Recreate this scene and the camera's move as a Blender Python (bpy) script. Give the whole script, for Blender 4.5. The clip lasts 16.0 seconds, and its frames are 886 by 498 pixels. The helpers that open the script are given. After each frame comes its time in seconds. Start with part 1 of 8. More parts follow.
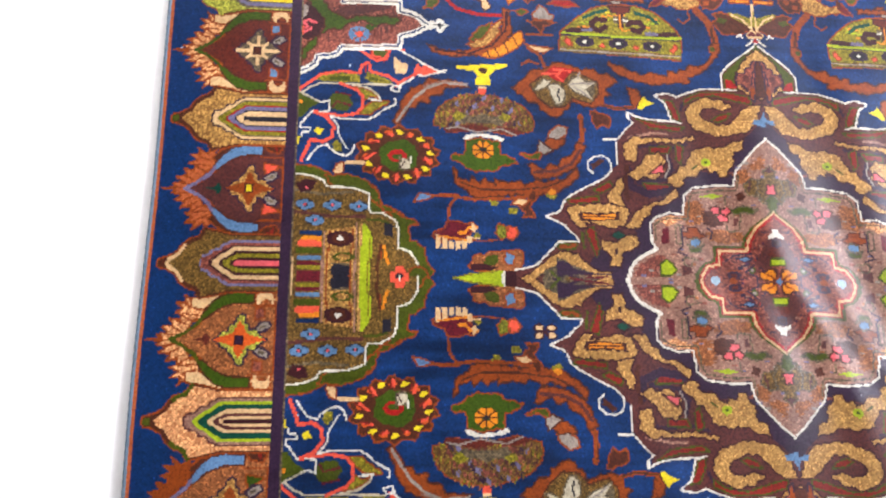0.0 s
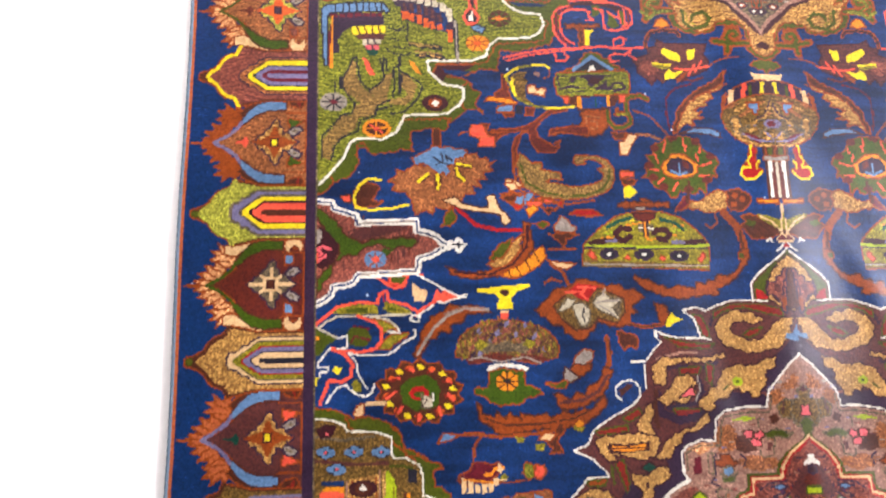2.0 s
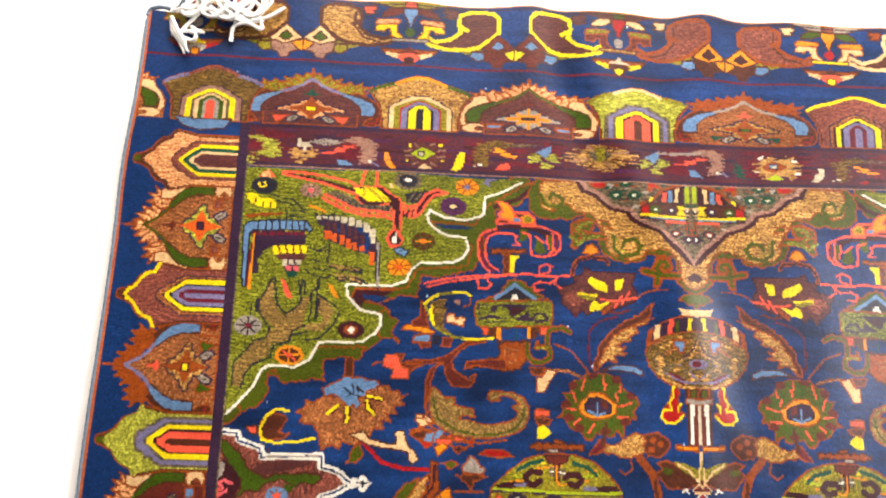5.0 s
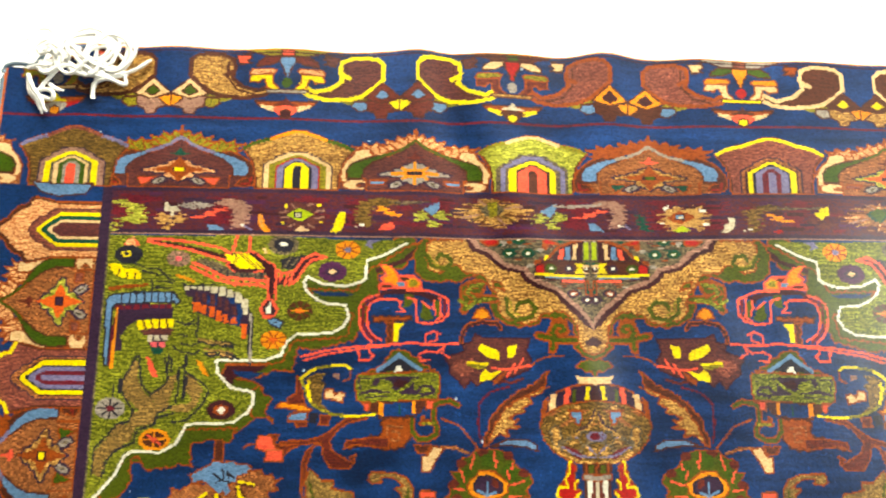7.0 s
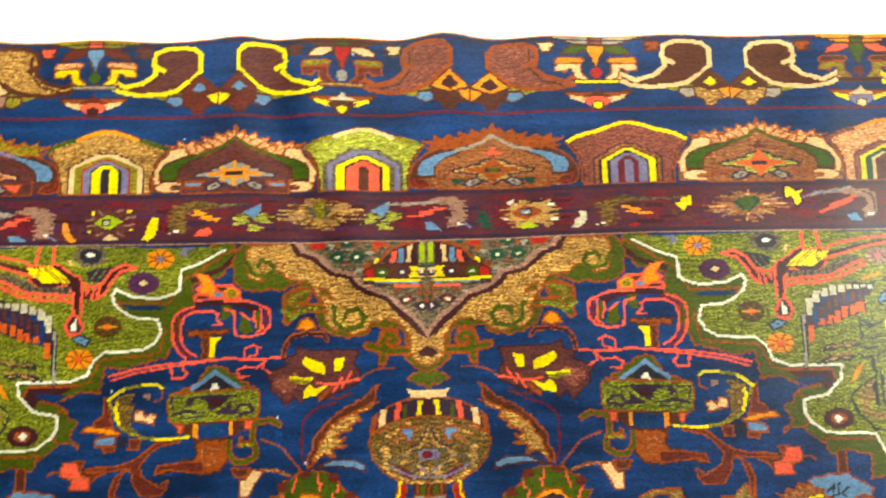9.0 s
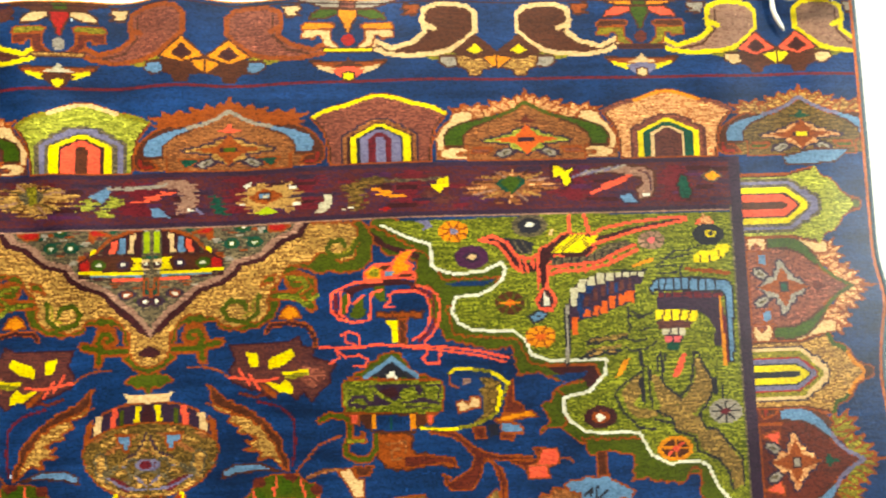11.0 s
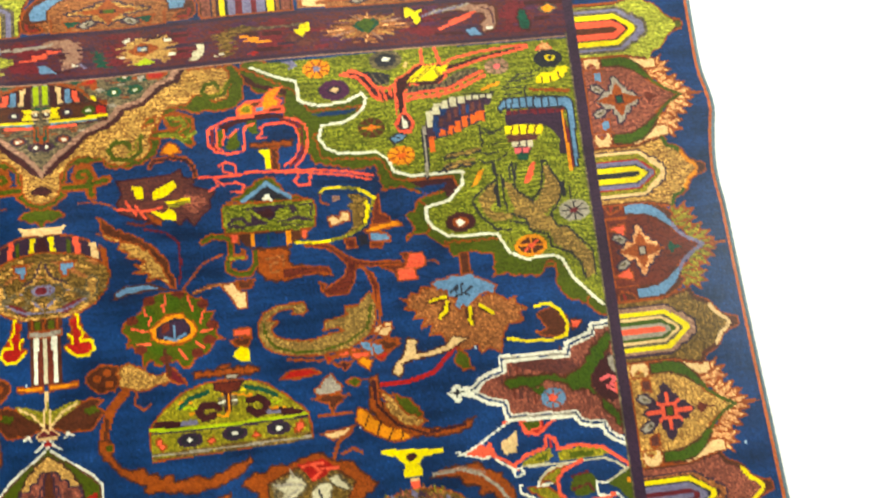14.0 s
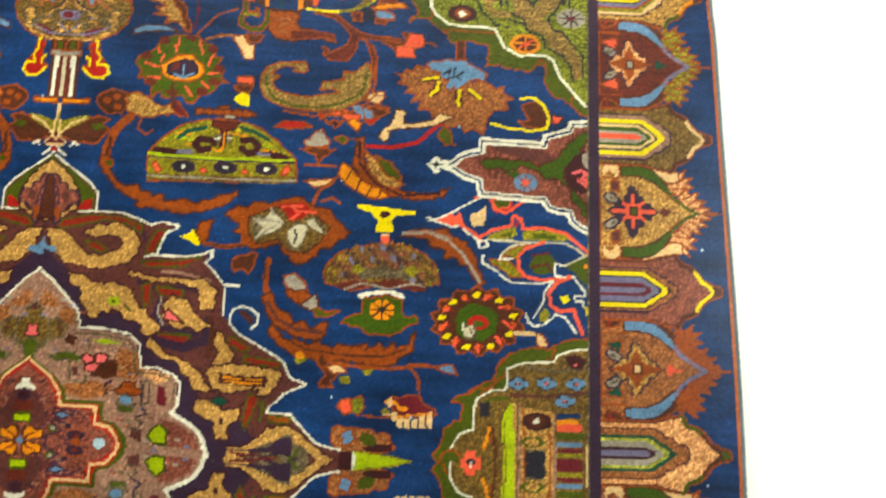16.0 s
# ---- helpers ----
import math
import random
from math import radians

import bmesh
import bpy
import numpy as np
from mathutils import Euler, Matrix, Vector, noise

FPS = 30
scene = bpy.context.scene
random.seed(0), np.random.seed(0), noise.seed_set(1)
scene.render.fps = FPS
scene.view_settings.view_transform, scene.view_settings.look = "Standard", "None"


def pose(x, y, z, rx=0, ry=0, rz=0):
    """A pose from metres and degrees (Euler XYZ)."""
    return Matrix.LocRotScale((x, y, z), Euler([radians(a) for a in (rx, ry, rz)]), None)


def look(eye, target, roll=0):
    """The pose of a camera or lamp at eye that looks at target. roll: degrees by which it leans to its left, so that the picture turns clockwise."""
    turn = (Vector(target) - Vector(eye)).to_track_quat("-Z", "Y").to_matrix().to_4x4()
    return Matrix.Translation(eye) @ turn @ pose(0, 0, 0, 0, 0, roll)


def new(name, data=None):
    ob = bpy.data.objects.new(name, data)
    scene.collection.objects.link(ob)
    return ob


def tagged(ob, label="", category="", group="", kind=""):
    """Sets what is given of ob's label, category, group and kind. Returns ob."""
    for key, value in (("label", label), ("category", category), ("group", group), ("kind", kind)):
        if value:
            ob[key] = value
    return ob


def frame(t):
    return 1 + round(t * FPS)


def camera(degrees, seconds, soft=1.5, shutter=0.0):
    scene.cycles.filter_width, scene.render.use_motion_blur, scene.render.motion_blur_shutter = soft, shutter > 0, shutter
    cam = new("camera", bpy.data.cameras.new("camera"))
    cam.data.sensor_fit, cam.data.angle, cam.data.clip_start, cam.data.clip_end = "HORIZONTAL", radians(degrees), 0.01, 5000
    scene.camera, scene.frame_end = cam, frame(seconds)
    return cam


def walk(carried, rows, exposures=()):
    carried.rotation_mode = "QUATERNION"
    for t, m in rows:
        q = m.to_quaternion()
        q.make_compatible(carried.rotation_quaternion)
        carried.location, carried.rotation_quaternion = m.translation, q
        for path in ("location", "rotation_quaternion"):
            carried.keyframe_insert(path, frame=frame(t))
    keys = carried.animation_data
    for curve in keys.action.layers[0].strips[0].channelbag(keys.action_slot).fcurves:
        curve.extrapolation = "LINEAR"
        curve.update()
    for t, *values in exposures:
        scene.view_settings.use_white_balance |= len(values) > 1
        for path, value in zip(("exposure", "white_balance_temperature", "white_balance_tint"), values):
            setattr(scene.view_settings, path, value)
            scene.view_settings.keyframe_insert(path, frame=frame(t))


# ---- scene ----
cam = camera(69.33, 16.0, soft=2.0, shutter=0.4)
PATH = [
    (0, (-0.4320, -0.6800, 0.9961), (-0.2744, 1.2753, 1.3859), 0.04),
    (0.5, (-0.4178, -0.6908, 1.0390), (-0.2609, 1.2704, 1.3980), -0.25),
    (1, (-0.4096, -0.7030, 1.1035), (-0.2580, 1.2551, 1.4814), 1.50),
    (1.5, (-0.4286, -0.6970, 1.1950), (-0.2743, 1.2635, 1.5594), 0.32),
    (2, (-0.4533, -0.7038, 1.2721), (-0.3011, 1.2616, 1.6095), -1.35),
    (2.5, (-0.4490, -0.7062, 1.3270), (-0.2842, 1.2604, 1.6518), -1.86),
    (3, (-0.4053, -0.7245, 1.3790), (-0.2468, 1.2399, 1.7194), -0.79),
    (3.5, (-0.3788, -0.7387, 1.4102), (-0.2229, 1.2231, 1.7665), -0.10),
    (4, (-0.3603, -0.7475, 1.4402), (-0.2344, 1.2122, 1.8194), 1.28),
    (4.2, (-0.3512, -0.7523, 1.4590), (-0.2396, 1.2099, 1.8295), 1.54),
    (6.3, (-0.2776, -0.7217, 1.6079), (-0.2016, 1.2469, 1.9523), 2.06),
    (6.5, (-0.2522, -0.7191, 1.6140), (-0.1788, 1.2496, 1.9587), 0.99),
    (7, (-0.1959, -0.7135, 1.6242), (-0.1187, 1.2576, 1.9541), 0.57),
    (7.5, (-0.1550, -0.6945, 1.6183), (-0.0785, 1.2753, 1.9566), 0.97),
    (8, (-0.1110, -0.6707, 1.6263), (-0.0429, 1.3035, 1.9394), 1.23),
    (8.5, (-0.0503, -0.6661, 1.6334), (0.0000, 1.3118, 1.9259), 2.64),
    (9, (0.0031, -0.6645, 1.6588), (0.0465, 1.3176, 1.9222), -1.01),
    (9.5, (0.0741, -0.6643, 1.6774), (0.1058, 1.3194, 1.9306), -3.48),
    (10, (0.1411, -0.6207, 1.6783), (0.1986, 1.3676, 1.8867), -2.47),
    (10.2, (0.1655, -0.6062, 1.6802), (0.2333, 1.3839, 1.8677), -2.34),
    (12.3, (0.3314, -0.6243, 1.6233), (0.4295, 1.3662, 1.7921), -1.14),
    (12.5, (0.3365, -0.6241, 1.6048), (0.4328, 1.3657, 1.7820), -1.13),
    (13, (0.3275, -0.6325, 1.5531), (0.4314, 1.3559, 1.7416), -2.56),
    (13.5, (0.3345, -0.6527, 1.5099), (0.4529, 1.3294, 1.7499), -5.03),
    (14, (0.3530, -0.6559, 1.4517), (0.4888, 1.3215, 1.7194), -6.52),
    (14.5, (0.3762, -0.6559, 1.3949), (0.5251, 1.3212, 1.6572), -2.54),
    (15, (0.4058, -0.6654, 1.3281), (0.5466, 1.3107, 1.6022), -1.02),
    (15.5, (0.4110, -0.6712, 1.2656), (0.5160, 1.3037, 1.5635), 0.91),
    (16, (0.3779, -0.6634, 1.2069), (0.4614, 1.3143, 1.4930), 1.72),
]
EXPOSURES = [(0.0, 0.06, 6150, 17), (3.5, -0.05, 6750, 23), (7.0, -0.12, 7350, 1), (10.0, -0.29, 7450, -4), (12.5, -0.24, 7450, -5), (14.0, -0.15, 7400, -7), (16.0, -0.23, 7400, -6)]
walk(cam, [(t, look(eye, target, roll)) for t, eye, target, roll in PATH], EXPOSURES)

# ---- light: closed room; two ceiling panels and a window behind the viewer, added unseen ----
world = bpy.data.worlds.new("sky")
world.use_nodes = True
scene.world = world
sky = world.node_tree.nodes.new("ShaderNodeTexSky")
sky.sky_type, sky.sun_disc, sky.sun_elevation, sky.sun_rotation = "NISHITA", False, radians(40), radians(180)
world.node_tree.links.new(sky.outputs[0], world.node_tree.nodes["Background"].inputs[0])
world.node_tree.nodes["Background"].inputs[1].default_value = 0.1


def area_light(name, m, size_x, size_y, watts, colour):
    data = bpy.data.lights.new(name, "AREA")
    data.shape, data.size, data.size_y, data.energy, data.color = "RECTANGLE", size_x, size_y, watts, colour
    ob = new(name, data)
    ob.matrix_world = m
    return ob


# Unseen panels, added to light the rug most at its top and middle.
ADDED_PANELS = [(-0.52, -1.05), (0.52, -1.05)]
for px, py in ADDED_PANELS:
    area_light("added_panel_light", pose(px, py, 3.355), 0.96, 0.5, 72.0, (1.0, 0.95, 0.88))
# Added window lamp, aimed so that its reflection brings glare over the medallion.
area_light("added_window_light", look((4.18, -3.9, 1.95), (0.0, 0.0, 1.3)), 1.2, 1.45, 225.0, (0.94, 0.97, 1.0))

# ---- materials ----


def material(name):
    mat = bpy.data.materials.new(name)
    mat.use_nodes = True
    nodes, links = mat.node_tree.nodes, mat.node_tree.links
    return mat, nodes, links, nodes["Principled BSDF"]


def grained(name, colour, rough, amount=0.08, scale=6.0, fine=300.0, bump=0.1, depth=0.0005, metal=0.0):
    """A surface of one colour with broad blotches, fine grain and relief."""
    mat, nodes, links, shader = material(name)
    place = nodes.new("ShaderNodeTexCoord")
    broad, small = nodes.new("ShaderNodeTexNoise"), nodes.new("ShaderNodeTexNoise")
    broad.inputs["Scale"].default_value, small.inputs["Scale"].default_value = scale, fine
    ramp, relief, both = nodes.new("ShaderNodeMapRange"), nodes.new("ShaderNodeBump"), nodes.new("ShaderNodeMath")
    tint = nodes.new("ShaderNodeHueSaturation")
    for tex in (broad, small):
        links.new(place.outputs["Object"], tex.inputs["Vector"])
    both.operation = "ADD"
    links.new(broad.outputs["Fac"], both.inputs[0])
    links.new(small.outputs["Fac"], both.inputs[1])
    ramp.inputs["From Min"].default_value, ramp.inputs["From Max"].default_value = 0.6, 1.4
    ramp.inputs["To Min"].default_value, ramp.inputs["To Max"].default_value = 1 - amount, 1 + amount
    links.new(both.outputs[0], ramp.inputs["Value"])
    tint.inputs["Color"].default_value = (*colour, 1)
    links.new(ramp.outputs[0], tint.inputs["Value"])
    links.new(tint.outputs[0], shader.inputs["Base Color"])
    relief.inputs["Strength"].default_value, relief.inputs["Distance"].default_value = bump, depth
    links.new(small.outputs["Fac"], relief.inputs["Height"])
    links.new(relief.outputs[0], shader.inputs["Normal"])
    shader.inputs["Roughness"].default_value, shader.inputs["Metallic"].default_value = rough, metal
    return mat


def wool_pile():
    """Dyed wool: the dye of each knot, drifts of shade along the rows, worn patches and a knotted relief."""
    mat, nodes, links, shader = material("wool_pile")
    place, dye = nodes.new("ShaderNodeTexCoord"), nodes.new("ShaderNodeAttribute")
    dye.attribute_name = "dye"
    stretch = nodes.new("ShaderNodeMapping")
    stretch.inputs["Scale"].default_value = (1.3, 1.0, 9.0)
    rows, wear, fibre, tuft = [nodes.new("ShaderNodeTexNoise") for _ in range(4)]
    for tex, scale, detail in ((rows, 3.0, 3.0), (wear, 11.0, 5.0), (fibre, 900.0, 2.0), (tuft, 330.0, 2.0)):
        tex.inputs["Scale"].default_value, tex.inputs["Detail"].default_value = scale, detail
    links.new(place.outputs["Object"], stretch.inputs["Vector"])
    links.new(stretch.outputs[0], rows.inputs["Vector"])
    for tex in (wear, fibre, tuft):
        links.new(place.outputs["Object"], tex.inputs["Vector"])
    total = None
    for tex, weight in ((rows, 0.48), (wear, 0.44), (fibre, 0.36), (tuft, 0.30)):
        step = nodes.new("ShaderNodeMath")
        step.operation = "MULTIPLY_ADD"
        step.inputs[1].default_value = weight
        links.new(tex.outputs["Fac"], step.inputs[0])
        if total:
            links.new(total.outputs[0], step.inputs[2])
        else:
            step.inputs[2].default_value = 0.21
        total = step
    tint = nodes.new("ShaderNodeHueSaturation")
    links.new(dye.outputs["Color"], tint.inputs["Color"])
    links.new(total.outputs[0], tint.inputs["Value"])
    links.new(tint.outputs[0], shader.inputs["Base Color"])
    relief, coarse = nodes.new("ShaderNodeBump"), nodes.new("ShaderNodeBump")
    coarse.inputs["Strength"].default_value, coarse.inputs["Distance"].default_value = 0.16, 0.001
    relief.inputs["Strength"].default_value, relief.inputs["Distance"].default_value = 0.2, 0.0004
    links.new(tuft.outputs["Fac"], coarse.inputs["Height"])
    links.new(fibre.outputs["Fac"], relief.inputs["Height"])
    links.new(coarse.outputs[0], relief.inputs["Normal"])
    links.new(relief.outputs[0], shader.inputs["Normal"])
    shader.inputs["Roughness"].default_value = 0.33
    shader.inputs["Specular IOR Level"].default_value = 0.27
    shader.inputs["Sheen Weight"].default_value = 0.0
    shader.inputs["Sheen Roughness"].default_value = 0.4
    return mat


WOOL = wool_pile()
PLASTER = grained("white_wall_paint", (0.92, 0.92, 0.915), 0.75, 0.03, 1.2, 160.0, 0.08, 0.0006)
# Dark grey for the unseen walls, which keeps reflected haze off the rug.
UNSEEN_DARK_PAINT = grained("unseen_dark_grey_paint", (0.10, 0.10, 0.105), 0.8, 0.06, 1.5, 160.0, 0.08)
CEILING_PAINT = grained("ceiling_paint", (0.82, 0.82, 0.80), 0.85, 0.03, 1.0, 120.0, 0.08)
# The unseen floor is dark to hold down light bounced onto the rug.
FLOORING = grained("grey_floor", (0.16, 0.155, 0.15), 0.45, 0.10, 3.0, 90.0, 0.06)
COTTON = grained("white_cotton_yarn", (0.86, 0.85, 0.82), 0.85, 0.08, 60.0, 1500.0, 0.5, 0.0008)
SELVEDGE_WOOL = grained("slate_blue_yarn", (0.10, 0.15, 0.20), 0.8, 0.25, 70.0, 900.0, 0.8, 0.0012)
WARP_COTTON = grained("unbleached_foundation", (0.55, 0.48, 0.38), 0.9, 0.12, 20.0, 700.0, 0.4)
STEEL = grained("dull_steel", (0.45, 0.45, 0.45), 0.4, 0.1, 200.0, 900.0, 0.1, 0.0002, 1.0)
FRAME_PAINT = grained("white_frame_paint", (0.8, 0.8, 0.79), 0.4, 0.03, 5.0, 200.0, 0.05)
GLASS, _, _, glass_shader = material("added_window_glass")
glass_shader.inputs["Transmission Weight"].default_value, glass_shader.inputs["Roughness"].default_value = 1.0, 0.02
# Glow for the faces of the added ceiling panels.
DIFFUSER, _, _, diffuser_shader = material("added_lit_diffuser")
diffuser_shader.inputs["Emission Color"].default_value = (1.0, 0.95, 0.88, 1)
diffuser_shader.inputs["Emission Strength"].default_value = 4.0

# ---- room: only the north wall is in view, the rest closes it in ----


def mesh_of(name, bm, mat, parent=None):
    data = bpy.data.meshes.new(name)
    bm.to_mesh(data)
    bm.free()
    data.materials.append(mat)
    ob = new(name, data)
    ob.parent = parent
    return ob


def box(bm, x0, x1, y0, y1, z0, z1, bevel=0.0):
    m = Matrix.LocRotScale(((x0 + x1) / 2, (y0 + y1) / 2, (z0 + z1) / 2), None, (x1 - x0, y1 - y0, z1 - z0))
    made = bmesh.ops.create_cube(bm, size=1, matrix=m)["verts"]
    if bevel:
        edges = list({e for v in made for e in v.link_edges})
        bmesh.ops.bevel(bm, geom=edges, offset=bevel, segments=2, affect="EDGES")


def part(name, bm, mat, parent, label=""):
    return tagged(mesh_of(name, bm, mat, parent), label)


def slab(name, x0, x1, y0, y1, z0, z1, mat, label):
    bm = bmesh.new()
    box(bm, x0, x1, y0, y1, z0, z1)
    return tagged(mesh_of(name, bm, mat), label, name.split("_")[0], kind="structure")


WALL_Y, BACK_Y, SIDE_X, TOP_Z = 0.016, -4.9, 4.2, 3.4
slab("floor", -SIDE_X - 0.1, SIDE_X + 0.1, BACK_Y - 0.1, WALL_Y + 0.1, -0.1, 0.0, FLOORING, "unseen floor under the hanging rug, plain dark grey to cut bounced light")
slab("wall_north", -SIDE_X - 0.1, SIDE_X + 0.1, WALL_Y, WALL_Y + 0.12, 0.0, TOP_Z, PLASTER, "bright white painted wall behind the rug")
slab("wall_west", -SIDE_X - 0.12, -SIDE_X, BACK_Y, WALL_Y, 0.0, TOP_Z, UNSEEN_DARK_PAINT, "unseen side wall, plain dark grey to cut bounced light")
slab("ceiling", -SIDE_X - 0.1, SIDE_X + 0.1, BACK_Y - 0.1, WALL_Y + 0.1, TOP_Z, TOP_Z + 0.1, CEILING_PAINT, "unseen plain white ceiling")
slab("wall_south", -SIDE_X - 0.1, SIDE_X + 0.1, BACK_Y - 0.12, BACK_Y, 0.0, TOP_Z, UNSEEN_DARK_PAINT, "unseen wall facing the rug, plain dark grey to cut bounced light")
# Unseen east wall, opened for the added window.
bm = bmesh.new()
for y0, y1, z0, z1 in ((BACK_Y, -4.65, 0, TOP_Z), (-3.15, WALL_Y, 0, TOP_Z), (-4.65, -3.15, 0, 1.15), (-4.65, -3.15, 2.75, TOP_Z)):
    box(bm, SIDE_X, SIDE_X + 0.12, y0, y1, z0, z1)
tagged(mesh_of("wall_east", bm, UNSEEN_DARK_PAINT), "unseen wall, dark grey to cut bounced light, with an added window opening", "wall", kind="structure")
window = tagged(new("added_window"), "added white-framed two-pane window beside the rug, out of view", "window", kind="structure")
bm = bmesh.new()
for y0, y1, z0, z1 in ((-4.65, -4.59, 1.15, 2.75), (-3.21, -3.15, 1.15, 2.75), (-4.59, -3.21, 1.15, 1.21), (-4.59, -3.21, 2.69, 2.75), (-3.93, -3.87, 1.21, 2.69)):
    box(bm, SIDE_X + 0.03, SIDE_X + 0.09, y0, y1, z0, z1, 0.004)
part("added_window_frame", bm, FRAME_PAINT, window)
for y0, y1 in ((-4.59, -3.93), (-3.87, -3.21)):
    bm = bmesh.new()
    box(bm, SIDE_X + 0.059, SIDE_X + 0.065, y0, y1, 1.21, 2.69)
    pane = part("pane", bm, GLASS, window)
    pane.visible_shadow = False
# Fittings around the added ceiling panels, out of view.
for px, py in ADDED_PANELS:
    lamp = tagged(new("added_ceiling_light"), "added long flat white ceiling light panel, out of view, switched on", "ceiling light", "ceiling lights")
    lamp.location = (px, py, TOP_Z)
    bm = bmesh.new()
    for x0, x1, y0, y1 in ((-0.51, 0.51, -0.28, -0.25), (-0.51, 0.51, 0.25, 0.28), (-0.51, -0.48, -0.25, 0.25), (0.48, 0.51, -0.25, 0.25)):
        box(bm, x0, x1, y0, y1, -0.04, 0.0)
    part("frame", bm, FRAME_PAINT, lamp)
    bm = bmesh.new()
    box(bm, -0.48, 0.48, -0.25, 0.25, -0.03, -0.01)
    part("diffuser", bm, DIFFUSER, lamp)

# ---- the rug's chart: a grid of knots, in millimetres from the middle of the medallion ----
KNOT_U, KNOT_V = 1.8, 1.45
HALF_U, HALF_V = 379, 607
CENTRE_Z = 1.10
us = (np.arange(2 * HALF_U) - HALF_U + 0.5) * KNOT_U
vs = (np.arange(2 * HALF_V) - HALF_V + 0.5) * KNOT_V
chart = np.zeros((2 * HALF_V, 2 * HALF_U), np.int16)
owner = np.zeros((2 * HALF_V, 2 * HALF_U), np.int16)

# Dyes as seen in even light: the main shade, the second shade that is spun or mixed into it, and how much of it.
DYES = {
    "nav": ((33, 72, 124), (25, 56, 101), 0.40),
    "rus": ((172, 92, 38), (142, 72, 34), 0.35),
    "brn": ((108, 62, 44), (84, 48, 39), 0.40),
    "mar": ((86, 44, 50), (68, 36, 46), 0.40),
    "tan": ((200, 159, 94), (134, 90, 46), 0.48),
    "gld": ((207, 166, 102), (160, 116, 66), 0.42),
    "oli": ((142, 144, 52), (84, 94, 29), 0.48),
    "lim": ((187, 187, 84), (128, 133, 44), 0.46),
    "mos": ((84, 108, 28), (62, 88, 22), 0.35),
    "olv": ((160, 150, 48), (112, 108, 36), 0.40),
    "olb": ((138, 110, 58), (86, 68, 40), 0.48),
    "whi": ((250, 246, 232), (232, 224, 204), 0.30),
    "yel": ((252, 232, 44), (236, 206, 36), 0.30),
    "amb": ((246, 164, 44), (222, 136, 36), 0.30),
    "cor": ((250, 114, 86), (232, 92, 74), 0.30),
    "pnk": ((246, 124, 128), (230, 100, 108), 0.30),
    "sky": ((122, 158, 194), (100, 136, 172), 0.35),
    "skl": ((190, 214, 230), (160, 190, 210), 0.35),
    "lav": ((142, 136, 168), (116, 112, 148), 0.35),
    "pur": ((78, 56, 80), (62, 46, 70), 0.40),
    "gud": ((112, 56, 58), (84, 56, 86), 0.48),
    "mau": ((178, 140, 122), (148, 108, 96), 0.35),
    "ros": ((160, 98, 82), (116, 64, 60), 0.46),
    "tea": ((30, 96, 78), (24, 76, 66), 0.35),
    "crm": ((244, 210, 160), (226, 186, 136), 0.35),
    "gry": ((182, 172, 160), (150, 140, 132), 0.40),
    "red": ((192, 44, 42), (160, 36, 38), 0.35),
    "blk": ((58, 56, 68), (46, 45, 58), 0.40),
    "cha": ((190, 208, 44), (166, 186, 36), 0.30),
    "pea": ((238, 182, 130), (184, 108, 62), 0.42),
    "slt": ((128, 114, 90), (80, 74, 66), 0.48),
    "vio": ((128, 44, 58), (100, 36, 52), 0.35),
    "brk": ((158, 52, 42), (130, 44, 38), 0.35),
    "plu": ((120, 72, 66), (90, 52, 60), 0.45),
    "viw": ((126, 60, 46), (96, 44, 44), 0.40),
    "cop": ((176, 118, 74), (126, 76, 48), 0.45),
    "mso": ((98, 108, 30), (76, 88, 25), 0.40),
    "prp": ((104, 56, 96), (80, 44, 78), 0.35),
    "kha": ((164, 134, 80), (112, 90, 54), 0.46),
    "ivo": ((222, 212, 186), (196, 184, 158), 0.35),
    "flm": ((232, 116, 50), (204, 92, 42), 0.3),
    "org": ((208, 124, 76), (180, 96, 56), 0.40),
}
NAMES = list(DYES)
TOOTHED = {"rus", "brn", "mos", "mso", "tan", "gld", "vio", "olv", "mar"}
# Share of each dye's knots that is coloured paler as glints.
GLINTS = {"tan": 0.22, "kha": 0.18, "oli": 0.2, "lim": 0.2, "olb": 0.18, "slt": 0.2, "ros": 0.14, "cop": 0.16, "pea": 0.18, "gld": 0.12, "olv": 0.12, "mau": 0.08, "nav": 0.01}


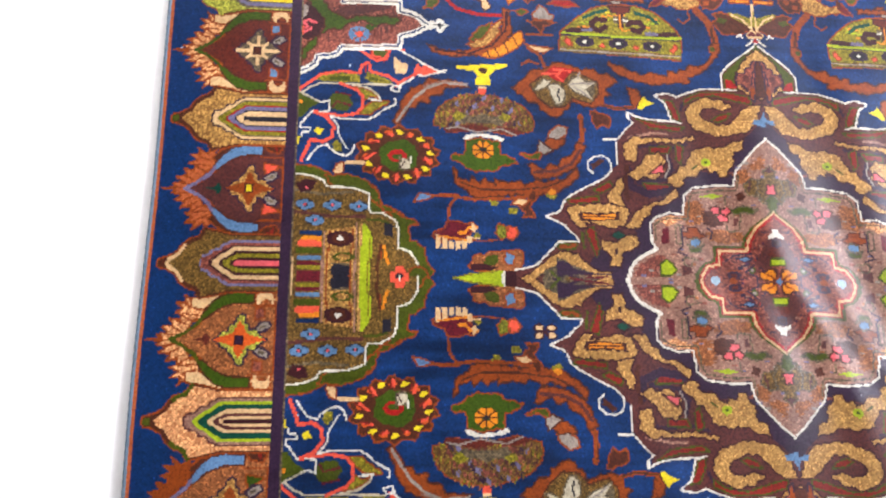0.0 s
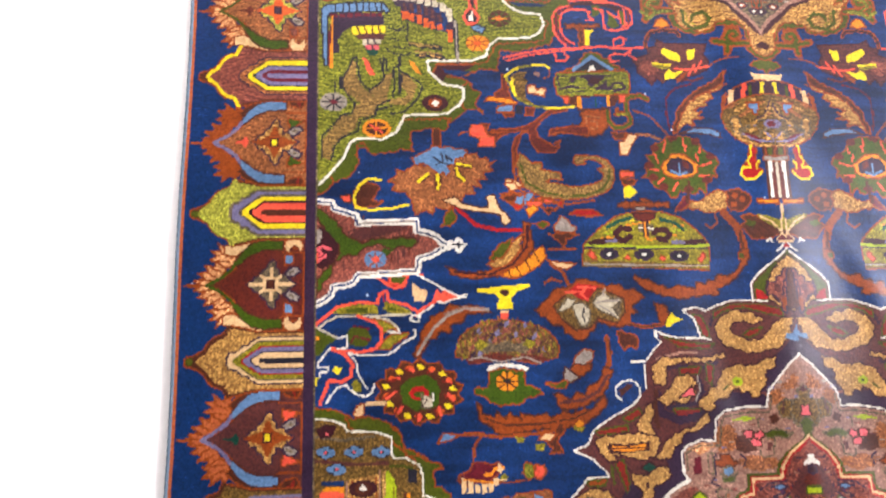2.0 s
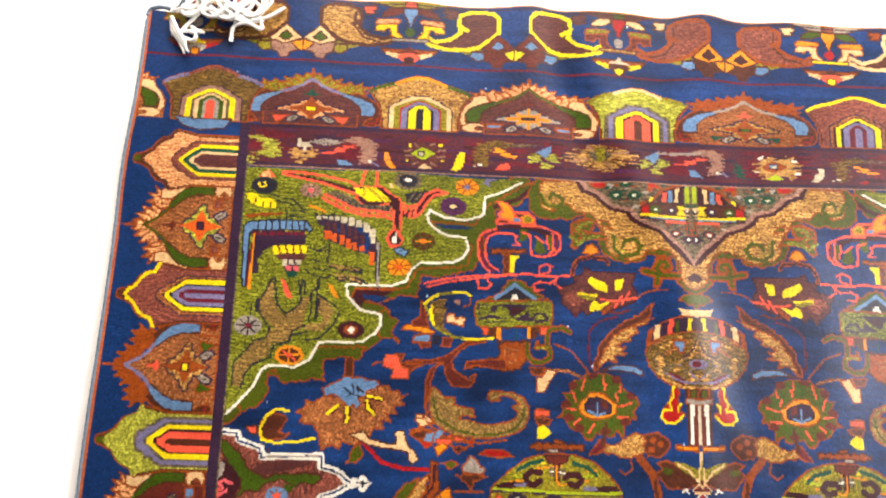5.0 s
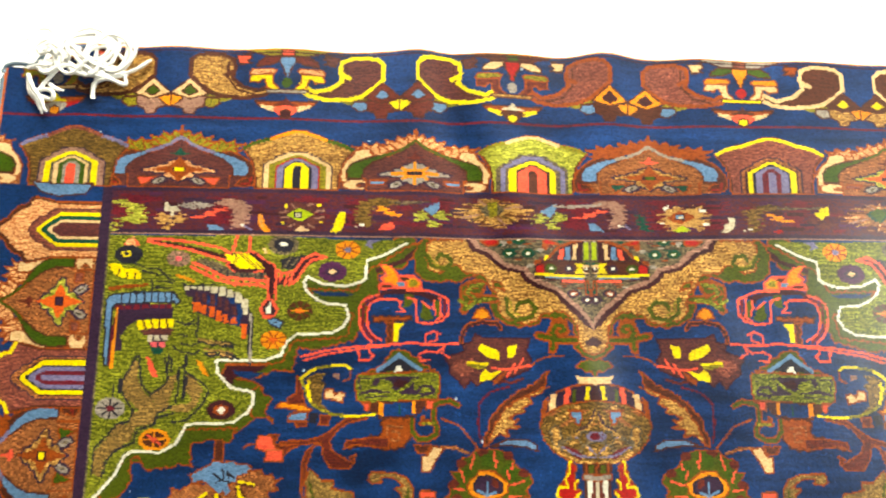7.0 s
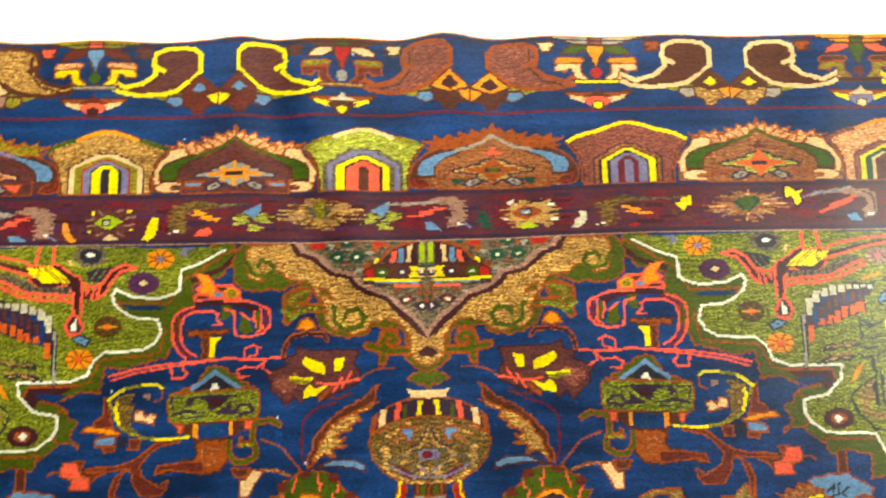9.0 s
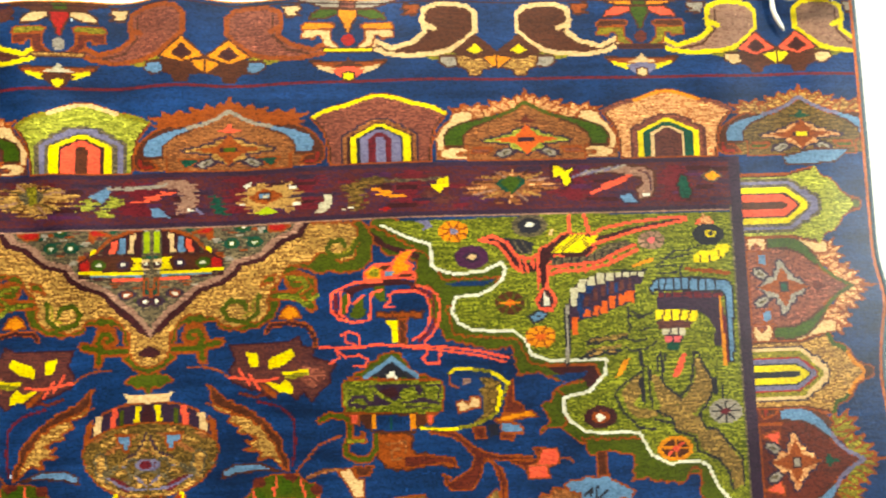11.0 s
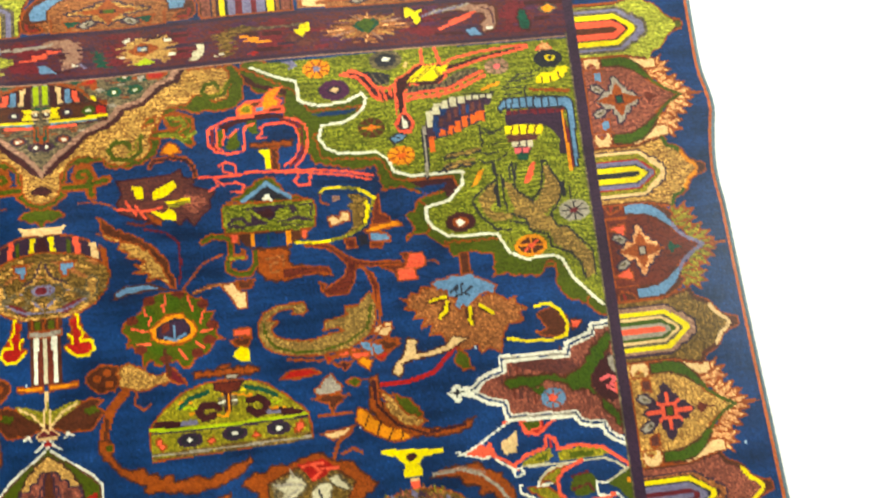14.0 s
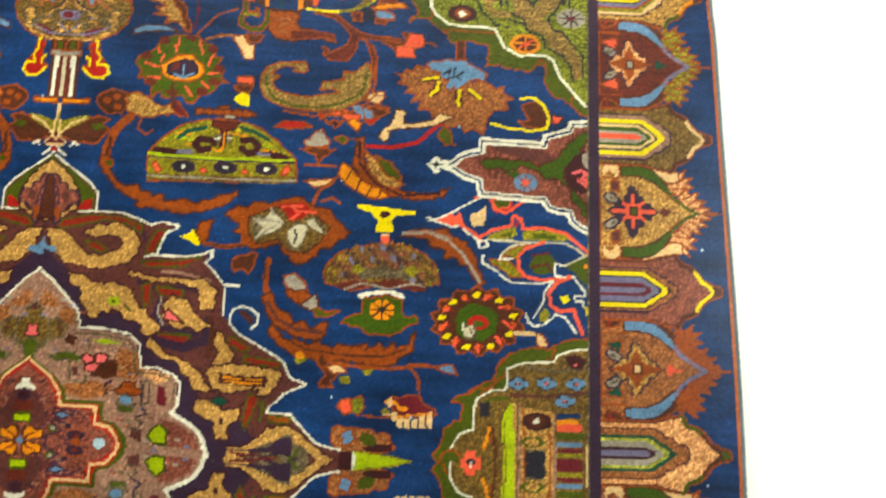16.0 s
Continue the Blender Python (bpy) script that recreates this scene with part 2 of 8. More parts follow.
class Chart:
    """Draws on the grid of knots through a placing: across, along, and the mirror of a quarter."""

    def __init__(self, ident, a=1.0, b=0.0, c=0.0, d=1.0, u=0.0, v=0.0, quarter=False):
        self.quarter = quarter
        self.ident, self.turn, self.shift = ident, np.array([[a, b], [c, d]], float), np.array([u, v], float)

    def put(self, points):
        return np.asarray(points, float) @ self.turn.T + self.shift

    def window(self, low, high):
        i0, i1 = np.clip(np.searchsorted(us, (low[0], high[0])), 0, len(us))
        j0, j1 = np.clip(np.searchsorted(vs, (low[1], high[1])), 0, len(vs))
        return i0, i1, j0, j1, *np.meshgrid(us[i0:i1], vs[j0:j1])

    def stamp(self, colour, j0, j1, i0, i1, mask):
        chart[j0:j1, i0:i1][mask] = NAMES.index(colour)
        owner[j0:j1, i0:i1][mask] = self.ident

    def ragged(self, points):
        """The stepped, toothed edge that a curve takes in the weave; the axes of a quarter stay straight."""
        q, out = np.asarray(points, float), []
        for n, (a, b) in enumerate(zip(q, np.roll(q, -1, 0))):
            out.append(a)
            long = np.hypot(*(b - a))
            if long < 9 or max(a[0], b[0]) <= 0 or max(a[1], b[1]) <= 0:
                continue
            steps = int(long / 4.5)
            side = np.array([-(b - a)[1], (b - a)[0]]) / long
            for k in range(1, steps):
                out.append(a + (b - a) * k / steps + side * (2.3 if (k + n) % 2 else -1.5) * (0.5 + 0.5 * math.sin(7 * n + 3 * k)))
        return np.array(out)

    def fill(self, colour, points, outline="", frayed=0.0):
        """One colour inside an outline; frayed: how far single rows of knots run past it, in millimetres."""
        local = np.asarray(points, float)
        if self.quarter and outline and colour in TOOTHED:
            local = self.ragged(local)
        q = self.put(local)
        i0, i1, j0, j1, x, y = self.window(q.min(0) - (frayed, 0), q.max(0) + (frayed, 0))
        x = x + frayed * np.sin(np.floor(y / (1.3 * KNOT_V)) * 2.4 + q[0, 0])
        inside = np.zeros(x.shape, bool)
        for (ax, ay), (bx, by) in zip(q, np.roll(q, -1, 0)):
            if ay != by:
                inside ^= ((ay > y) != (by > y)) & (x < (bx - ax) * (y - ay) / (by - ay) + ax)
        self.stamp(colour, j0, j1, i0, i1, inside)
        if outline:
            for n in range(len(q)):
                m = (n + 1) % len(q)
                if not self.quarter or (max(local[n][0], local[m][0]) > 0 and max(local[n][1], local[m][1]) > 0):
                    self.trace(outline, 1.9, q[[n, m]])

    def line(self, colour, width, points):
        self.trace(colour, width * (1 if width > 5 else 0.85 if width > 3.2 else 0.7) if colour == "whi" else width, self.put(points))

    def trace(self, colour, width, q):
        reach = max(width / 2, 0.95)
        for a, b in zip(q[:-1], q[1:]):
            i0, i1, j0, j1, x, y = self.window(np.minimum(a, b) - reach, np.maximum(a, b) + reach)
            way = b - a
            along = np.clip(((x - a[0]) * way[0] + (y - a[1]) * way[1]) / max(way @ way, 1e-6), 0, 1)
            near = np.hypot(x - a[0] - along * way[0], y - a[1] - along * way[1]) <= reach
            self.stamp(colour, j0, j1, i0, i1, near)

    def disc(self, colour, cu, cv, ru, rv):
        ring = [(cu + ru * math.cos(k * math.pi / 12), cv + rv * math.sin(k * math.pi / 12)) for k in range(24)]
        self.fill(colour, ring)


PIECES = [("field", None)]


def piece(name, within=None):
    """A new piece of the design; within: the piece that it is set into."""
    PIECES.append((name, within))
    return len(PIECES) - 1



# ---- field motifs of one quarter ----
def draw_spandrel_corner(p):
    p.line("rus", 23, [(209, 649), (233, 636), (253, 629), (254, 609), (259, 605), (275, 600), (301, 602), (318, 610), (322, 604), (318, 593), (309, 586), (296, 580), (275, 579), (271, 566), (277, 555), (290, 548), (327, 546), (338, 538), (343, 524), (359, 518), (412, 517), (410, 504), (403, 497), (395, 489), (371, 484), (371, 471), (376, 463), (390, 452), (439, 450), (444, 440), (449, 430), (465, 421), (494, 422), (502, 417), (509, 399), (524, 381), (537, 367)])
    p.line("mso", 19, [(209, 649), (233, 636), (253, 629), (254, 609), (259, 605), (275, 600), (301, 602), (318, 610), (322, 604), (318, 593), (309, 586), (296, 580), (275, 579), (271, 566), (277, 555), (290, 548), (327, 546), (338, 538), (343, 524), (359, 518), (412, 517), (410, 504), (403, 497), (395, 489), (371, 484), (371, 471), (376, 463), (390, 452), (439, 450), (444, 440), (449, 430), (465, 421), (494, 422), (502, 417), (509, 399), (524, 381), (537, 367)])
    p.fill("mso", [(350, 478), (359, 481), (364, 492), (374, 484), (370, 458), (357, 458), (348, 452), (357, 463)], "rus")
    p.fill("mso", [(386, 447), (393, 431), (412, 435), (433, 430), (430, 407), (445, 410), (453, 405), (477, 403), (486, 416), (495, 413), (493, 392), (503, 376), (520, 370), (525, 383), (507, 407), (499, 420), (442, 446)], "rus")
    p.fill("mso", [(183, 654), (212, 621), (241, 614), (239, 590), (254, 587), (251, 566), (266, 539), (306, 530), (324, 533), (329, 506), (348, 508), (374, 497), (406, 498), (390, 513), (343, 516), (330, 538), (274, 544), (267, 571), (306, 579), (317, 597), (264, 595), (249, 620), (212, 644)], "rus")
    p.line("mar", 5.2, [(185, 653), (212, 629), (241, 618)])
    p.fill("nav", [(264, 592), (301, 593), (315, 595), (301, 589), (275, 588)])
    p.fill("mar", [(357, 513), (401, 513), (405, 500), (394, 491), (391, 499), (379, 502), (364, 506)])
    p.line("rus", 2.2, [(357, 513), (401, 513), (406, 502)])
    p.fill("nav", [(362, 504), (378, 506), (394, 507), (391, 502), (374, 497)])
    p.fill("oli", [(209, 652), (233, 638), (254, 631), (255, 609), (260, 606), (275, 601), (301, 603), (318, 611), (323, 604), (319, 593), (309, 584), (296, 579), (276, 578), (272, 566), (278, 556), (290, 549), (327, 547), (339, 538), (344, 524), (359, 519), (413, 518), (411, 504), (404, 497), (395, 488), (372, 483), (372, 471), (377, 464), (390, 453), (440, 451), (445, 440), (450, 431), (465, 422), (495, 423), (503, 417), (510, 399), (525, 381), (537, 367), (545, 475), (543, 572), (544, 654), (361, 655), (254, 652)])
    p.line("whi", 3.3, [(209, 649), (233, 636), (253, 629), (254, 609), (259, 605), (275, 600), (301, 602), (318, 610), (322, 604), (318, 593), (309, 586), (296, 580), (275, 579), (271, 566), (277, 555), (290, 548), (327, 546), (338, 538), (343, 524), (359, 518), (412, 517), (410, 504), (403, 497), (395, 489), (371, 484), (371, 471), (376, 463), (390, 452), (439, 450), (444, 440), (449, 430), (465, 421), (494, 422), (502, 417), (509, 399), (524, 381), (536, 368)])


def petals(p, u, v, ru, rv, leaf, gap, heart):
    """A small round flower of eight petals."""
    p.disc(leaf, u, v, ru, rv)
    for k in range(8):
        a = (k + 0.5) * math.pi / 4
        p.line(gap, 1.3, [(u + 0.35 * ru * math.cos(a), v + 0.35 * rv * math.sin(a)), (u + ru * math.cos(a), v + rv * math.sin(a))])
    p.disc(heart, u, v, 0.3 * ru, 0.3 * rv)


def draw_corner_flower(p):
    petals(p, 275, 641, 14, 10, "amb", "rus", "lav")
    p.fill("lav", [(238, 652), (252, 652), (256, 646), (246, 642), (249, 648)])


def draw_corner_flower_a(p):
    p.disc("prp", 291, 616, 15.8, 11.3)
    p.disc("pur", 291, 616, 7.9, 5.1)
    p.fill("crm", [(286, 616), (291, 619), (297, 616), (291, 613)])


def draw_corner_flower_b(p):
    p.disc("slt", 346, 645, 16.9, 11.3)
    p.disc("blk", 346, 645, 11.3, 7.9)
    p.fill("whi", [(341, 645), (346, 649), (351, 646), (347, 643)])


def draw_corner_flower_c(p):
    petals(p, 325, 572, 14, 10.5, "brn", "mso", "flm")
    p.line("amb", 1.9, [(316, 572), (334, 572)])


def draw_corner_flower_d(p):
    petals(p, 352, 540, 14, 10, "amb", "rus", "flm")


def draw_corner_flower_e(p):
    p.disc("mar", 404, 465, 15.3, 10.2)
    p.disc("rus", 404, 465, 8.5, 5.6)
    p.fill("whi", [(399, 465), (403, 469), (409, 464), (403, 461)])


def draw_corner_flower_f(p):
    p.disc("amb", 472, 434, 16.4, 11.3)
    p.disc("brn", 472, 434, 12.4, 7.9)
    p.line("amb", 2.2, [(461, 435), (484, 434)])
    p.line("amb", 2.2, [(472, 442), (472, 426)])
    p.line("cor", 1.5, [(465, 429), (480, 439)])
    p.disc("cor", 472, 434, 3.4, 2.8)


def draw_corner_flower_g(p):
    p.disc("gry", 521, 466, 15.8, 11.3)
    p.line("blk", 1.1, [(509, 466), (534, 466)])
    p.line("blk", 1.1, [(522, 475), (521, 456)])
    p.line("blk", 1.1, [(513, 472), (529, 459)])
    p.line("blk", 1.1, [(513, 459), (530, 472)])
    p.disc("vio", 521, 466, 4.0, 2.8)


def draw_corner_flower_h(p):
    petals(p, 461, 628, 13, 9, "mau", "slt", "pnk")


def draw_corner_bud(p):
    p.fill("cor", [(503, 642), (509, 649), (519, 649), (523, 641)])
    p.fill("pea", [(507, 641), (512, 652), (520, 647), (520, 640)])
    p.disc("blk", 516, 632, 15.3, 10.7)
    p.fill("yel", [(512, 632), (516, 637), (524, 634), (521, 629), (515, 629)])
    p.disc("blk", 518, 633, 3.4, 1.7)


def draw_corner_bird(p):
    p.fill("blk", [(317, 633), (326, 627), (335, 617), (347, 619), (349, 628), (339, 632), (326, 633)])
    p.line("slt", 1.5, [(322, 629), (337, 613)])
    p.line("slt", 1.5, [(330, 630), (341, 614)])
    p.line("slt", 1.5, [(337, 631), (346, 618)])
    p.fill("mar", [(296, 632), (311, 636), (326, 625), (335, 610), (352, 609), (352, 601), (333, 600), (326, 613), (315, 625)])
    p.line("cor", 3, [(298, 632), (311, 636), (324, 629), (332, 616), (345, 613), (351, 616)])
    p.line("cor", 3, [(302, 631), (314, 629), (324, 617), (329, 606), (338, 600)])
    p.line("cor", 3, [(335, 613), (337, 601)])
    p.line("cor", 3, [(340, 612), (343, 600)])
    p.line("cor", 2.6, [(347, 613), (348, 604)])
    p.fill("mar", [(353, 620), (367, 629), (380, 637), (399, 635), (410, 634), (407, 621), (398, 613), (382, 612), (369, 616), (361, 607), (360, 586), (355, 586), (353, 614)], "cor")
    p.fill("mar", [(367, 619), (381, 636), (411, 634), (411, 627), (397, 613), (382, 612)])
    p.line("yel", 2.0, [(413, 632), (391, 618)])
    p.line("yel", 2.0, [(409, 633), (388, 618)])
    p.line("yel", 2.0, [(405, 633), (384, 618)])
    p.line("yel", 2.0, [(401, 633), (380, 618)])
    p.line("yel", 2.0, [(397, 634), (377, 618)])
    p.line("yel", 2.0, [(393, 634), (373, 618)])
    p.line("yel", 2.0, [(389, 635), (370, 618)])
    p.line("yel", 2.0, [(385, 635), (366, 618)])
    p.line("cor", 3.7, [(384, 653), (384, 637)])
    p.line("cor", 3.7, [(398, 654), (402, 637)])
    p.line("mar", 3.7, [(411, 631), (443, 639), (470, 644), (492, 647)])
    p.line("cor", 3, [(404, 635), (416, 641), (443, 646), (470, 649), (496, 649)])
    p.line("cor", 3, [(404, 625), (418, 629), (448, 638), (476, 643), (496, 647)])
    p.fill("slt", [(364, 613), (398, 613), (418, 625), (437, 629), (445, 623), (425, 614), (403, 606), (366, 603)])
    p.line("blk", 2.2, [(369, 612), (367, 604)])
    p.line("blk", 2.2, [(376, 612), (374, 604)])
    p.line("blk", 2.2, [(384, 612), (382, 604)])
    p.line("blk", 2.2, [(391, 612), (389, 604)])
    p.line("blk", 2.2, [(399, 612), (397, 604)])
    p.line("blk", 2.2, [(406, 615), (405, 607)])
    p.line("blk", 2.2, [(414, 617), (412, 611)])
    p.line("blk", 2.2, [(422, 620), (420, 614)])
    p.line("blk", 2.2, [(429, 623), (428, 617)])
    p.line("cor", 3.3, [(363, 604), (387, 606), (409, 608), (428, 617), (445, 624)])
    p.line("cor", 3.3, [(364, 597), (371, 600), (398, 601), (417, 605), (434, 613), (447, 619)])
    p.line("cor", 2.7, [(372, 604), (373, 599)])
    p.line("cor", 2.7, [(380, 604), (381, 599)])
    p.line("cor", 2.7, [(388, 604), (389, 599)])
    p.line("cor", 2.7, [(396, 604), (397, 599)])
    p.line("cor", 2.7, [(405, 606), (406, 602)])
    p.line("cor", 2.7, [(413, 609), (414, 604)])
    p.line("cor", 2.7, [(421, 612), (422, 607)])
    p.line("cor", 2.7, [(429, 614), (430, 610)])
    p.fill("mar", [(354, 612), (361, 612), (360, 583), (355, 583)])
    p.line("cor", 3, [(352, 616), (352, 584)])
    p.line("cor", 3, [(362, 604), (360, 584)])
    p.fill("blk", [(349, 573), (355, 584), (363, 584), (368, 573), (364, 564), (354, 564)], "cor")
    p.line("cor", 3, [(350, 573), (356, 583)])
    p.line("cor", 3, [(363, 583), (368, 573), (363, 565), (355, 565)])
    p.fill("mar", [(354, 579), (360, 584), (364, 577), (363, 569), (355, 569)])
    p.fill("whi", [(356, 581), (359, 581), (359, 577), (361, 576), (361, 572), (356, 572)])
    p.fill("whi", [(356, 571), (361, 571), (361, 568), (356, 568)])
    p.fill("sky", [(342, 559), (351, 564), (359, 561), (356, 556), (346, 552)], "blk")
    p.disc("blk", 351, 559, 1.7, 1.4)
    p.fill("crm", [(361, 635), (366, 642), (370, 641), (367, 634)], "olv")


def draw_corner_plume(p):
    p.fill("pur", [(453, 597), (435, 598), (408, 597), (387, 587), (379, 570), (379, 566), (381, 541), (387, 540), (388, 554), (402, 556), (420, 563), (435, 568), (442, 572), (443, 585), (449, 587)])
    p.fill("plu", [(440, 591), (437, 591), (436, 582), (440, 582)])
    p.fill("plu", [(432, 590), (428, 590), (427, 580), (431, 580)])
    p.fill("plu", [(423, 588), (419, 588), (418, 577), (422, 577)])
    p.fill("plu", [(415, 586), (411, 586), (410, 575), (414, 575)])
    p.fill("plu", [(407, 583), (403, 583), (402, 571), (406, 571)])
    p.fill("plu", [(399, 576), (395, 576), (394, 567), (398, 567)])
    p.fill("nav", [(427, 589), (424, 589), (423, 578), (426, 578)])
    p.fill("nav", [(418, 588), (416, 588), (415, 577), (417, 577)])
    p.fill("nav", [(403, 586), (397, 586), (396, 579), (402, 579)])
    p.fill("nav", [(394, 579), (388, 579), (387, 562), (392, 562)])
    p.fill("nav", [(400, 565), (389, 565), (388, 555), (399, 555)])
    p.fill("ivo", [(452, 597), (446, 597), (446, 593), (452, 593)])
    p.fill("ivo", [(444, 597), (440, 597), (440, 594), (444, 594)])
    p.fill("ivo", [(438, 597), (432, 597), (431, 593), (437, 593)])
    p.fill("ivo", [(430, 597), (424, 597), (424, 593), (430, 593)])
    p.fill("ivo", [(423, 597), (416, 597), (416, 590), (422, 590)])
    p.fill("ivo", [(414, 597), (407, 597), (407, 588), (414, 587)])
    p.fill("ivo", [(406, 595), (399, 595), (398, 586), (405, 586)])
    p.fill("ivo", [(397, 591), (390, 592), (389, 580), (396, 580)])
    p.fill("ivo", [(389, 584), (382, 584), (381, 567), (387, 567)])
    p.fill("flm", [(442, 580), (433, 580), (432, 570), (441, 569)])
    p.fill("flm", [(432, 576), (427, 577), (426, 567), (431, 567)])
    p.fill("flm", [(424, 576), (418, 576), (417, 564), (423, 564)])
    p.fill("flm", [(416, 571), (410, 571), (409, 560), (415, 560)])
    p.fill("flm", [(408, 567), (403, 567), (402, 558), (407, 557)])
    p.fill("flm", [(400, 563), (394, 564), (393, 557), (400, 557)])
    p.fill("flm", [(388, 557), (382, 557), (381, 541), (387, 540)])
    p.line("blk", 5.2, [(378, 568), (376, 515)])
    p.line("gry", 2.4, [(378, 568), (376, 516)])
    p.fill("gld", [(432, 538), (404, 538), (394, 534), (403, 532), (421, 534)], "blk")
    p.fill("gld", [(427, 526), (401, 526), (388, 519), (402, 521), (420, 522)], "blk")
    p.line("blk", 1.5, [(454, 599), (443, 598), (420, 600)])
    p.line("blk", 1.5, [(510, 623), (495, 617), (482, 617), (469, 605), (464, 603)])
    p.line("blk", 1.5, [(499, 614), (481, 610), (469, 610)])
    p.line("blk", 1.5, [(488, 604), (487, 592)])
    p.line("blk", 1.5, [(484, 602), (472, 603), (466, 601)])
    p.line("blk", 1.5, [(483, 596), (466, 595)])
    p.line("blk", 1.5, [(458, 559), (446, 555), (434, 557)])
    p.line("blk", 1.5, [(455, 545), (445, 543)])
    p.line("blk", 1.5, [(452, 535), (440, 533), (431, 536)])
    p.line("blk", 1.5, [(434, 565), (436, 545), (432, 537)])
    p.line("blk", 1.5, [(450, 555), (439, 560)])
    p.line("blk", 1.5, [(460, 532), (451, 526), (435, 524), (431, 528)])
    p.line("blk", 1.5, [(444, 526), (444, 512), (451, 509), (453, 500)])
    p.line("blk", 1.5, [(467, 520), (465, 504)])
    p.line("blk", 1.5, [(461, 520), (459, 505)])
    p.line("blk", 1.5, [(464, 514), (462, 514)])
    p.fill("amb", [(465, 611), (454, 609), (438, 603), (443, 602), (459, 607)])


def draw_corner_peacock(p):
    p.fill("sky", [(536, 581), (532, 587), (525, 588), (506, 590), (485, 591), (465, 591), (461, 588), (456, 581), (459, 576), (462, 580), (483, 579), (526, 577), (528, 572), (529, 545), (528, 511), (532, 511), (534, 533), (535, 562)], "blk")
    p.line("blk", 2.0, [(520, 588), (519, 578)])
    p.line("blk", 2.0, [(511, 588), (511, 579)])
    p.line("blk", 2.0, [(504, 588), (503, 579)])
    p.line("blk", 2.0, [(495, 589), (494, 579)])
    p.line("blk", 2.0, [(487, 589), (487, 579)])
    p.line("blk", 2.0, [(479, 589), (479, 579)])
    p.line("blk", 2.0, [(472, 589), (471, 579)])
    p.line("blk", 2.0, [(465, 589), (465, 579)])
    p.fill("pur", [(526, 576), (464, 578), (462, 562), (499, 560), (509, 554), (516, 543), (515, 526), (522, 526), (522, 543), (523, 565)])
    p.fill("vio", [(526, 576), (465, 577), (464, 573), (525, 571)])
    p.line("pur", 1.6, [(517, 576), (516, 572)])
    p.line("pur", 1.6, [(507, 576), (507, 572)])
    p.line("pur", 1.6, [(497, 576), (497, 572)])
    p.line("pur", 1.6, [(488, 576), (487, 572)])
    p.line("pur", 1.6, [(478, 577), (478, 572)])
    p.line("pur", 1.6, [(470, 577), (470, 572)])
    p.line("amb", 3.2, [(523, 571), (523, 549), (524, 530), (524, 509)])
    p.line("vio", 2.4, [(525, 561), (526, 536), (527, 511)])
    p.fill("yel", [(501, 560), (461, 561), (460, 552), (499, 550)])
    p.line("brn", 1.8, [(494, 560), (491, 551)])
    p.line("brn", 1.8, [(485, 560), (483, 551)])
    p.line("brn", 1.8, [(477, 561), (475, 551)])
    p.line("brn", 1.8, [(469, 561), (467, 551)])
    p.fill("plu", [(497, 550), (461, 551), (463, 544), (492, 544)])
    p.fill("ivo", [(489, 543), (466, 544), (467, 538), (487, 537)])
    p.line("pur", 2.0, [(482, 544), (481, 537)])
    p.line("pur", 2.0, [(474, 544), (473, 537)])
    p.fill("pur", [(487, 537), (467, 538), (469, 530), (483, 530)])
    p.fill("pnk", [(484, 536), (477, 536), (477, 531), (482, 531)])
    p.fill("pnk", [(475, 536), (468, 537), (468, 531), (474, 531)])
    p.fill("tea", [(483, 530), (469, 531), (471, 523), (480, 523)])
    p.fill("cor", [(488, 521), (483, 519), (477, 508), (473, 499), (479, 499), (484, 508)])
    p.fill("amb", [(433, 517), (427, 515), (422, 505), (419, 500), (425, 502), (430, 509)])
    p.fill("yel", [(536, 621), (525, 623), (520, 617), (507, 616), (501, 612), (501, 605), (513, 605), (520, 606), (527, 608), (534, 615)])
    p.line("brn", 1.6, [(524, 615), (526, 609)])
    p.line("brn", 1.6, [(516, 611), (515, 606)])
    p.line("brn", 1.6, [(507, 611), (506, 606)])
    p.fill("rus", [(535, 595), (520, 598), (491, 600), (491, 597), (520, 594), (533, 591)])


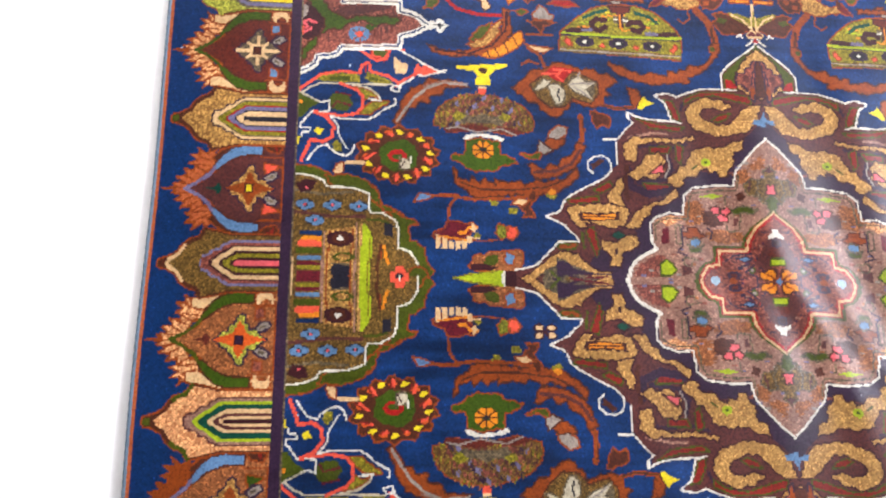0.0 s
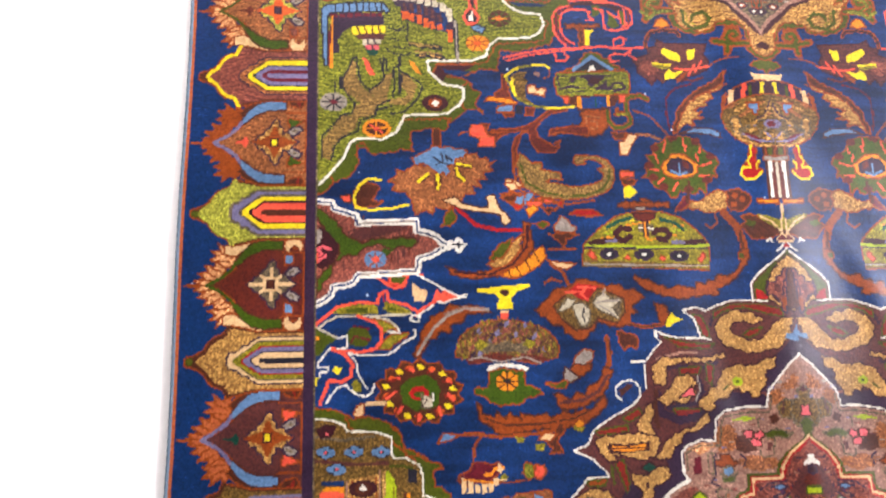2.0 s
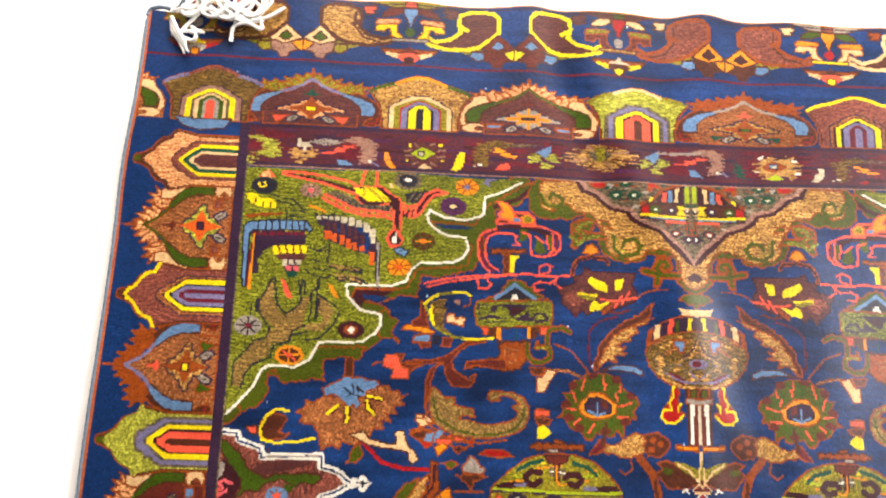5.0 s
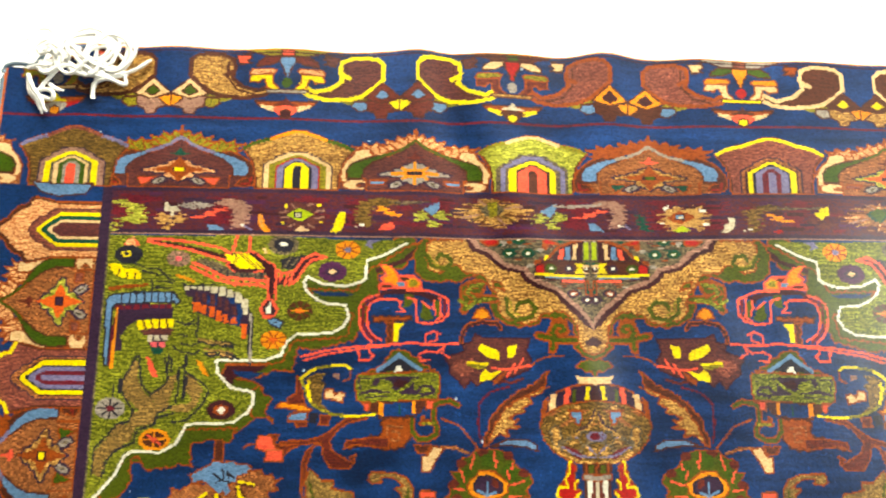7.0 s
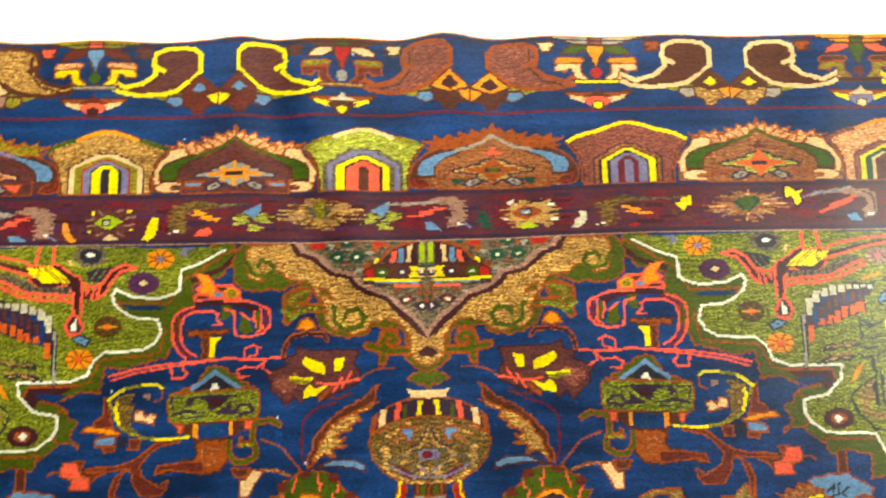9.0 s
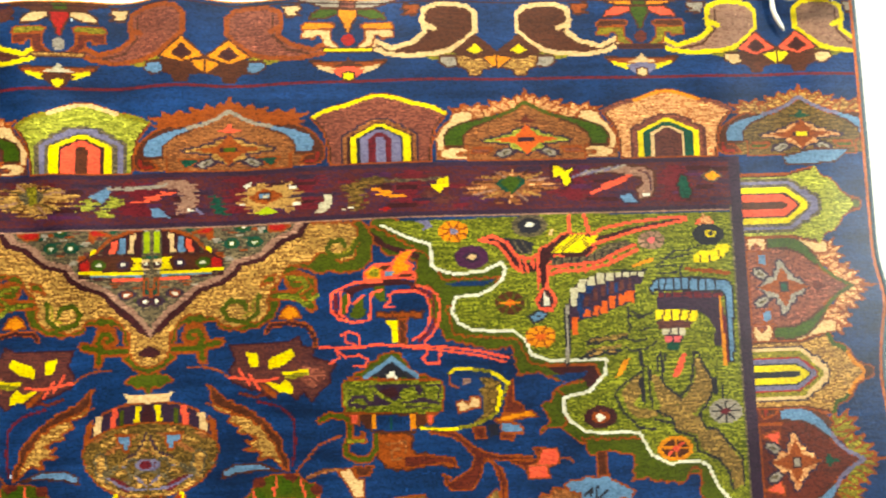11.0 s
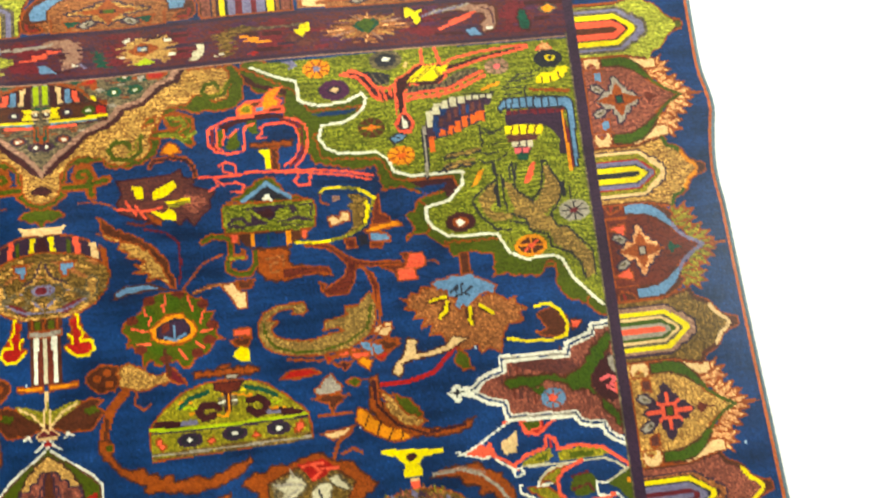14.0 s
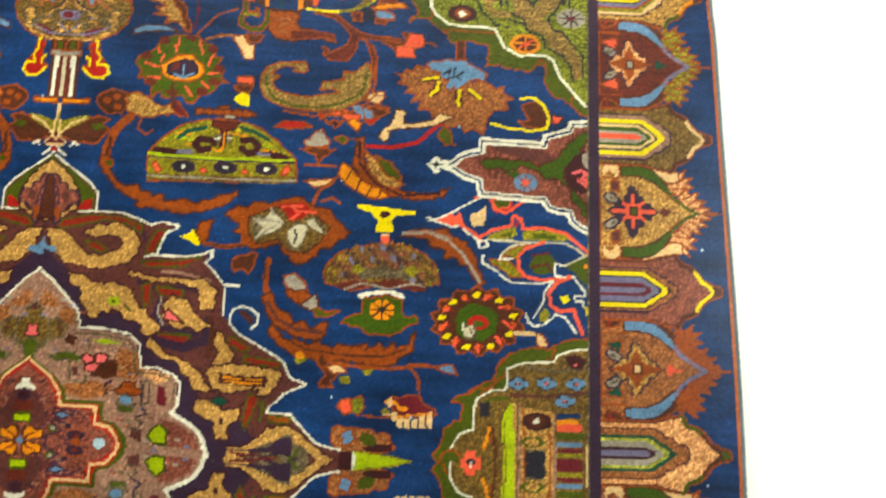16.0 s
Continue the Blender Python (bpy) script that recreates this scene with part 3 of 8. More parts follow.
def draw_corner_branch(p):
    p.line("blk", 2.2, [(445, 522), (445, 498)])
    p.line("blk", 2.2, [(445, 505), (427, 494), (418, 486), (421, 478), (426, 468), (434, 460), (440, 454), (455, 452)])
    p.fill("kha", [(443, 503), (433, 496), (424, 487), (427, 479), (431, 468), (439, 462), (458, 464), (457, 470), (440, 471), (435, 476), (442, 484)])
    p.fill("blk", [(441, 498), (447, 503), (447, 478), (444, 474)])
    p.fill("kha", [(453, 502), (460, 500), (465, 490), (477, 483), (480, 476), (469, 470), (459, 474), (456, 487)])
    p.line("blk", 2.2, [(452, 504), (451, 485), (453, 472)])
    p.line("blk", 2.2, [(461, 500), (467, 490), (478, 482), (481, 476)])
    p.fill("kha", [(476, 473), (486, 482), (494, 496), (495, 513), (500, 519), (505, 505), (511, 491), (506, 476), (499, 473), (492, 465), (485, 465)])
    p.line("blk", 2.2, [(480, 481), (490, 491), (493, 508), (495, 521)])
    p.line("blk", 2.2, [(498, 521), (502, 511), (511, 494), (509, 481), (504, 473), (497, 465), (497, 460)])
    p.fill("kha", [(459, 473), (477, 472), (496, 461), (501, 449), (511, 449), (523, 434), (532, 422), (532, 399), (524, 395), (522, 412), (510, 425), (496, 433), (493, 446), (474, 451), (473, 460), (461, 464)])
    p.line("blk", 2.2, [(456, 469), (470, 462), (474, 449), (491, 444), (493, 431), (512, 423), (520, 411), (523, 395)])
    p.line("blk", 2.2, [(497, 460), (501, 452), (512, 450), (523, 436), (533, 425), (534, 399)])
    p.line("blk", 2.2, [(455, 461), (472, 457)])
    p.line("kha", 3, [(395, 525), (407, 527), (426, 529)])
    p.line("blk", 2.2, [(391, 521), (402, 525)])
    p.line("kha", 3, [(399, 535), (412, 536), (432, 540)])
    p.line("blk", 2.2, [(395, 531), (404, 534)])
    p.line("blk", 2.2, [(463, 522), (463, 499)])
    p.line("blk", 1.5, [(513, 497), (513, 481)])
    p.line("blk", 1.5, [(519, 491), (520, 478)])


def draw_spandrel_top(p):
    p.fill("mso", [(-1, 525), (7, 523), (19, 516), (21, 514), (4, 509), (-1, 501), (-1, 500)], "rus")
    p.fill("mso", [(-1, 661), (191, 654), (201, 638), (199, 616), (185, 607), (170, 605), (159, 608), (146, 608), (133, 614), (121, 607), (114, 600), (112, 592), (113, 576), (109, 567), (98, 561), (79, 557), (65, 559), (58, 567), (47, 567), (29, 566), (23, 561), (22, 551), (18, 542), (23, 535), (13, 526), (5, 523), (-1, 521)], "rus")
    p.line("rus", 10, [(109, 588), (129, 587), (145, 590), (144, 600), (132, 606), (123, 603), (126, 596), (134, 597)])
    p.line("rus", 10, [(141, 588), (144, 575)])
    p.line("mso", 4.4, [(109, 588), (129, 587), (144, 590), (143, 600), (132, 604), (125, 602), (127, 597), (134, 597)])
    p.line("mso", 4.4, [(141, 588), (143, 576)])
    p.line("rus", 10, [(20, 543), (40, 543), (47, 551), (43, 561), (34, 561), (31, 553), (37, 551)])
    p.line("rus", 10, [(40, 543), (61, 548)])
    p.line("rus", 10, [(44, 543), (46, 532)])
    p.line("mso", 4.4, [(20, 543), (40, 543), (46, 551), (42, 559), (35, 559), (33, 554), (37, 552)])
    p.line("mso", 4.4, [(40, 543), (60, 548)])
    p.line("mso", 4.4, [(44, 543), (46, 533)])
    p.fill("amb", [(114, 567), (116, 572), (121, 573), (122, 577), (126, 577), (127, 573), (133, 570), (132, 566)], "rus")
    p.fill("tan", [(-1, 527), (7, 529), (14, 535), (17, 542), (18, 553), (18, 560), (29, 571), (44, 575), (49, 571), (58, 570), (63, 563), (79, 561), (97, 565), (104, 573), (106, 590), (113, 599), (120, 613), (141, 616), (149, 625), (162, 624), (170, 616), (183, 619), (188, 633), (185, 650), (170, 655), (-1, 661)], "rus")
    p.line("mso", 4.6, [(189, 640), (180, 624), (165, 621), (158, 628), (163, 636), (172, 637), (175, 631)])
    p.line("olv", 2.0, [(184, 637), (176, 625), (167, 624)])
    p.line("mso", 4.6, [(96, 589), (95, 573), (84, 565), (69, 568), (63, 578), (71, 586), (83, 584), (85, 577)])
    p.line("olv", 2.0, [(92, 586), (90, 574), (81, 570)])
    p.fill("mso", [(98, 597), (110, 601), (112, 608), (102, 606)], "rus")
    p.fill("mar", [(-1, 536), (10, 538), (8, 543), (-1, 547), (-1, 554), (9, 559), (22, 573), (29, 578), (36, 586), (44, 595), (64, 601), (77, 609), (81, 617), (101, 621), (111, 629), (120, 637), (136, 642), (143, 656), (-1, 661)])
    p.fill("mau", [(-1, 554), (7, 566), (19, 579), (26, 584), (34, 591), (41, 598), (61, 605), (73, 613), (77, 620), (98, 625), (108, 633), (116, 641), (131, 646), (138, 656), (-1, 661)])
    p.fill("slt", [(-1, 563), (5, 571), (16, 583), (25, 589), (32, 597), (40, 603), (59, 610), (69, 617), (73, 624), (96, 629), (104, 638), (112, 644), (126, 649), (130, 656), (-1, 661)])
    for k in range(150):
        a, b = 112 * ((k * 0.618034) % 1), 578 + 77 * ((k * 0.7548777) % 1)
        if b > 579 + 0.66 * a:
            p.line(("rus", "mso", "gry", "plu", "tea")[k % 5], 1.6, [(a, b), (a + 6, b)])


def draw_spandrel_basket(p):
    p.line("rus", 3.0, [(1, 657), (21, 654), (38, 647), (50, 634)])
    p.fill("mar", [(8, 655), (18, 653), (35, 647), (48, 633), (9, 633)])
    p.fill("slt", [(1, 654), (2, 654), (2, 633), (9, 634), (8, 654)])
    p.fill("cha", [(2, 654), (8, 653), (8, 634), (2, 634)])
    p.fill("mar", [(9, 653), (14, 653), (15, 634), (9, 634)])
    p.fill("crm", [(15, 652), (19, 651), (21, 634), (16, 634)])
    p.fill("sky", [(23, 649), (28, 648), (30, 634), (24, 634)])
    p.fill("cor", [(30, 647), (35, 645), (38, 634), (32, 634)])
    p.fill("yel", [(48, 639), (53, 637), (54, 632), (50, 633)])
    p.fill("brn", [(9, 632), (54, 631), (63, 626), (64, 615), (9, 616)], "mar")
    p.fill("crm", [(9, 628), (1, 628), (4, 623), (1, 618), (9, 618)])
    p.fill("yel", [(8, 630), (18, 629), (15, 624), (19, 618), (7, 617), (10, 624)])
    p.disc("mar", 5, 622, 3.6, 3.0)
    p.disc("whi", 5, 623, 1.8, 1.4)
    p.disc("pur", 25, 623, 5.6, 4.6)
    p.disc("whi", 25, 623, 2.2, 1.6)
    p.disc("mos", 46, 623, 6.4, 5.0)
    p.disc("whi", 46, 623, 2.4, 1.6)
    p.fill("red", [(55, 628), (62, 626), (64, 616), (54, 615)])
    p.line("yel", 3.2, [(9, 615), (31, 615), (64, 616)])
    p.line("sky", 1.6, [(9, 612), (54, 613)])
    p.line("cor", 3.0, [(9, 609), (34, 609)])
    p.line("mar", 2.0, [(34, 609), (64, 612)])
    p.fill("tea", [(6, 609), (3, 609), (1, 593), (6, 594)], "rus")
    p.disc("pur", 21, 595, 8.5, 4.6)
    p.disc("rus", 21, 595, 5, 3.2)
    p.disc("whi", 21, 595, 2.4, 1.6)
    p.disc("pur", 4, 588, 8.5, 4.6)
    p.disc("mar", 4, 588, 5, 3.2)
    p.disc("whi", 4, 588, 2.4, 1.6)
    p.disc("tea", 82, 655, 7.5, 5.2)
    p.disc("mos", 82, 655, 4, 3)
    p.disc("whi", 82, 655, 1.9, 1.7)
    p.disc("tea", 72, 640, 7.9, 5.2)
    p.disc("mos", 72, 640, 4, 3)
    p.disc("whi", 72, 640, 2.2, 1.5)
    p.disc("tea", 93, 640, 7.9, 5.2)
    p.disc("mos", 93, 640, 4, 3)
    p.disc("whi", 93, 640, 2.2, 1.5)
    p.fill("red", [(105, 656), (115, 657), (125, 654), (117, 648), (106, 650)], "rus")
    p.fill("red", [(37, 651), (49, 656), (56, 657), (55, 651), (44, 650)], "rus")


def draw_vase(p):
    p.fill("pur", [(-1, 496), (24, 494), (41, 487), (52, 475), (57, 463), (52, 446), (-1, 447)], "rus")
    p.fill("crm", [(-1, 503), (21, 504), (17, 496), (-1, 495)])
    p.fill("mar", [(-1, 494), (4, 494), (5, 479), (-1, 479)])
    p.fill("yel", [(6, 493), (11, 493), (12, 477), (7, 477)])
    p.fill("mso", [(21, 490), (26, 489), (26, 474), (21, 474)])
    p.fill("cor", [(27, 491), (33, 491), (34, 471), (29, 472)])
    p.fill("crm", [(42, 484), (49, 485), (50, 465), (44, 464)])
    p.fill("rus", [(51, 481), (57, 477), (60, 459), (61, 446), (57, 454), (53, 467)])
    p.fill("olb", [(-1, 478), (12, 477), (34, 473), (49, 466), (58, 458), (60, 450), (56, 436), (45, 423), (31, 415), (16, 412), (-1, 412)], "rus")
    for k in range(90):
        a, b = 58 * ((k * 0.618034) % 1), 416 + 56 * ((k * 0.7548777) % 1)
        if (a / 58) ** 2 + ((b - 446) / 31) ** 2 < 0.9:
            p.line(("slt", "tan", "cop", "olb")[k % 4], 1.6, [(a, b), (a + 6, b)])
    p.fill("sky", [(15, 467), (29, 467), (27, 460), (23, 459), (23, 453), (17, 452), (16, 459)], "rus")
    p.line("tan", 3.4, [(1, 465), (4, 455), (8, 449), (18, 444), (26, 439)])
    p.line("pur", 1.9, [(1, 469), (5, 458), (10, 451), (21, 446)])
    p.line("tan", 3.4, [(1, 423), (6, 425), (12, 431), (20, 435), (28, 432)])
    p.line("lav", 1.9, [(1, 421), (8, 428), (14, 436), (23, 439)])
    p.fill("tan", [(40, 450), (45, 451), (49, 446), (47, 433), (40, 424), (35, 422), (41, 433), (38, 442)], "slt")
    p.fill("olb", [(10, 445), (16, 445), (19, 437), (15, 430), (9, 432)], "slt")
    p.disc("lav", 2, 440, 8.5, 5.5)
    p.disc("vio", 2, 440, 5.5, 3.8)
    p.fill("vio", [(15, 420), (22, 426), (32, 430), (35, 428), (27, 421), (18, 415)])
    p.line("lav", 2.2, [(1, 418), (16, 419), (28, 423), (36, 429)])
    p.line("tan", 3.6, [(1, 412), (16, 413), (31, 418), (45, 427)])


def draw_vase_foot(p):
    p.fill("brn", [(-1, 412), (16, 412), (15, 400), (-1, 400)])
    p.fill("mso", [(4, 410), (9, 410), (9, 401), (4, 402)])
    p.line("rus", 1.5, [(-1, 412), (2, 401)])
    p.line("rus", 1.5, [(11, 412), (11, 400)])
    p.fill("gry", [(-1, 400), (15, 401), (15, 395), (-1, 393)], "rus")
    p.fill("viw", [(-1, 393), (14, 394), (14, 348), (-1, 348)])
    p.fill("ivo", [(-1, 393), (2.5, 393), (2.5, 349), (-1, 349)])
    p.fill("whi", [(6, 395), (10, 395), (10, 349), (7, 349)])
    p.fill("brn", [(11, 395), (14, 395), (14, 348), (11, 348)])
    p.fill("red", [(22, 409), (30, 414), (34, 397), (41, 387), (44, 378), (39, 373), (27, 373), (18, 380), (18, 384), (24, 386), (21, 392), (25, 397)], "rus")
    p.line("yel", 2.6, [(29, 414), (30, 402), (34, 395), (31, 387), (41, 387), (44, 378), (38, 373), (27, 373), (19, 381)])
    p.line("yel", 2.2, [(20, 395), (24, 392), (25, 385)])
    p.fill("amb", [(2, 347), (28, 348), (28, 344), (2, 342)], "rus")


def draw_pine_leaf(p):
    p.fill("tan", [(50, 492), (62, 484), (73, 481), (68, 475), (80, 469), (76, 466), (95, 459), (84, 457), (90, 451), (82, 449), (98, 446), (94, 439), (108, 440), (117, 430), (116, 449), (103, 465), (82, 480), (64, 489)], "rus")
    p.fill("brn", [(50, 509), (55, 493), (66, 486), (80, 481), (100, 465), (111, 450), (116, 433), (121, 428), (120, 441), (115, 457), (105, 470), (84, 487), (64, 498)], "rus")
    p.fill("sky", [(63, 424), (65, 431), (75, 436), (95, 436), (114, 429), (95, 430), (76, 428)], "brn")


def draw_yellow_leaf(p):
    p.fill("plu", [(70, 545), (89, 544), (122, 544), (132, 549), (135, 540), (146, 537), (143, 530), (165, 522), (160, 515), (159, 505), (149, 497), (143, 489), (136, 499), (129, 492), (119, 501), (105, 494), (99, 500), (84, 505), (72, 511), (69, 522), (75, 530)], "mar")
    p.fill("ros", [(134, 522), (153, 520), (157, 511), (144, 501), (134, 507)])
    p.line("viw", 3, [(79, 500), (92, 496), (106, 499)])
    p.fill("yel", [(84, 538), (96, 535), (96, 523), (88, 523), (86, 532)])
    p.fill("yel", [(104, 529), (116, 535), (126, 539), (128, 531), (115, 522), (105, 521)])
    p.fill("yel", [(99, 511), (114, 506), (120, 511), (126, 504), (127, 497), (114, 499)])
    p.fill("olv", [(115, 517), (140, 519), (141, 514), (125, 510), (120, 512)])
    p.line("yel", 2.4, [(118, 516), (140, 518)])
    p.fill("rus", [(95, 511), (111, 498), (112, 492), (103, 499)])
    p.line("cor", 2.6, [(70, 515), (82, 513), (99, 510), (112, 512)])
    p.line("cor", 2.2, [(78, 522), (83, 514), (88, 507)])
    p.line("cor", 1.9, [(87, 517), (96, 503)])
    p.line("rus", 2.0, [(69, 515), (64, 520), (50, 525), (34, 526)])


def draw_rosette(p):
    p.fill("mso", [(69, 391), (75, 403), (87, 408), (92, 418), (100, 423), (107, 426), (125, 425), (130, 425), (140, 417), (148, 412), (149, 402), (157, 402), (152, 394), (159, 389), (158, 379), (165, 375), (154, 373), (151, 366), (144, 361), (136, 359), (131, 351), (124, 351), (119, 359), (109, 357), (104, 354), (96, 362), (89, 354), (87, 367), (81, 370), (78, 378), (72, 374), (76, 383)], "rus")
    p.disc("viw", 79, 401, 6, 4.5)
    p.disc("viw", 95, 419, 6, 4.5)
    p.disc("viw", 123, 422, 6, 4.5)
    p.disc("viw", 146, 411, 6, 4.5)
    p.disc("viw", 154, 390, 6, 4.5)
    p.disc("viw", 150, 375, 6, 4.5)
    p.disc("viw", 139, 364, 6, 4.5)
    p.disc("viw", 109, 361, 6, 4.5)
    p.disc("viw", 86, 372, 6, 4.5)
    p.fill("mos", [(84, 405), (97, 412), (103, 403), (90, 390)])
    p.fill("mos", [(94, 372), (106, 375), (108, 365), (98, 365)])
    p.fill("mos", [(130, 415), (141, 404), (142, 394), (136, 399)])
    p.fill("mos", [(115, 423), (125, 419), (123, 407), (113, 408)])
    p.line("cor", 2.3, [(111, 422), (111, 415)])
    p.line("cor", 2.3, [(108, 414), (109, 407)])
    p.line("cor", 2.3, [(91, 411), (92, 405)])
    p.line("cor", 2.3, [(97, 403), (94, 396)])
    p.line("cor", 2.3, [(79, 393), (92, 389)])
    p.line("cor", 2.3, [(82, 378), (94, 377)])
    p.line("cor", 2.3, [(132, 420), (136, 406)])
    p.line("cor", 2.3, [(146, 403), (143, 393)])
    p.line("cor", 2.3, [(144, 384), (153, 385)])
    p.line("cor", 2.3, [(138, 374), (145, 368)])
    p.line("cor", 2.3, [(122, 368), (128, 359)])
    p.fill("amb", [(95, 391), (103, 397), (110, 403), (127, 404), (129, 399), (136, 394), (140, 387), (136, 379), (126, 374), (116, 374), (103, 377), (96, 382)], "rus")
    p.fill("pur", [(101, 389), (108, 395), (118, 399), (128, 397), (133, 389), (131, 382), (123, 379), (108, 380), (102, 382)], "blk")
    p.fill("viw", [(105, 392), (114, 397), (114, 389), (107, 385)])
    p.line("sky", 3.0, [(118, 391), (118, 379)])
    p.line("sky", 2.6, [(109, 382), (118, 378), (128, 383)])
    p.line("viw", 4.0, [(110, 355), (111, 340)])


def draw_lantern_stem(p):
    p.fill("rus", [(201, 436), (204, 458), (232, 457), (233, 440), (253, 435), (268, 433), (270, 427), (253, 429), (232, 426), (209, 427)], "brn")
    p.line("cop", 2.0, [(210, 448), (226, 450), (226, 436), (213, 434), (213, 443), (221, 444)])
    p.line("vio", 2.2, [(125, 433), (128, 454), (126, 475), (115, 486), (94, 492)])
    p.fill("viw", [(225, 438), (245, 437), (269, 434), (272, 426), (261, 430), (242, 428), (224, 426)], "rus")
    p.fill("viw", [(249, 460), (269, 458), (287, 444), (295, 439), (312, 434), (340, 433), (340, 429), (313, 430), (300, 432), (311, 424), (316, 411), (316, 388), (311, 389), (310, 411), (304, 427), (296, 432), (293, 417), (285, 405), (266, 405), (260, 412), (259, 420), (265, 417), (264, 412), (273, 417), (285, 424), (287, 435), (277, 447), (267, 453), (248, 457)], "rus")
    p.fill("viw", [(317, 430), (330, 424), (335, 418), (345, 427), (344, 434), (341, 440), (352, 440), (347, 430), (336, 429)], "rus")
    p.fill("cor", [(348, 438), (363, 439), (365, 426), (354, 422), (355, 412), (336, 413), (335, 423), (345, 427)], "rus")
    p.line("org", 1.4, [(337, 424), (354, 424)])
    p.line("rus", 1.6, [(366, 430), (374, 429), (378, 426)])
    p.line("rus", 7.0, [(150, 472), (158, 476), (170, 475), (177, 470), (176, 455), (172, 447), (173, 441), (182, 436), (193, 436), (199, 444), (200, 456)])
    p.line("rus", 6.0, [(175, 452), (183, 454), (189, 452), (188, 458)])
    p.line("mso", 4.0, [(150, 472), (158, 476), (170, 475), (177, 470), (176, 455), (172, 447), (173, 441), (182, 436), (193, 436), (199, 444), (200, 456)])
    p.line("olv", 2.6, [(176, 452), (183, 453), (188, 452)])
    p.line("rus", 2.2, [(128, 427), (148, 450), (169, 458)])
    p.line("cop", 3.4, [(139, 422), (152, 427), (167, 428)])
    p.fill("crm", [(165, 426), (176, 429), (183, 418), (189, 418), (188, 402), (179, 403), (173, 415)], "rus")
    p.fill("brn", [(179, 429), (197, 429), (193, 422), (183, 421)], "rus")


def draw_lantern(p):
    p.fill("mso", [(210, 530), (223, 529), (231, 514), (255, 505), (213, 506), (175, 509), (192, 517)], "rus")
    p.fill("blk", [(191, 509), (215, 526), (241, 506)])
    p.line("sky", 4.2, [(191, 509), (204, 517), (215, 525), (225, 517), (238, 508)])
    p.fill("whi", [(210, 507), (213, 513), (217, 513), (220, 506)])
    p.fill("oli", [(170, 503), (172, 507), (213, 506), (259, 504), (262, 496), (260, 477), (252, 473), (173, 478), (170, 486)], "rus")
    p.fill("pur", [(175, 498), (196, 502), (259, 500), (257, 479), (189, 480), (174, 484)])
    p.fill("oli", [(175, 497), (191, 502), (197, 498), (198, 488), (190, 484), (175, 487)])
    p.line("pur", 3.2, [(176, 486), (180, 491), (190, 491), (193, 487)])
    p.fill("oli", [(223, 496), (235, 499), (238, 490), (228, 487), (221, 491)])
    p.fill("oli", [(241, 500), (257, 498), (256, 487), (245, 490)])
    p.fill("mar", [(202, 496), (217, 499), (221, 492), (212, 488), (204, 492)])
    p.line("oli", 3.2, [(198, 499), (204, 492), (215, 486), (228, 487), (242, 491), (257, 486)])
    p.line("oli", 3.6, [(193, 481), (217, 482), (239, 483), (257, 480)])
    p.fill("nav", [(195, 475), (235, 474), (235, 458), (196, 460)], "brn")
    p.fill("brn", [(183, 475), (196, 475), (196, 462), (191, 463)])
    p.fill("brn", [(235, 474), (248, 474), (243, 461), (236, 461)])
    p.fill("amb", [(196, 475), (200, 475), (200, 462), (196, 462)])
    p.fill("amb", [(230, 474), (235, 474), (235, 461), (231, 460)])
    p.fill("tea", [(213, 473), (215, 473), (215, 461), (213, 461)])
    p.fill("cor", [(176, 476), (185, 476), (185, 467), (178, 468)], "rus")
    p.fill("cor", [(245, 474), (253, 474), (250, 465), (245, 466)], "rus")


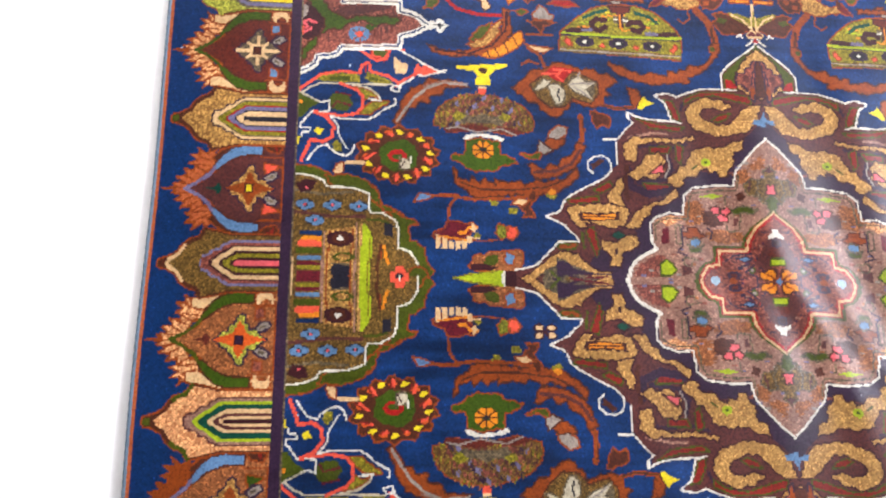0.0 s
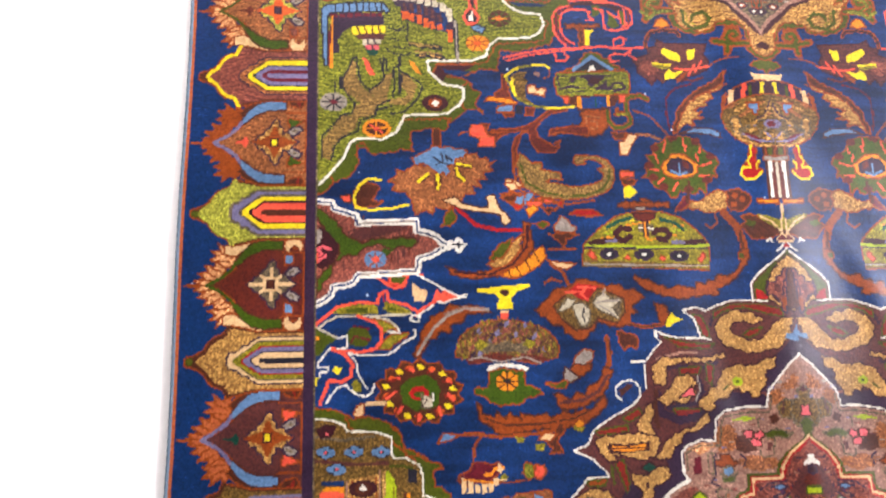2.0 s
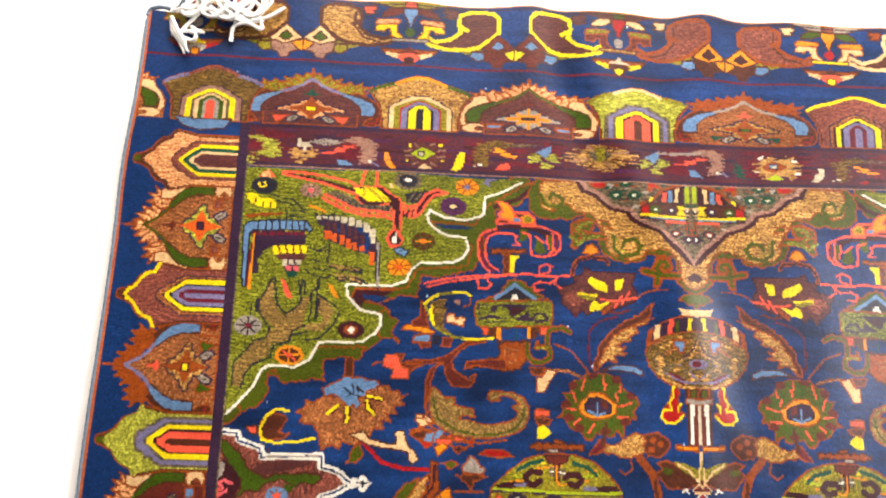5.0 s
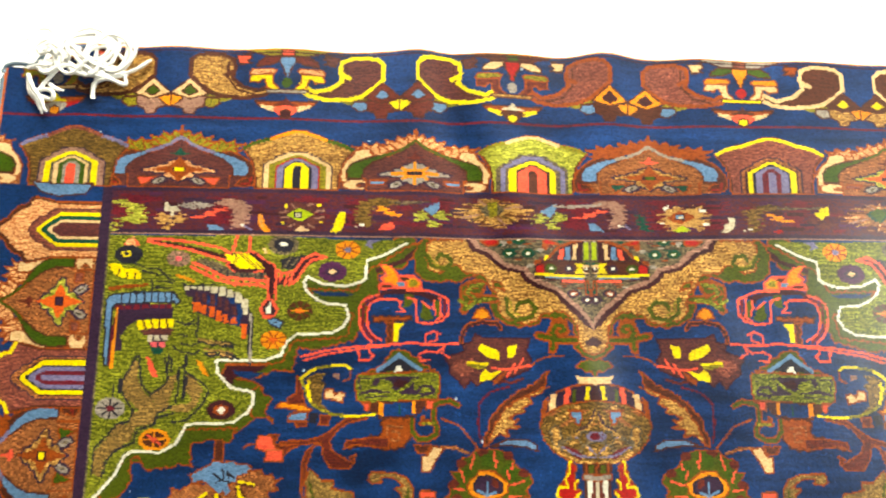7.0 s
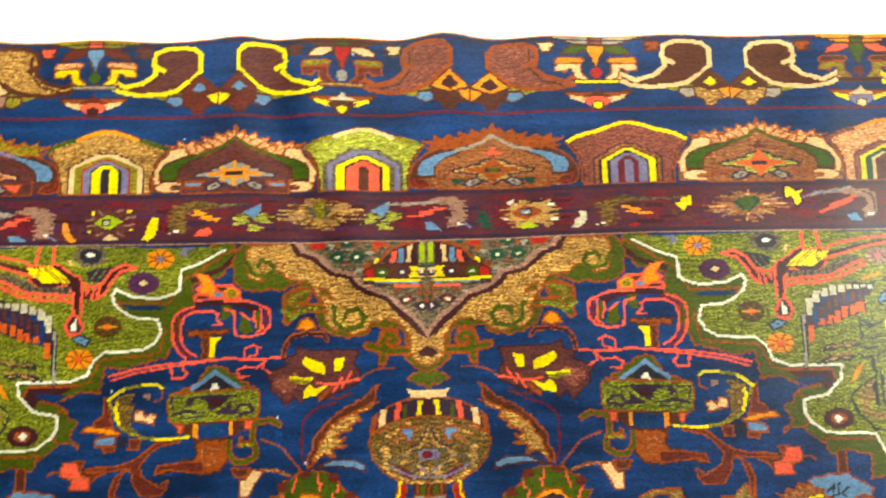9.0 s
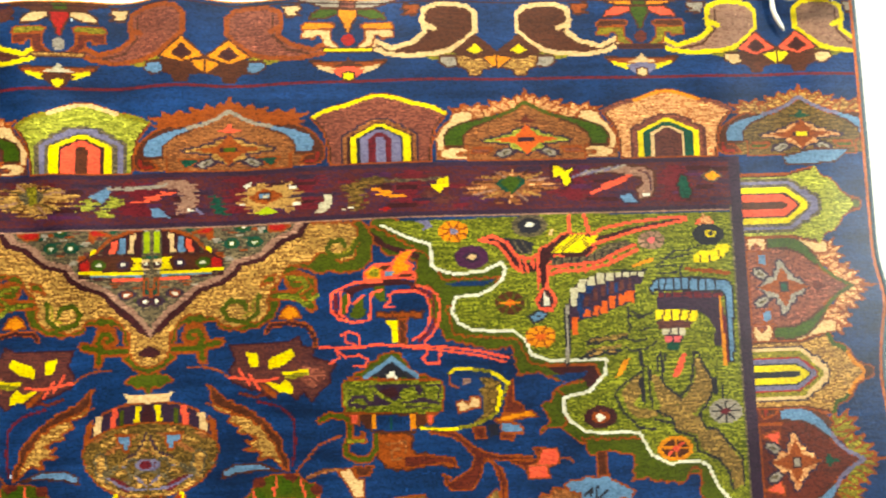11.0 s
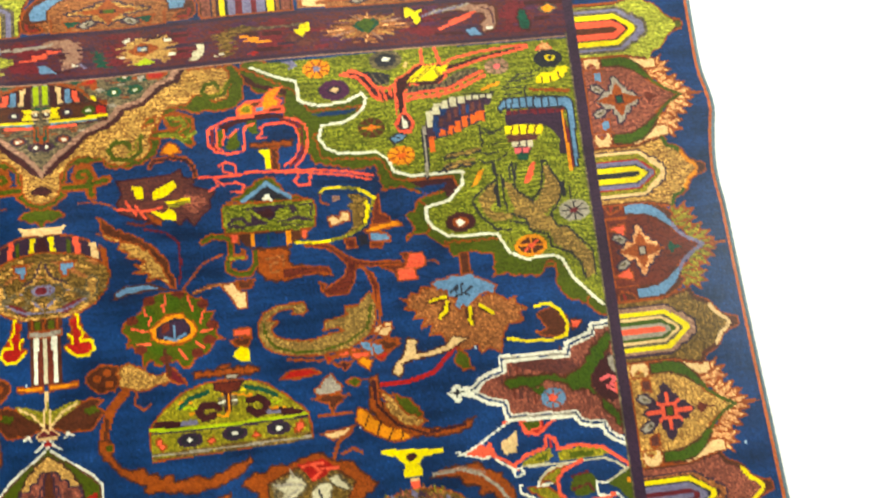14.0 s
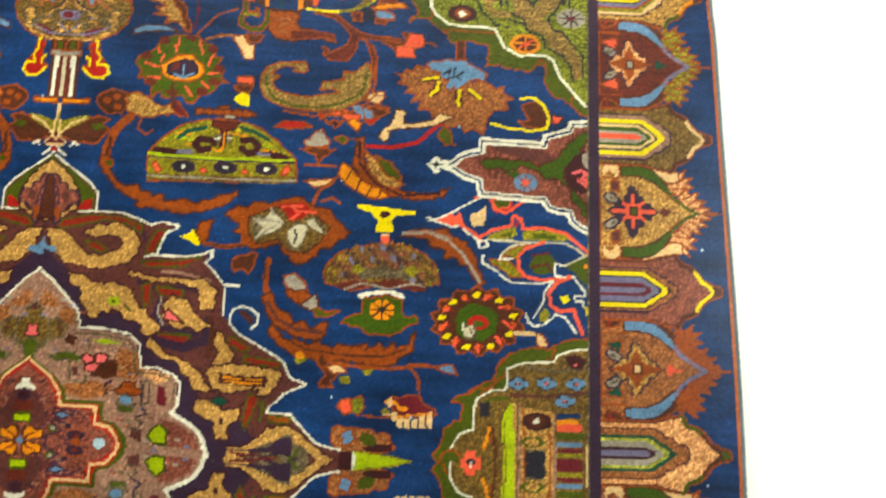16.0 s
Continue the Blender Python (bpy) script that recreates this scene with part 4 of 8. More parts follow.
def draw_lantern_handle(p):
    p.fill("mar", [(246, 588), (231, 596), (211, 598), (190, 595), (172, 589), (175, 586), (181, 581), (183, 586), (193, 590), (215, 592), (231, 591), (240, 588)])
    p.line("vio", 3.0, [(235, 589), (249, 584), (255, 578), (255, 556), (249, 547), (240, 540)])
    p.line("vio", 2.6, [(166, 586), (165, 569), (172, 563)])
    p.fill("mso", [(210, 591), (201, 591), (199, 587), (202, 581), (206, 577), (212, 577), (210, 585)])
    p.fill("mso", [(191, 582), (183, 576), (180, 572), (178, 564), (188, 562), (192, 566)])
    p.fill("mso", [(176, 586), (172, 586), (171, 568), (175, 566)])
    p.line("cor", 2.4, [(239, 591), (249, 588), (258, 582), (260, 574), (259, 557), (254, 547), (245, 538)])
    p.line("cor", 2.2, [(219, 586), (238, 586), (248, 581), (251, 571), (250, 555), (245, 547), (235, 541)])
    p.line("cor", 2.0, [(219, 586), (214, 583), (215, 577), (209, 572), (218, 572)])
    p.line("cor", 2.4, [(207, 596), (184, 596), (170, 591), (162, 587), (161, 571), (168, 563), (182, 559), (196, 561), (198, 585), (207, 588)])
    p.line("cor", 2.0, [(171, 588), (169, 568), (176, 563)])
    p.line("cor", 1.8, [(177, 585), (176, 569)])
    p.line("cor", 1.8, [(191, 584), (181, 576), (179, 578)])
    p.fill("cor", [(239, 625), (227, 624), (217, 614), (200, 613), (191, 605), (191, 598), (208, 598), (223, 598), (240, 595), (239, 602), (235, 606), (238, 610), (232, 614)])
    p.fill("brn", [(236, 601), (225, 602), (223, 599), (237, 598)])
    p.fill("brn", [(216, 610), (208, 611), (205, 607), (211, 606)])
    p.fill("amb", [(237, 624), (228, 623), (219, 614), (218, 601), (231, 605), (235, 609), (229, 612), (232, 618)])
    p.fill("sky", [(219, 605), (211, 605), (210, 600), (218, 600)])
    p.fill("amb", [(208, 607), (200, 610), (193, 604), (194, 599), (206, 599)])
    p.fill("olv", [(206, 608), (198, 608), (195, 603), (199, 600), (205, 601)])
    p.fill("rus", [(245, 567), (203, 568), (203, 563), (244, 561)], "brn")
    p.fill("brn", [(231, 561), (222, 561), (222, 538), (229, 537)], "rus")
    p.fill("yel", [(221, 559), (209, 560), (216, 552), (216, 539), (221, 539)])


def draw_lantern_cord(p):
    p.line("cor", 2.6, [(150, 538), (181, 536), (201, 538), (225, 536), (259, 534), (295, 529), (322, 522)])
    p.line("cor", 2.2, [(225, 535), (259, 531), (295, 525), (319, 518)])
    p.line("cor", 2.2, [(170, 548), (178, 551), (186, 547), (186, 538)])
    p.line("cor", 2.2, [(173, 547), (175, 541), (182, 539)])
    p.line("cor", 2.2, [(165, 535), (173, 528), (186, 529), (194, 525), (191, 519), (181, 520)])
    p.line("cor", 2.2, [(248, 529), (243, 524), (248, 519), (258, 519), (260, 531)])
    p.line("cor", 1.9, [(160, 523), (168, 528), (165, 535)])


def draw_amber_bud(p):
    p.fill("amb", [(114, 568), (118, 575), (123, 578), (130, 575), (134, 567), (124, 565)], "rus")


def draw_brown_hook(p):
    p.line("rus", 5.2, [(103, 555), (106, 561), (124, 562), (139, 559), (145, 551), (147, 540)])
    p.line("mar", 3, [(104, 556), (107, 561), (124, 562), (139, 558), (145, 549), (147, 541)])
    p.line("oli", 4.4, [(116, 587), (129, 585), (139, 578), (143, 583), (149, 586)])
    p.line("oli", 4.4, [(123, 605), (136, 602), (141, 594), (134, 590)])
    p.line("rus", 1.1, [(121, 608), (138, 605), (144, 594), (135, 588)])


def draw_sickle_leaf(p):
    p.fill("viw", [(320, 499), (325, 502), (325, 483), (334, 478), (333, 472), (315, 472), (318, 482)], "rus")
    p.fill("olb", [(294, 504), (305, 505), (315, 498), (312, 490), (307, 473), (295, 465), (285, 463), (297, 472), (296, 490), (293, 494), (299, 497)])
    p.line("rus", 2.0, [(267, 510), (267, 500), (274, 497)])
    p.fill("mau", [(279, 504), (286, 504), (286, 500), (280, 499)])
    p.line("olv", 3.2, [(267, 510), (272, 513), (287, 513), (304, 510), (313, 505), (320, 499), (318, 493), (313, 489), (315, 486), (310, 476), (308, 472), (298, 466), (286, 462), (273, 460), (256, 460), (240, 462)])
    p.line("yel", 3.4, [(306, 509), (313, 505), (320, 499)])
    p.line("yel", 3.6, [(312, 495), (313, 490), (310, 476)])
    p.line("yel", 2.6, [(268, 510), (273, 513), (287, 513)])
    p.line("yel", 2.2, [(273, 460), (256, 460), (240, 461)])
    p.fill("crm", [(273, 483), (278, 485), (284, 481), (285, 488), (294, 487), (295, 478), (286, 477), (275, 474)], "rus")
    p.fill("amb", [(307, 466), (317, 471), (329, 472), (340, 474), (346, 468), (332, 467), (315, 464)], "rus")
    p.fill("sky", [(311, 464), (330, 462), (333, 454), (314, 454)], "rus")
    p.fill("viw", [(287, 460), (298, 460), (299, 450), (289, 451)], "rus")
    p.fill("blk", [(301, 462), (309, 463), (311, 453), (302, 451)])
    p.fill("viw", [(312, 454), (325, 453), (323, 448), (313, 449)], "rus")


def draw_scroll_leaf(p):
    p.fill("kha", [(197, 385), (204, 396), (217, 401), (242, 402), (245, 394), (240, 390), (230, 392), (232, 397), (219, 396), (212, 392), (207, 388), (217, 385), (209, 380), (212, 372), (224, 367), (237, 365), (247, 364), (263, 368), (278, 370), (273, 374), (259, 372), (260, 381), (273, 383), (283, 385), (281, 393), (294, 393), (304, 403), (307, 405), (312, 392), (310, 377), (304, 364), (283, 352), (257, 349), (232, 350), (212, 356), (202, 362), (197, 373)], "rus")
    p.line("mso", 2.4, [(202, 385), (204, 372), (212, 361), (232, 354), (257, 353), (280, 358), (301, 370), (307, 392)])
    p.line("rus", 2.6, [(315, 405), (315, 382), (310, 362), (288, 347), (252, 344), (222, 348)])
    p.fill("cor", [(173, 381), (179, 383), (189, 383), (190, 375), (174, 376)], "rus")
    p.fill("yel", [(171, 358), (179, 365), (186, 364), (188, 351), (179, 351), (175, 354)])
    p.fill("brn", [(171, 372), (190, 373), (186, 365), (174, 367)], "rus")
    p.fill("crm", [(304, 364), (311, 371), (324, 374), (325, 367), (317, 364)], "rus")
    p.fill("sky", [(291, 357), (301, 358), (308, 344), (301, 343)], "rus")
    p.fill("brn", [(304, 354), (319, 359), (332, 356), (321, 352)], "rus")
    p.fill("cor", [(262, 346), (278, 350), (289, 352), (287, 346), (278, 345)], "rus")


def draw_crested_flower(p):
    p.fill("cop", [(336, 395), (343, 393), (347, 399), (354, 397), (358, 404), (370, 402), (388, 408), (409, 405), (416, 388), (430, 390), (441, 382), (450, 385), (449, 378), (460, 372), (451, 369), (455, 360), (440, 359), (433, 350), (429, 332), (418, 338), (409, 333), (407, 342), (396, 338), (387, 340), (390, 349), (376, 349), (372, 357), (361, 356), (365, 367), (353, 364), (359, 373), (347, 373), (351, 381), (339, 384), (344, 389)], "rus")
    p.fill("sky", [(367, 406), (375, 410), (382, 409), (389, 413), (398, 411), (409, 414), (411, 409), (424, 403), (432, 398), (428, 391), (419, 392), (411, 388), (406, 383), (401, 379), (397, 382), (393, 377), (388, 382), (391, 389), (381, 392), (383, 397), (373, 400)], "rus")
    p.line("blk", 1.5, [(386, 396), (394, 402), (391, 395)])
    p.line("blk", 1.5, [(398, 404), (397, 395), (404, 391)])
    p.line("blk", 1.5, [(389, 391), (400, 394), (407, 400)])
    p.fill("brn", [(360, 388), (369, 392), (382, 394), (383, 389), (367, 385)])
    p.fill("brn", [(378, 386), (385, 386), (382, 375), (373, 369), (370, 373)])
    p.fill("brn", [(397, 378), (408, 379), (406, 361), (400, 361)])
    p.fill("brn", [(411, 381), (427, 372), (423, 369), (412, 376)])
    p.line("yel", 2.6, [(364, 389), (381, 392)])
    p.line("yel", 3.3, [(381, 387), (380, 379), (373, 372)])
    p.line("yel", 3.3, [(403, 378), (402, 366), (404, 362)])
    p.line("yel", 2.6, [(414, 380), (425, 371)])
    p.fill("brn", [(399, 433), (407, 433), (407, 413), (398, 413)])
    p.line("rus", 1.5, [(398, 431), (398, 412)])
    p.line("rus", 1.5, [(408, 431), (408, 412)])


def draw_yellow_hook(p):
    p.fill("brn", [(468, 364), (479, 369), (487, 371), (497, 361), (497, 345), (485, 340), (470, 344), (465, 348), (478, 350), (473, 356)], "rus")
    p.line("yel", 3, [(467, 373), (482, 374), (492, 366), (498, 353), (495, 341), (480, 338), (454, 340), (437, 344)])
    p.fill("cor", [(501, 356), (513, 354), (508, 348), (501, 346)], "brn")


def draw_dome(p):
    p.fill("olb", [(90, 293), (95, 302), (106, 314), (123, 327), (144, 334), (160, 335), (176, 334), (197, 330), (214, 318), (230, 305), (239, 295), (240, 273), (166, 269), (93, 265)], "rus")
    p.fill("olv", [(93, 298), (98, 304), (109, 315), (126, 327), (147, 333), (165, 334), (189, 331), (207, 322), (227, 307), (236, 296), (235, 294), (168, 294), (93, 295)])
    for k in range(40):
        a, b = 95 + 132 * ((k * 0.618034) % 1), 300 + 32 * ((k * 0.7548777) % 1)
        if ((a - 162) / 68) ** 2 + ((b - 298) / 35) ** 2 < 0.8:
            p.line(("amb", "yel", "amb", "cha")[k % 4], 1.6, [(a, b), (a + 5, b + 1)])
    p.line("tea", 4.4, [(120, 313), (130, 321), (146, 325)])
    p.line("tea", 4.4, [(181, 327), (196, 323), (209, 316)])
    p.line("mar", 7, [(150, 303), (142, 300), (136, 307), (141, 313), (150, 313), (155, 309)])
    p.line("mar", 7, [(183, 314), (193, 315), (200, 310), (198, 302), (190, 300), (183, 305)])
    p.fill("mar", [(93, 295), (96, 301), (106, 302), (119, 300), (129, 296), (116, 294)])
    p.fill("mar", [(236, 295), (232, 300), (222, 303), (211, 304), (200, 302), (216, 296)])
    p.fill("viw", [(151, 333), (179, 333), (175, 325), (167, 323), (167, 305), (162, 305), (162, 323), (153, 326)], "mar")
    p.fill("slt", [(155, 319), (162, 320), (163, 310), (156, 310)])
    p.fill("slt", [(168, 320), (173, 321), (172, 310), (167, 310)])
    p.line("whi", 1.6, [(156, 314), (161, 315)])
    p.line("whi", 1.6, [(168, 315), (172, 315)])
    p.line("amb", 2.4, [(165, 321), (164, 304)])
    p.fill("lav", [(118, 299), (129, 301), (135, 300), (134, 296), (118, 296)])
    p.fill("lav", [(196, 300), (200, 303), (212, 301), (212, 298)])
    p.fill("olv", [(91, 294), (168, 293), (236, 295), (239, 275), (166, 271), (93, 267)])
    p.line("cha", 3.2, [(92, 294), (142, 292), (194, 294), (236, 295)])
    p.line("pur", 1.3, [(92, 291), (168, 291), (237, 293)])
    p.line("olb", 2.6, [(94, 271), (167, 274), (239, 277)])
    p.disc("pur", 127, 282, 12.2, 6.6)
    p.disc("blk", 127, 282, 8.2, 4.4)
    p.disc("whi", 127, 282, 2.6, 1.9)
    p.disc("pur", 168, 284, 12.2, 6.6)
    p.disc("blk", 168, 284, 8.2, 4.4)
    p.disc("whi", 168, 284, 2.6, 1.9)
    p.disc("pur", 209, 285, 11.6, 6.6)
    p.disc("blk", 209, 285, 8.2, 4.4)
    p.disc("whi", 209, 285, 2.6, 1.9)
    p.fill("cor", [(96, 285), (100, 286), (102, 281), (106, 278), (102, 274), (97, 279)], "rus")
    p.fill("cor", [(143, 280), (148, 283), (151, 279), (146, 276)], "rus")
    p.fill("cor", [(184, 280), (188, 284), (192, 280), (187, 278)], "rus")
    p.fill("cor", [(226, 287), (231, 290), (234, 285), (229, 279), (224, 280)], "rus")
    p.line("gry", 1.6, [(93, 270), (166, 272), (239, 274)])
    p.line("olb", 2.2, [(93, 267), (166, 270), (240, 272)])
    p.fill("rus", [(133, 345), (190, 345), (196, 343), (195, 340), (171, 339), (134, 339)], "brn")
    p.fill("rus", [(154, 346), (162, 350), (168, 350), (167, 346)], "brn")
    p.fill("gry", [(163, 340), (174, 340), (177, 338), (172, 336), (164, 336)], "brn")


def draw_red_arc(p):
    p.fill("red", [(254, 332), (244, 337), (224, 337), (214, 330), (231, 329)], "rus")
    p.fill("gry", [(272, 317), (266, 324), (263, 330), (256, 327), (251, 319), (245, 317), (248, 310), (270, 312)], "rus")
    p.fill("brn", [(278, 309), (258, 311), (243, 308), (258, 303), (261, 291), (266, 301)], "rus")
    p.line("rus", 2.6, [(279, 291), (247, 291)])
    p.fill("mso", [(297, 321), (285, 324), (276, 321), (284, 315)], "rus")


def draw_bud_sprig(p):
    p.fill("crm", [(326, 368), (316, 370), (309, 362), (320, 360)], "rus")
    p.fill("brn", [(333, 352), (316, 358), (308, 353), (323, 347)], "rus")
    p.fill("red", [(323, 347), (310, 345), (306, 340), (313, 337)], "rus")
    p.fill("sky", [(313, 353), (303, 355), (307, 342), (316, 345)], "rus")
    p.fill("cor", [(302, 347), (282, 348), (285, 342), (300, 341)], "rus")
    p.fill("amb", [(303, 338), (294, 343), (288, 339), (299, 329)], "rus")
    p.fill("mar", [(285, 340), (265, 340), (276, 331)], "rus")
    p.fill("red", [(267, 346), (258, 348), (261, 339)], "rus")


def draw_scroll_stem(p):
    p.line("red", 4.4, [(307, 314), (336, 314), (361, 320), (378, 336), (385, 343)])
    p.fill("mso", [(400, 319), (395, 333), (387, 340), (383, 327), (390, 319)], "rus")


def draw_curled_leaf(p):
    p.fill("crm", [(398, 349), (384, 353), (375, 345), (355, 340), (346, 341), (348, 353), (339, 356), (335, 345), (332, 338), (325, 333), (321, 324), (328, 319), (333, 326), (331, 331), (342, 334), (362, 336), (378, 339)], "brn")


def draw_tulip_leaf(p):
    p.fill("rus", [(398, 274), (374, 266), (348, 268), (323, 278), (308, 298), (306, 324), (298, 321), (296, 295), (309, 275), (334, 262), (367, 259), (389, 263)], "brn")
    p.line("mar", 2.6, [(386, 267), (348, 263), (320, 275), (303, 296), (302, 319)])
    p.fill("tan", [(350, 275), (336, 290), (316, 303), (309, 309), (310, 292), (326, 275), (342, 269)], "rus")
    p.fill("mso", [(347, 282), (336, 297), (319, 305), (329, 285), (342, 277)], "rus")
    p.fill("amb", [(334, 262), (326, 269), (310, 275), (300, 283), (294, 291), (285, 295), (282, 283), (290, 273), (302, 266), (313, 260), (326, 259)], "rus")
    p.line("brn", 1.5, [(297, 291), (289, 275)])
    p.line("brn", 1.5, [(306, 281), (301, 268)])
    p.line("brn", 1.5, [(317, 272), (311, 261)])
    p.line("brn", 1.5, [(326, 268), (323, 260)])
    p.fill("crm", [(281, 279), (265, 276), (248, 275), (259, 268), (270, 271)], "rus")
    p.line("rus", 3.7, [(278, 275), (264, 265), (256, 246)])
    p.line("rus", 3.3, [(267, 254), (277, 258), (285, 253)])


def draw_lily(p):
    p.fill("rus", [(172, 235), (183, 246), (194, 244), (200, 251), (214, 248), (227, 255), (244, 257), (256, 250), (270, 247), (279, 241), (285, 234), (298, 223), (286, 215), (278, 206), (267, 205), (265, 197), (251, 189), (240, 192), (237, 198), (231, 199), (228, 210), (214, 203), (197, 204), (189, 207), (191, 218), (181, 219), (187, 227)], "brn")
    p.fill("olb", [(195, 234), (222, 246), (256, 243), (277, 228), (267, 211), (253, 200), (236, 202), (226, 213), (205, 207), (196, 218)], "brn")
    p.fill("slt", [(198, 235), (217, 238), (217, 245), (228, 238), (233, 229), (225, 220), (213, 216), (202, 210)])
    p.fill("ivo", [(199, 234), (212, 234), (217, 241), (226, 236), (230, 229), (223, 222), (211, 217), (203, 212), (210, 224)])
    p.line("gry", 1.5, [(202, 232), (217, 232), (228, 230)])
    p.line("gry", 1.5, [(207, 215), (215, 222), (224, 227)])
    p.line("gry", 1.5, [(217, 245), (220, 237)])
    p.fill("slt", [(235, 209), (234, 223), (241, 230), (250, 232), (256, 228), (253, 215), (247, 203), (240, 203)])
    p.fill("ivo", [(237, 210), (236, 221), (242, 228), (249, 230), (254, 227), (251, 215), (246, 206), (241, 206)])
    p.line("blk", 2.2, [(241, 225), (244, 218), (242, 210)])
    p.line("ivo", 1.6, [(238, 211), (237, 222), (244, 228)])
    p.fill("slt", [(250, 234), (262, 237), (275, 220), (264, 221), (257, 226)])
    p.fill("ivo", [(252, 233), (260, 235), (263, 230), (272, 221), (264, 223), (257, 227)])
    p.fill("red", [(223, 249), (248, 252), (258, 244), (247, 235), (236, 232), (232, 240)])
    p.line("cor", 2.6, [(228, 247), (248, 248)])
    p.line("cor", 2.6, [(238, 247), (245, 240), (237, 234)])
    p.line("cor", 2.6, [(245, 243), (262, 242)])
    p.fill("brn", [(183, 190), (192, 195), (206, 198), (204, 185), (199, 177), (193, 182), (185, 178)], "rus")
    p.fill("yel", [(129, 210), (137, 212), (141, 217), (150, 214), (152, 203), (145, 201), (139, 206)])
    p.fill("rus", [(146, 219), (151, 227), (161, 229), (158, 217), (156, 205), (151, 203), (148, 210)], "brn")
    p.line("rus", 4.4, [(154, 204), (175, 202), (192, 206), (190, 225)])
    p.line("brn", 1.5, [(154, 204), (175, 202), (192, 205)])


def draw_stem_leaf(p):
    p.line("rus", 5.9, [(218, 191), (216, 174), (218, 160)])
    p.line("brn", 1.9, [(216, 188), (215, 173)])
    p.fill("rus", [(222, 160), (230, 144), (244, 136), (246, 129), (255, 133), (262, 125), (271, 130), (281, 131), (278, 121), (268, 114), (249, 117), (235, 123), (221, 136), (213, 155)], "brn")
    p.line("plu", 3.7, [(274, 122), (249, 124), (231, 133), (220, 149)])
    p.fill("rus", [(367, 125), (362, 122), (361, 113), (348, 108), (344, 115), (336, 107), (330, 114), (317, 105), (320, 114), (304, 108), (291, 112), (285, 106), (272, 114), (262, 109), (249, 116), (239, 114), (224, 128), (222, 120), (236, 106), (249, 99), (266, 95), (285, 95), (310, 92), (336, 91), (348, 93), (355, 101), (365, 108)], "brn")
    p.line("brn", 1.9, [(358, 108), (336, 100), (298, 100), (259, 105), (234, 117)])
    p.line("rus", 3.7, [(380, 93), (342, 88), (304, 90), (275, 95)])


def draw_stem_leaf_a(p):
    p.fill("gry", [(234, 176), (245, 179), (255, 171), (258, 162), (245, 162), (236, 167)], "rus")
    p.fill("rus", [(236, 162), (258, 162), (267, 151), (256, 148), (239, 156)], "brn")
    p.fill("gry", [(251, 148), (267, 160), (270, 146), (262, 143)], "brn")
    p.fill("mso", [(265, 146), (276, 142), (290, 143), (279, 137), (268, 137)], "rus")
    p.fill("sky", [(360, 93), (387, 92), (403, 94), (409, 84), (398, 86), (389, 90)], "rus")
    p.fill("amb", [(247, 101), (256, 104), (262, 97), (254, 93)], "rus")
    p.fill("olv", [(249, 95), (260, 97), (261, 93), (252, 90)])
    p.fill("brn", [(271, 93), (278, 102), (282, 88), (293, 86), (285, 75), (288, 69), (275, 69), (280, 80)], "rus")
    p.fill("crm", [(279, 89), (293, 91), (301, 84), (288, 82)], "rus")
    p.fill("olv", [(293, 80), (304, 79), (304, 72), (295, 72)])
    p.fill("olv", [(315, 86), (326, 88), (323, 81), (318, 81)])
    p.line("rus", 3, [(364, 88), (370, 80), (372, 63)])
    p.fill("vio", [(339, 56), (345, 62), (352, 60), (361, 63), (372, 63), (376, 55), (383, 52), (389, 45), (383, 40), (374, 41), (369, 44), (358, 41), (350, 47)], "rus")
    p.line("amb", 3, [(340, 56), (349, 56), (353, 50), (360, 50)])
    p.fill("olv", [(334, 47), (340, 51), (344, 46), (339, 44)])
    p.fill("crm", [(340, 56), (345, 61), (347, 54), (343, 51)])
    p.fill("crm", [(336, 45), (350, 46), (354, 40), (348, 38)])
    p.fill("crm", [(351, 42), (356, 42), (357, 32), (352, 32)])
    p.fill("crm", [(357, 41), (363, 40), (363, 31), (358, 32)])
    p.fill("crm", [(365, 39), (370, 41), (370, 32), (365, 31)])
    p.fill("crm", [(372, 43), (377, 45), (379, 32), (373, 32)])
    p.fill("crm", [(379, 46), (386, 49), (385, 32), (381, 32)])
    p.line("amb", 2.2, [(352, 42), (382, 46)])
    p.fill("cor", [(293, 51), (297, 57), (305, 59), (307, 46), (300, 43)], "rus")
    p.fill("oli", [(306, 57), (316, 62), (319, 51), (314, 43), (307, 46)], "rus")
    p.line("rus", 2.2, [(317, 43), (333, 41), (344, 42)])


def draw_arrow_flower(p):
    p.fill("cop", [(288, 29), (294, 33), (302, 31), (317, 30), (326, 30), (333, 25), (339, 27), (345, 23), (346, 16), (350, 13), (345, 9), (318, 8), (297, 7), (290, 15)], "rus")
    p.fill("mso", [(318, 27), (330, 24), (333, 16), (322, 14), (316, 19)])
    p.fill("sky", [(298, 26), (308, 30), (311, 19), (305, 14), (300, 16)], "rus")
    p.fill("mar", [(318, 12), (333, 16), (348, 16), (348, 9), (324, 8)])
    p.fill("cha", [(311, 8), (318, 8), (340, 6), (353, 3), (366, -1), (366, -1), (312, -1)])
    p.fill("cha", [(312, 4), (346, 5), (346, -1), (312, -1)])
    p.line("olv", 1.9, [(318, 8), (351, 4), (366, -1)])
    p.fill("whi", [(309, 8), (312, 8), (313, -1), (309, -1)])
    p.fill("mar", [(292, 8), (309, 8), (309, -1), (293, -1)])
    p.fill("whi", [(290, 9), (293, 11), (296, 7), (293, 6)])


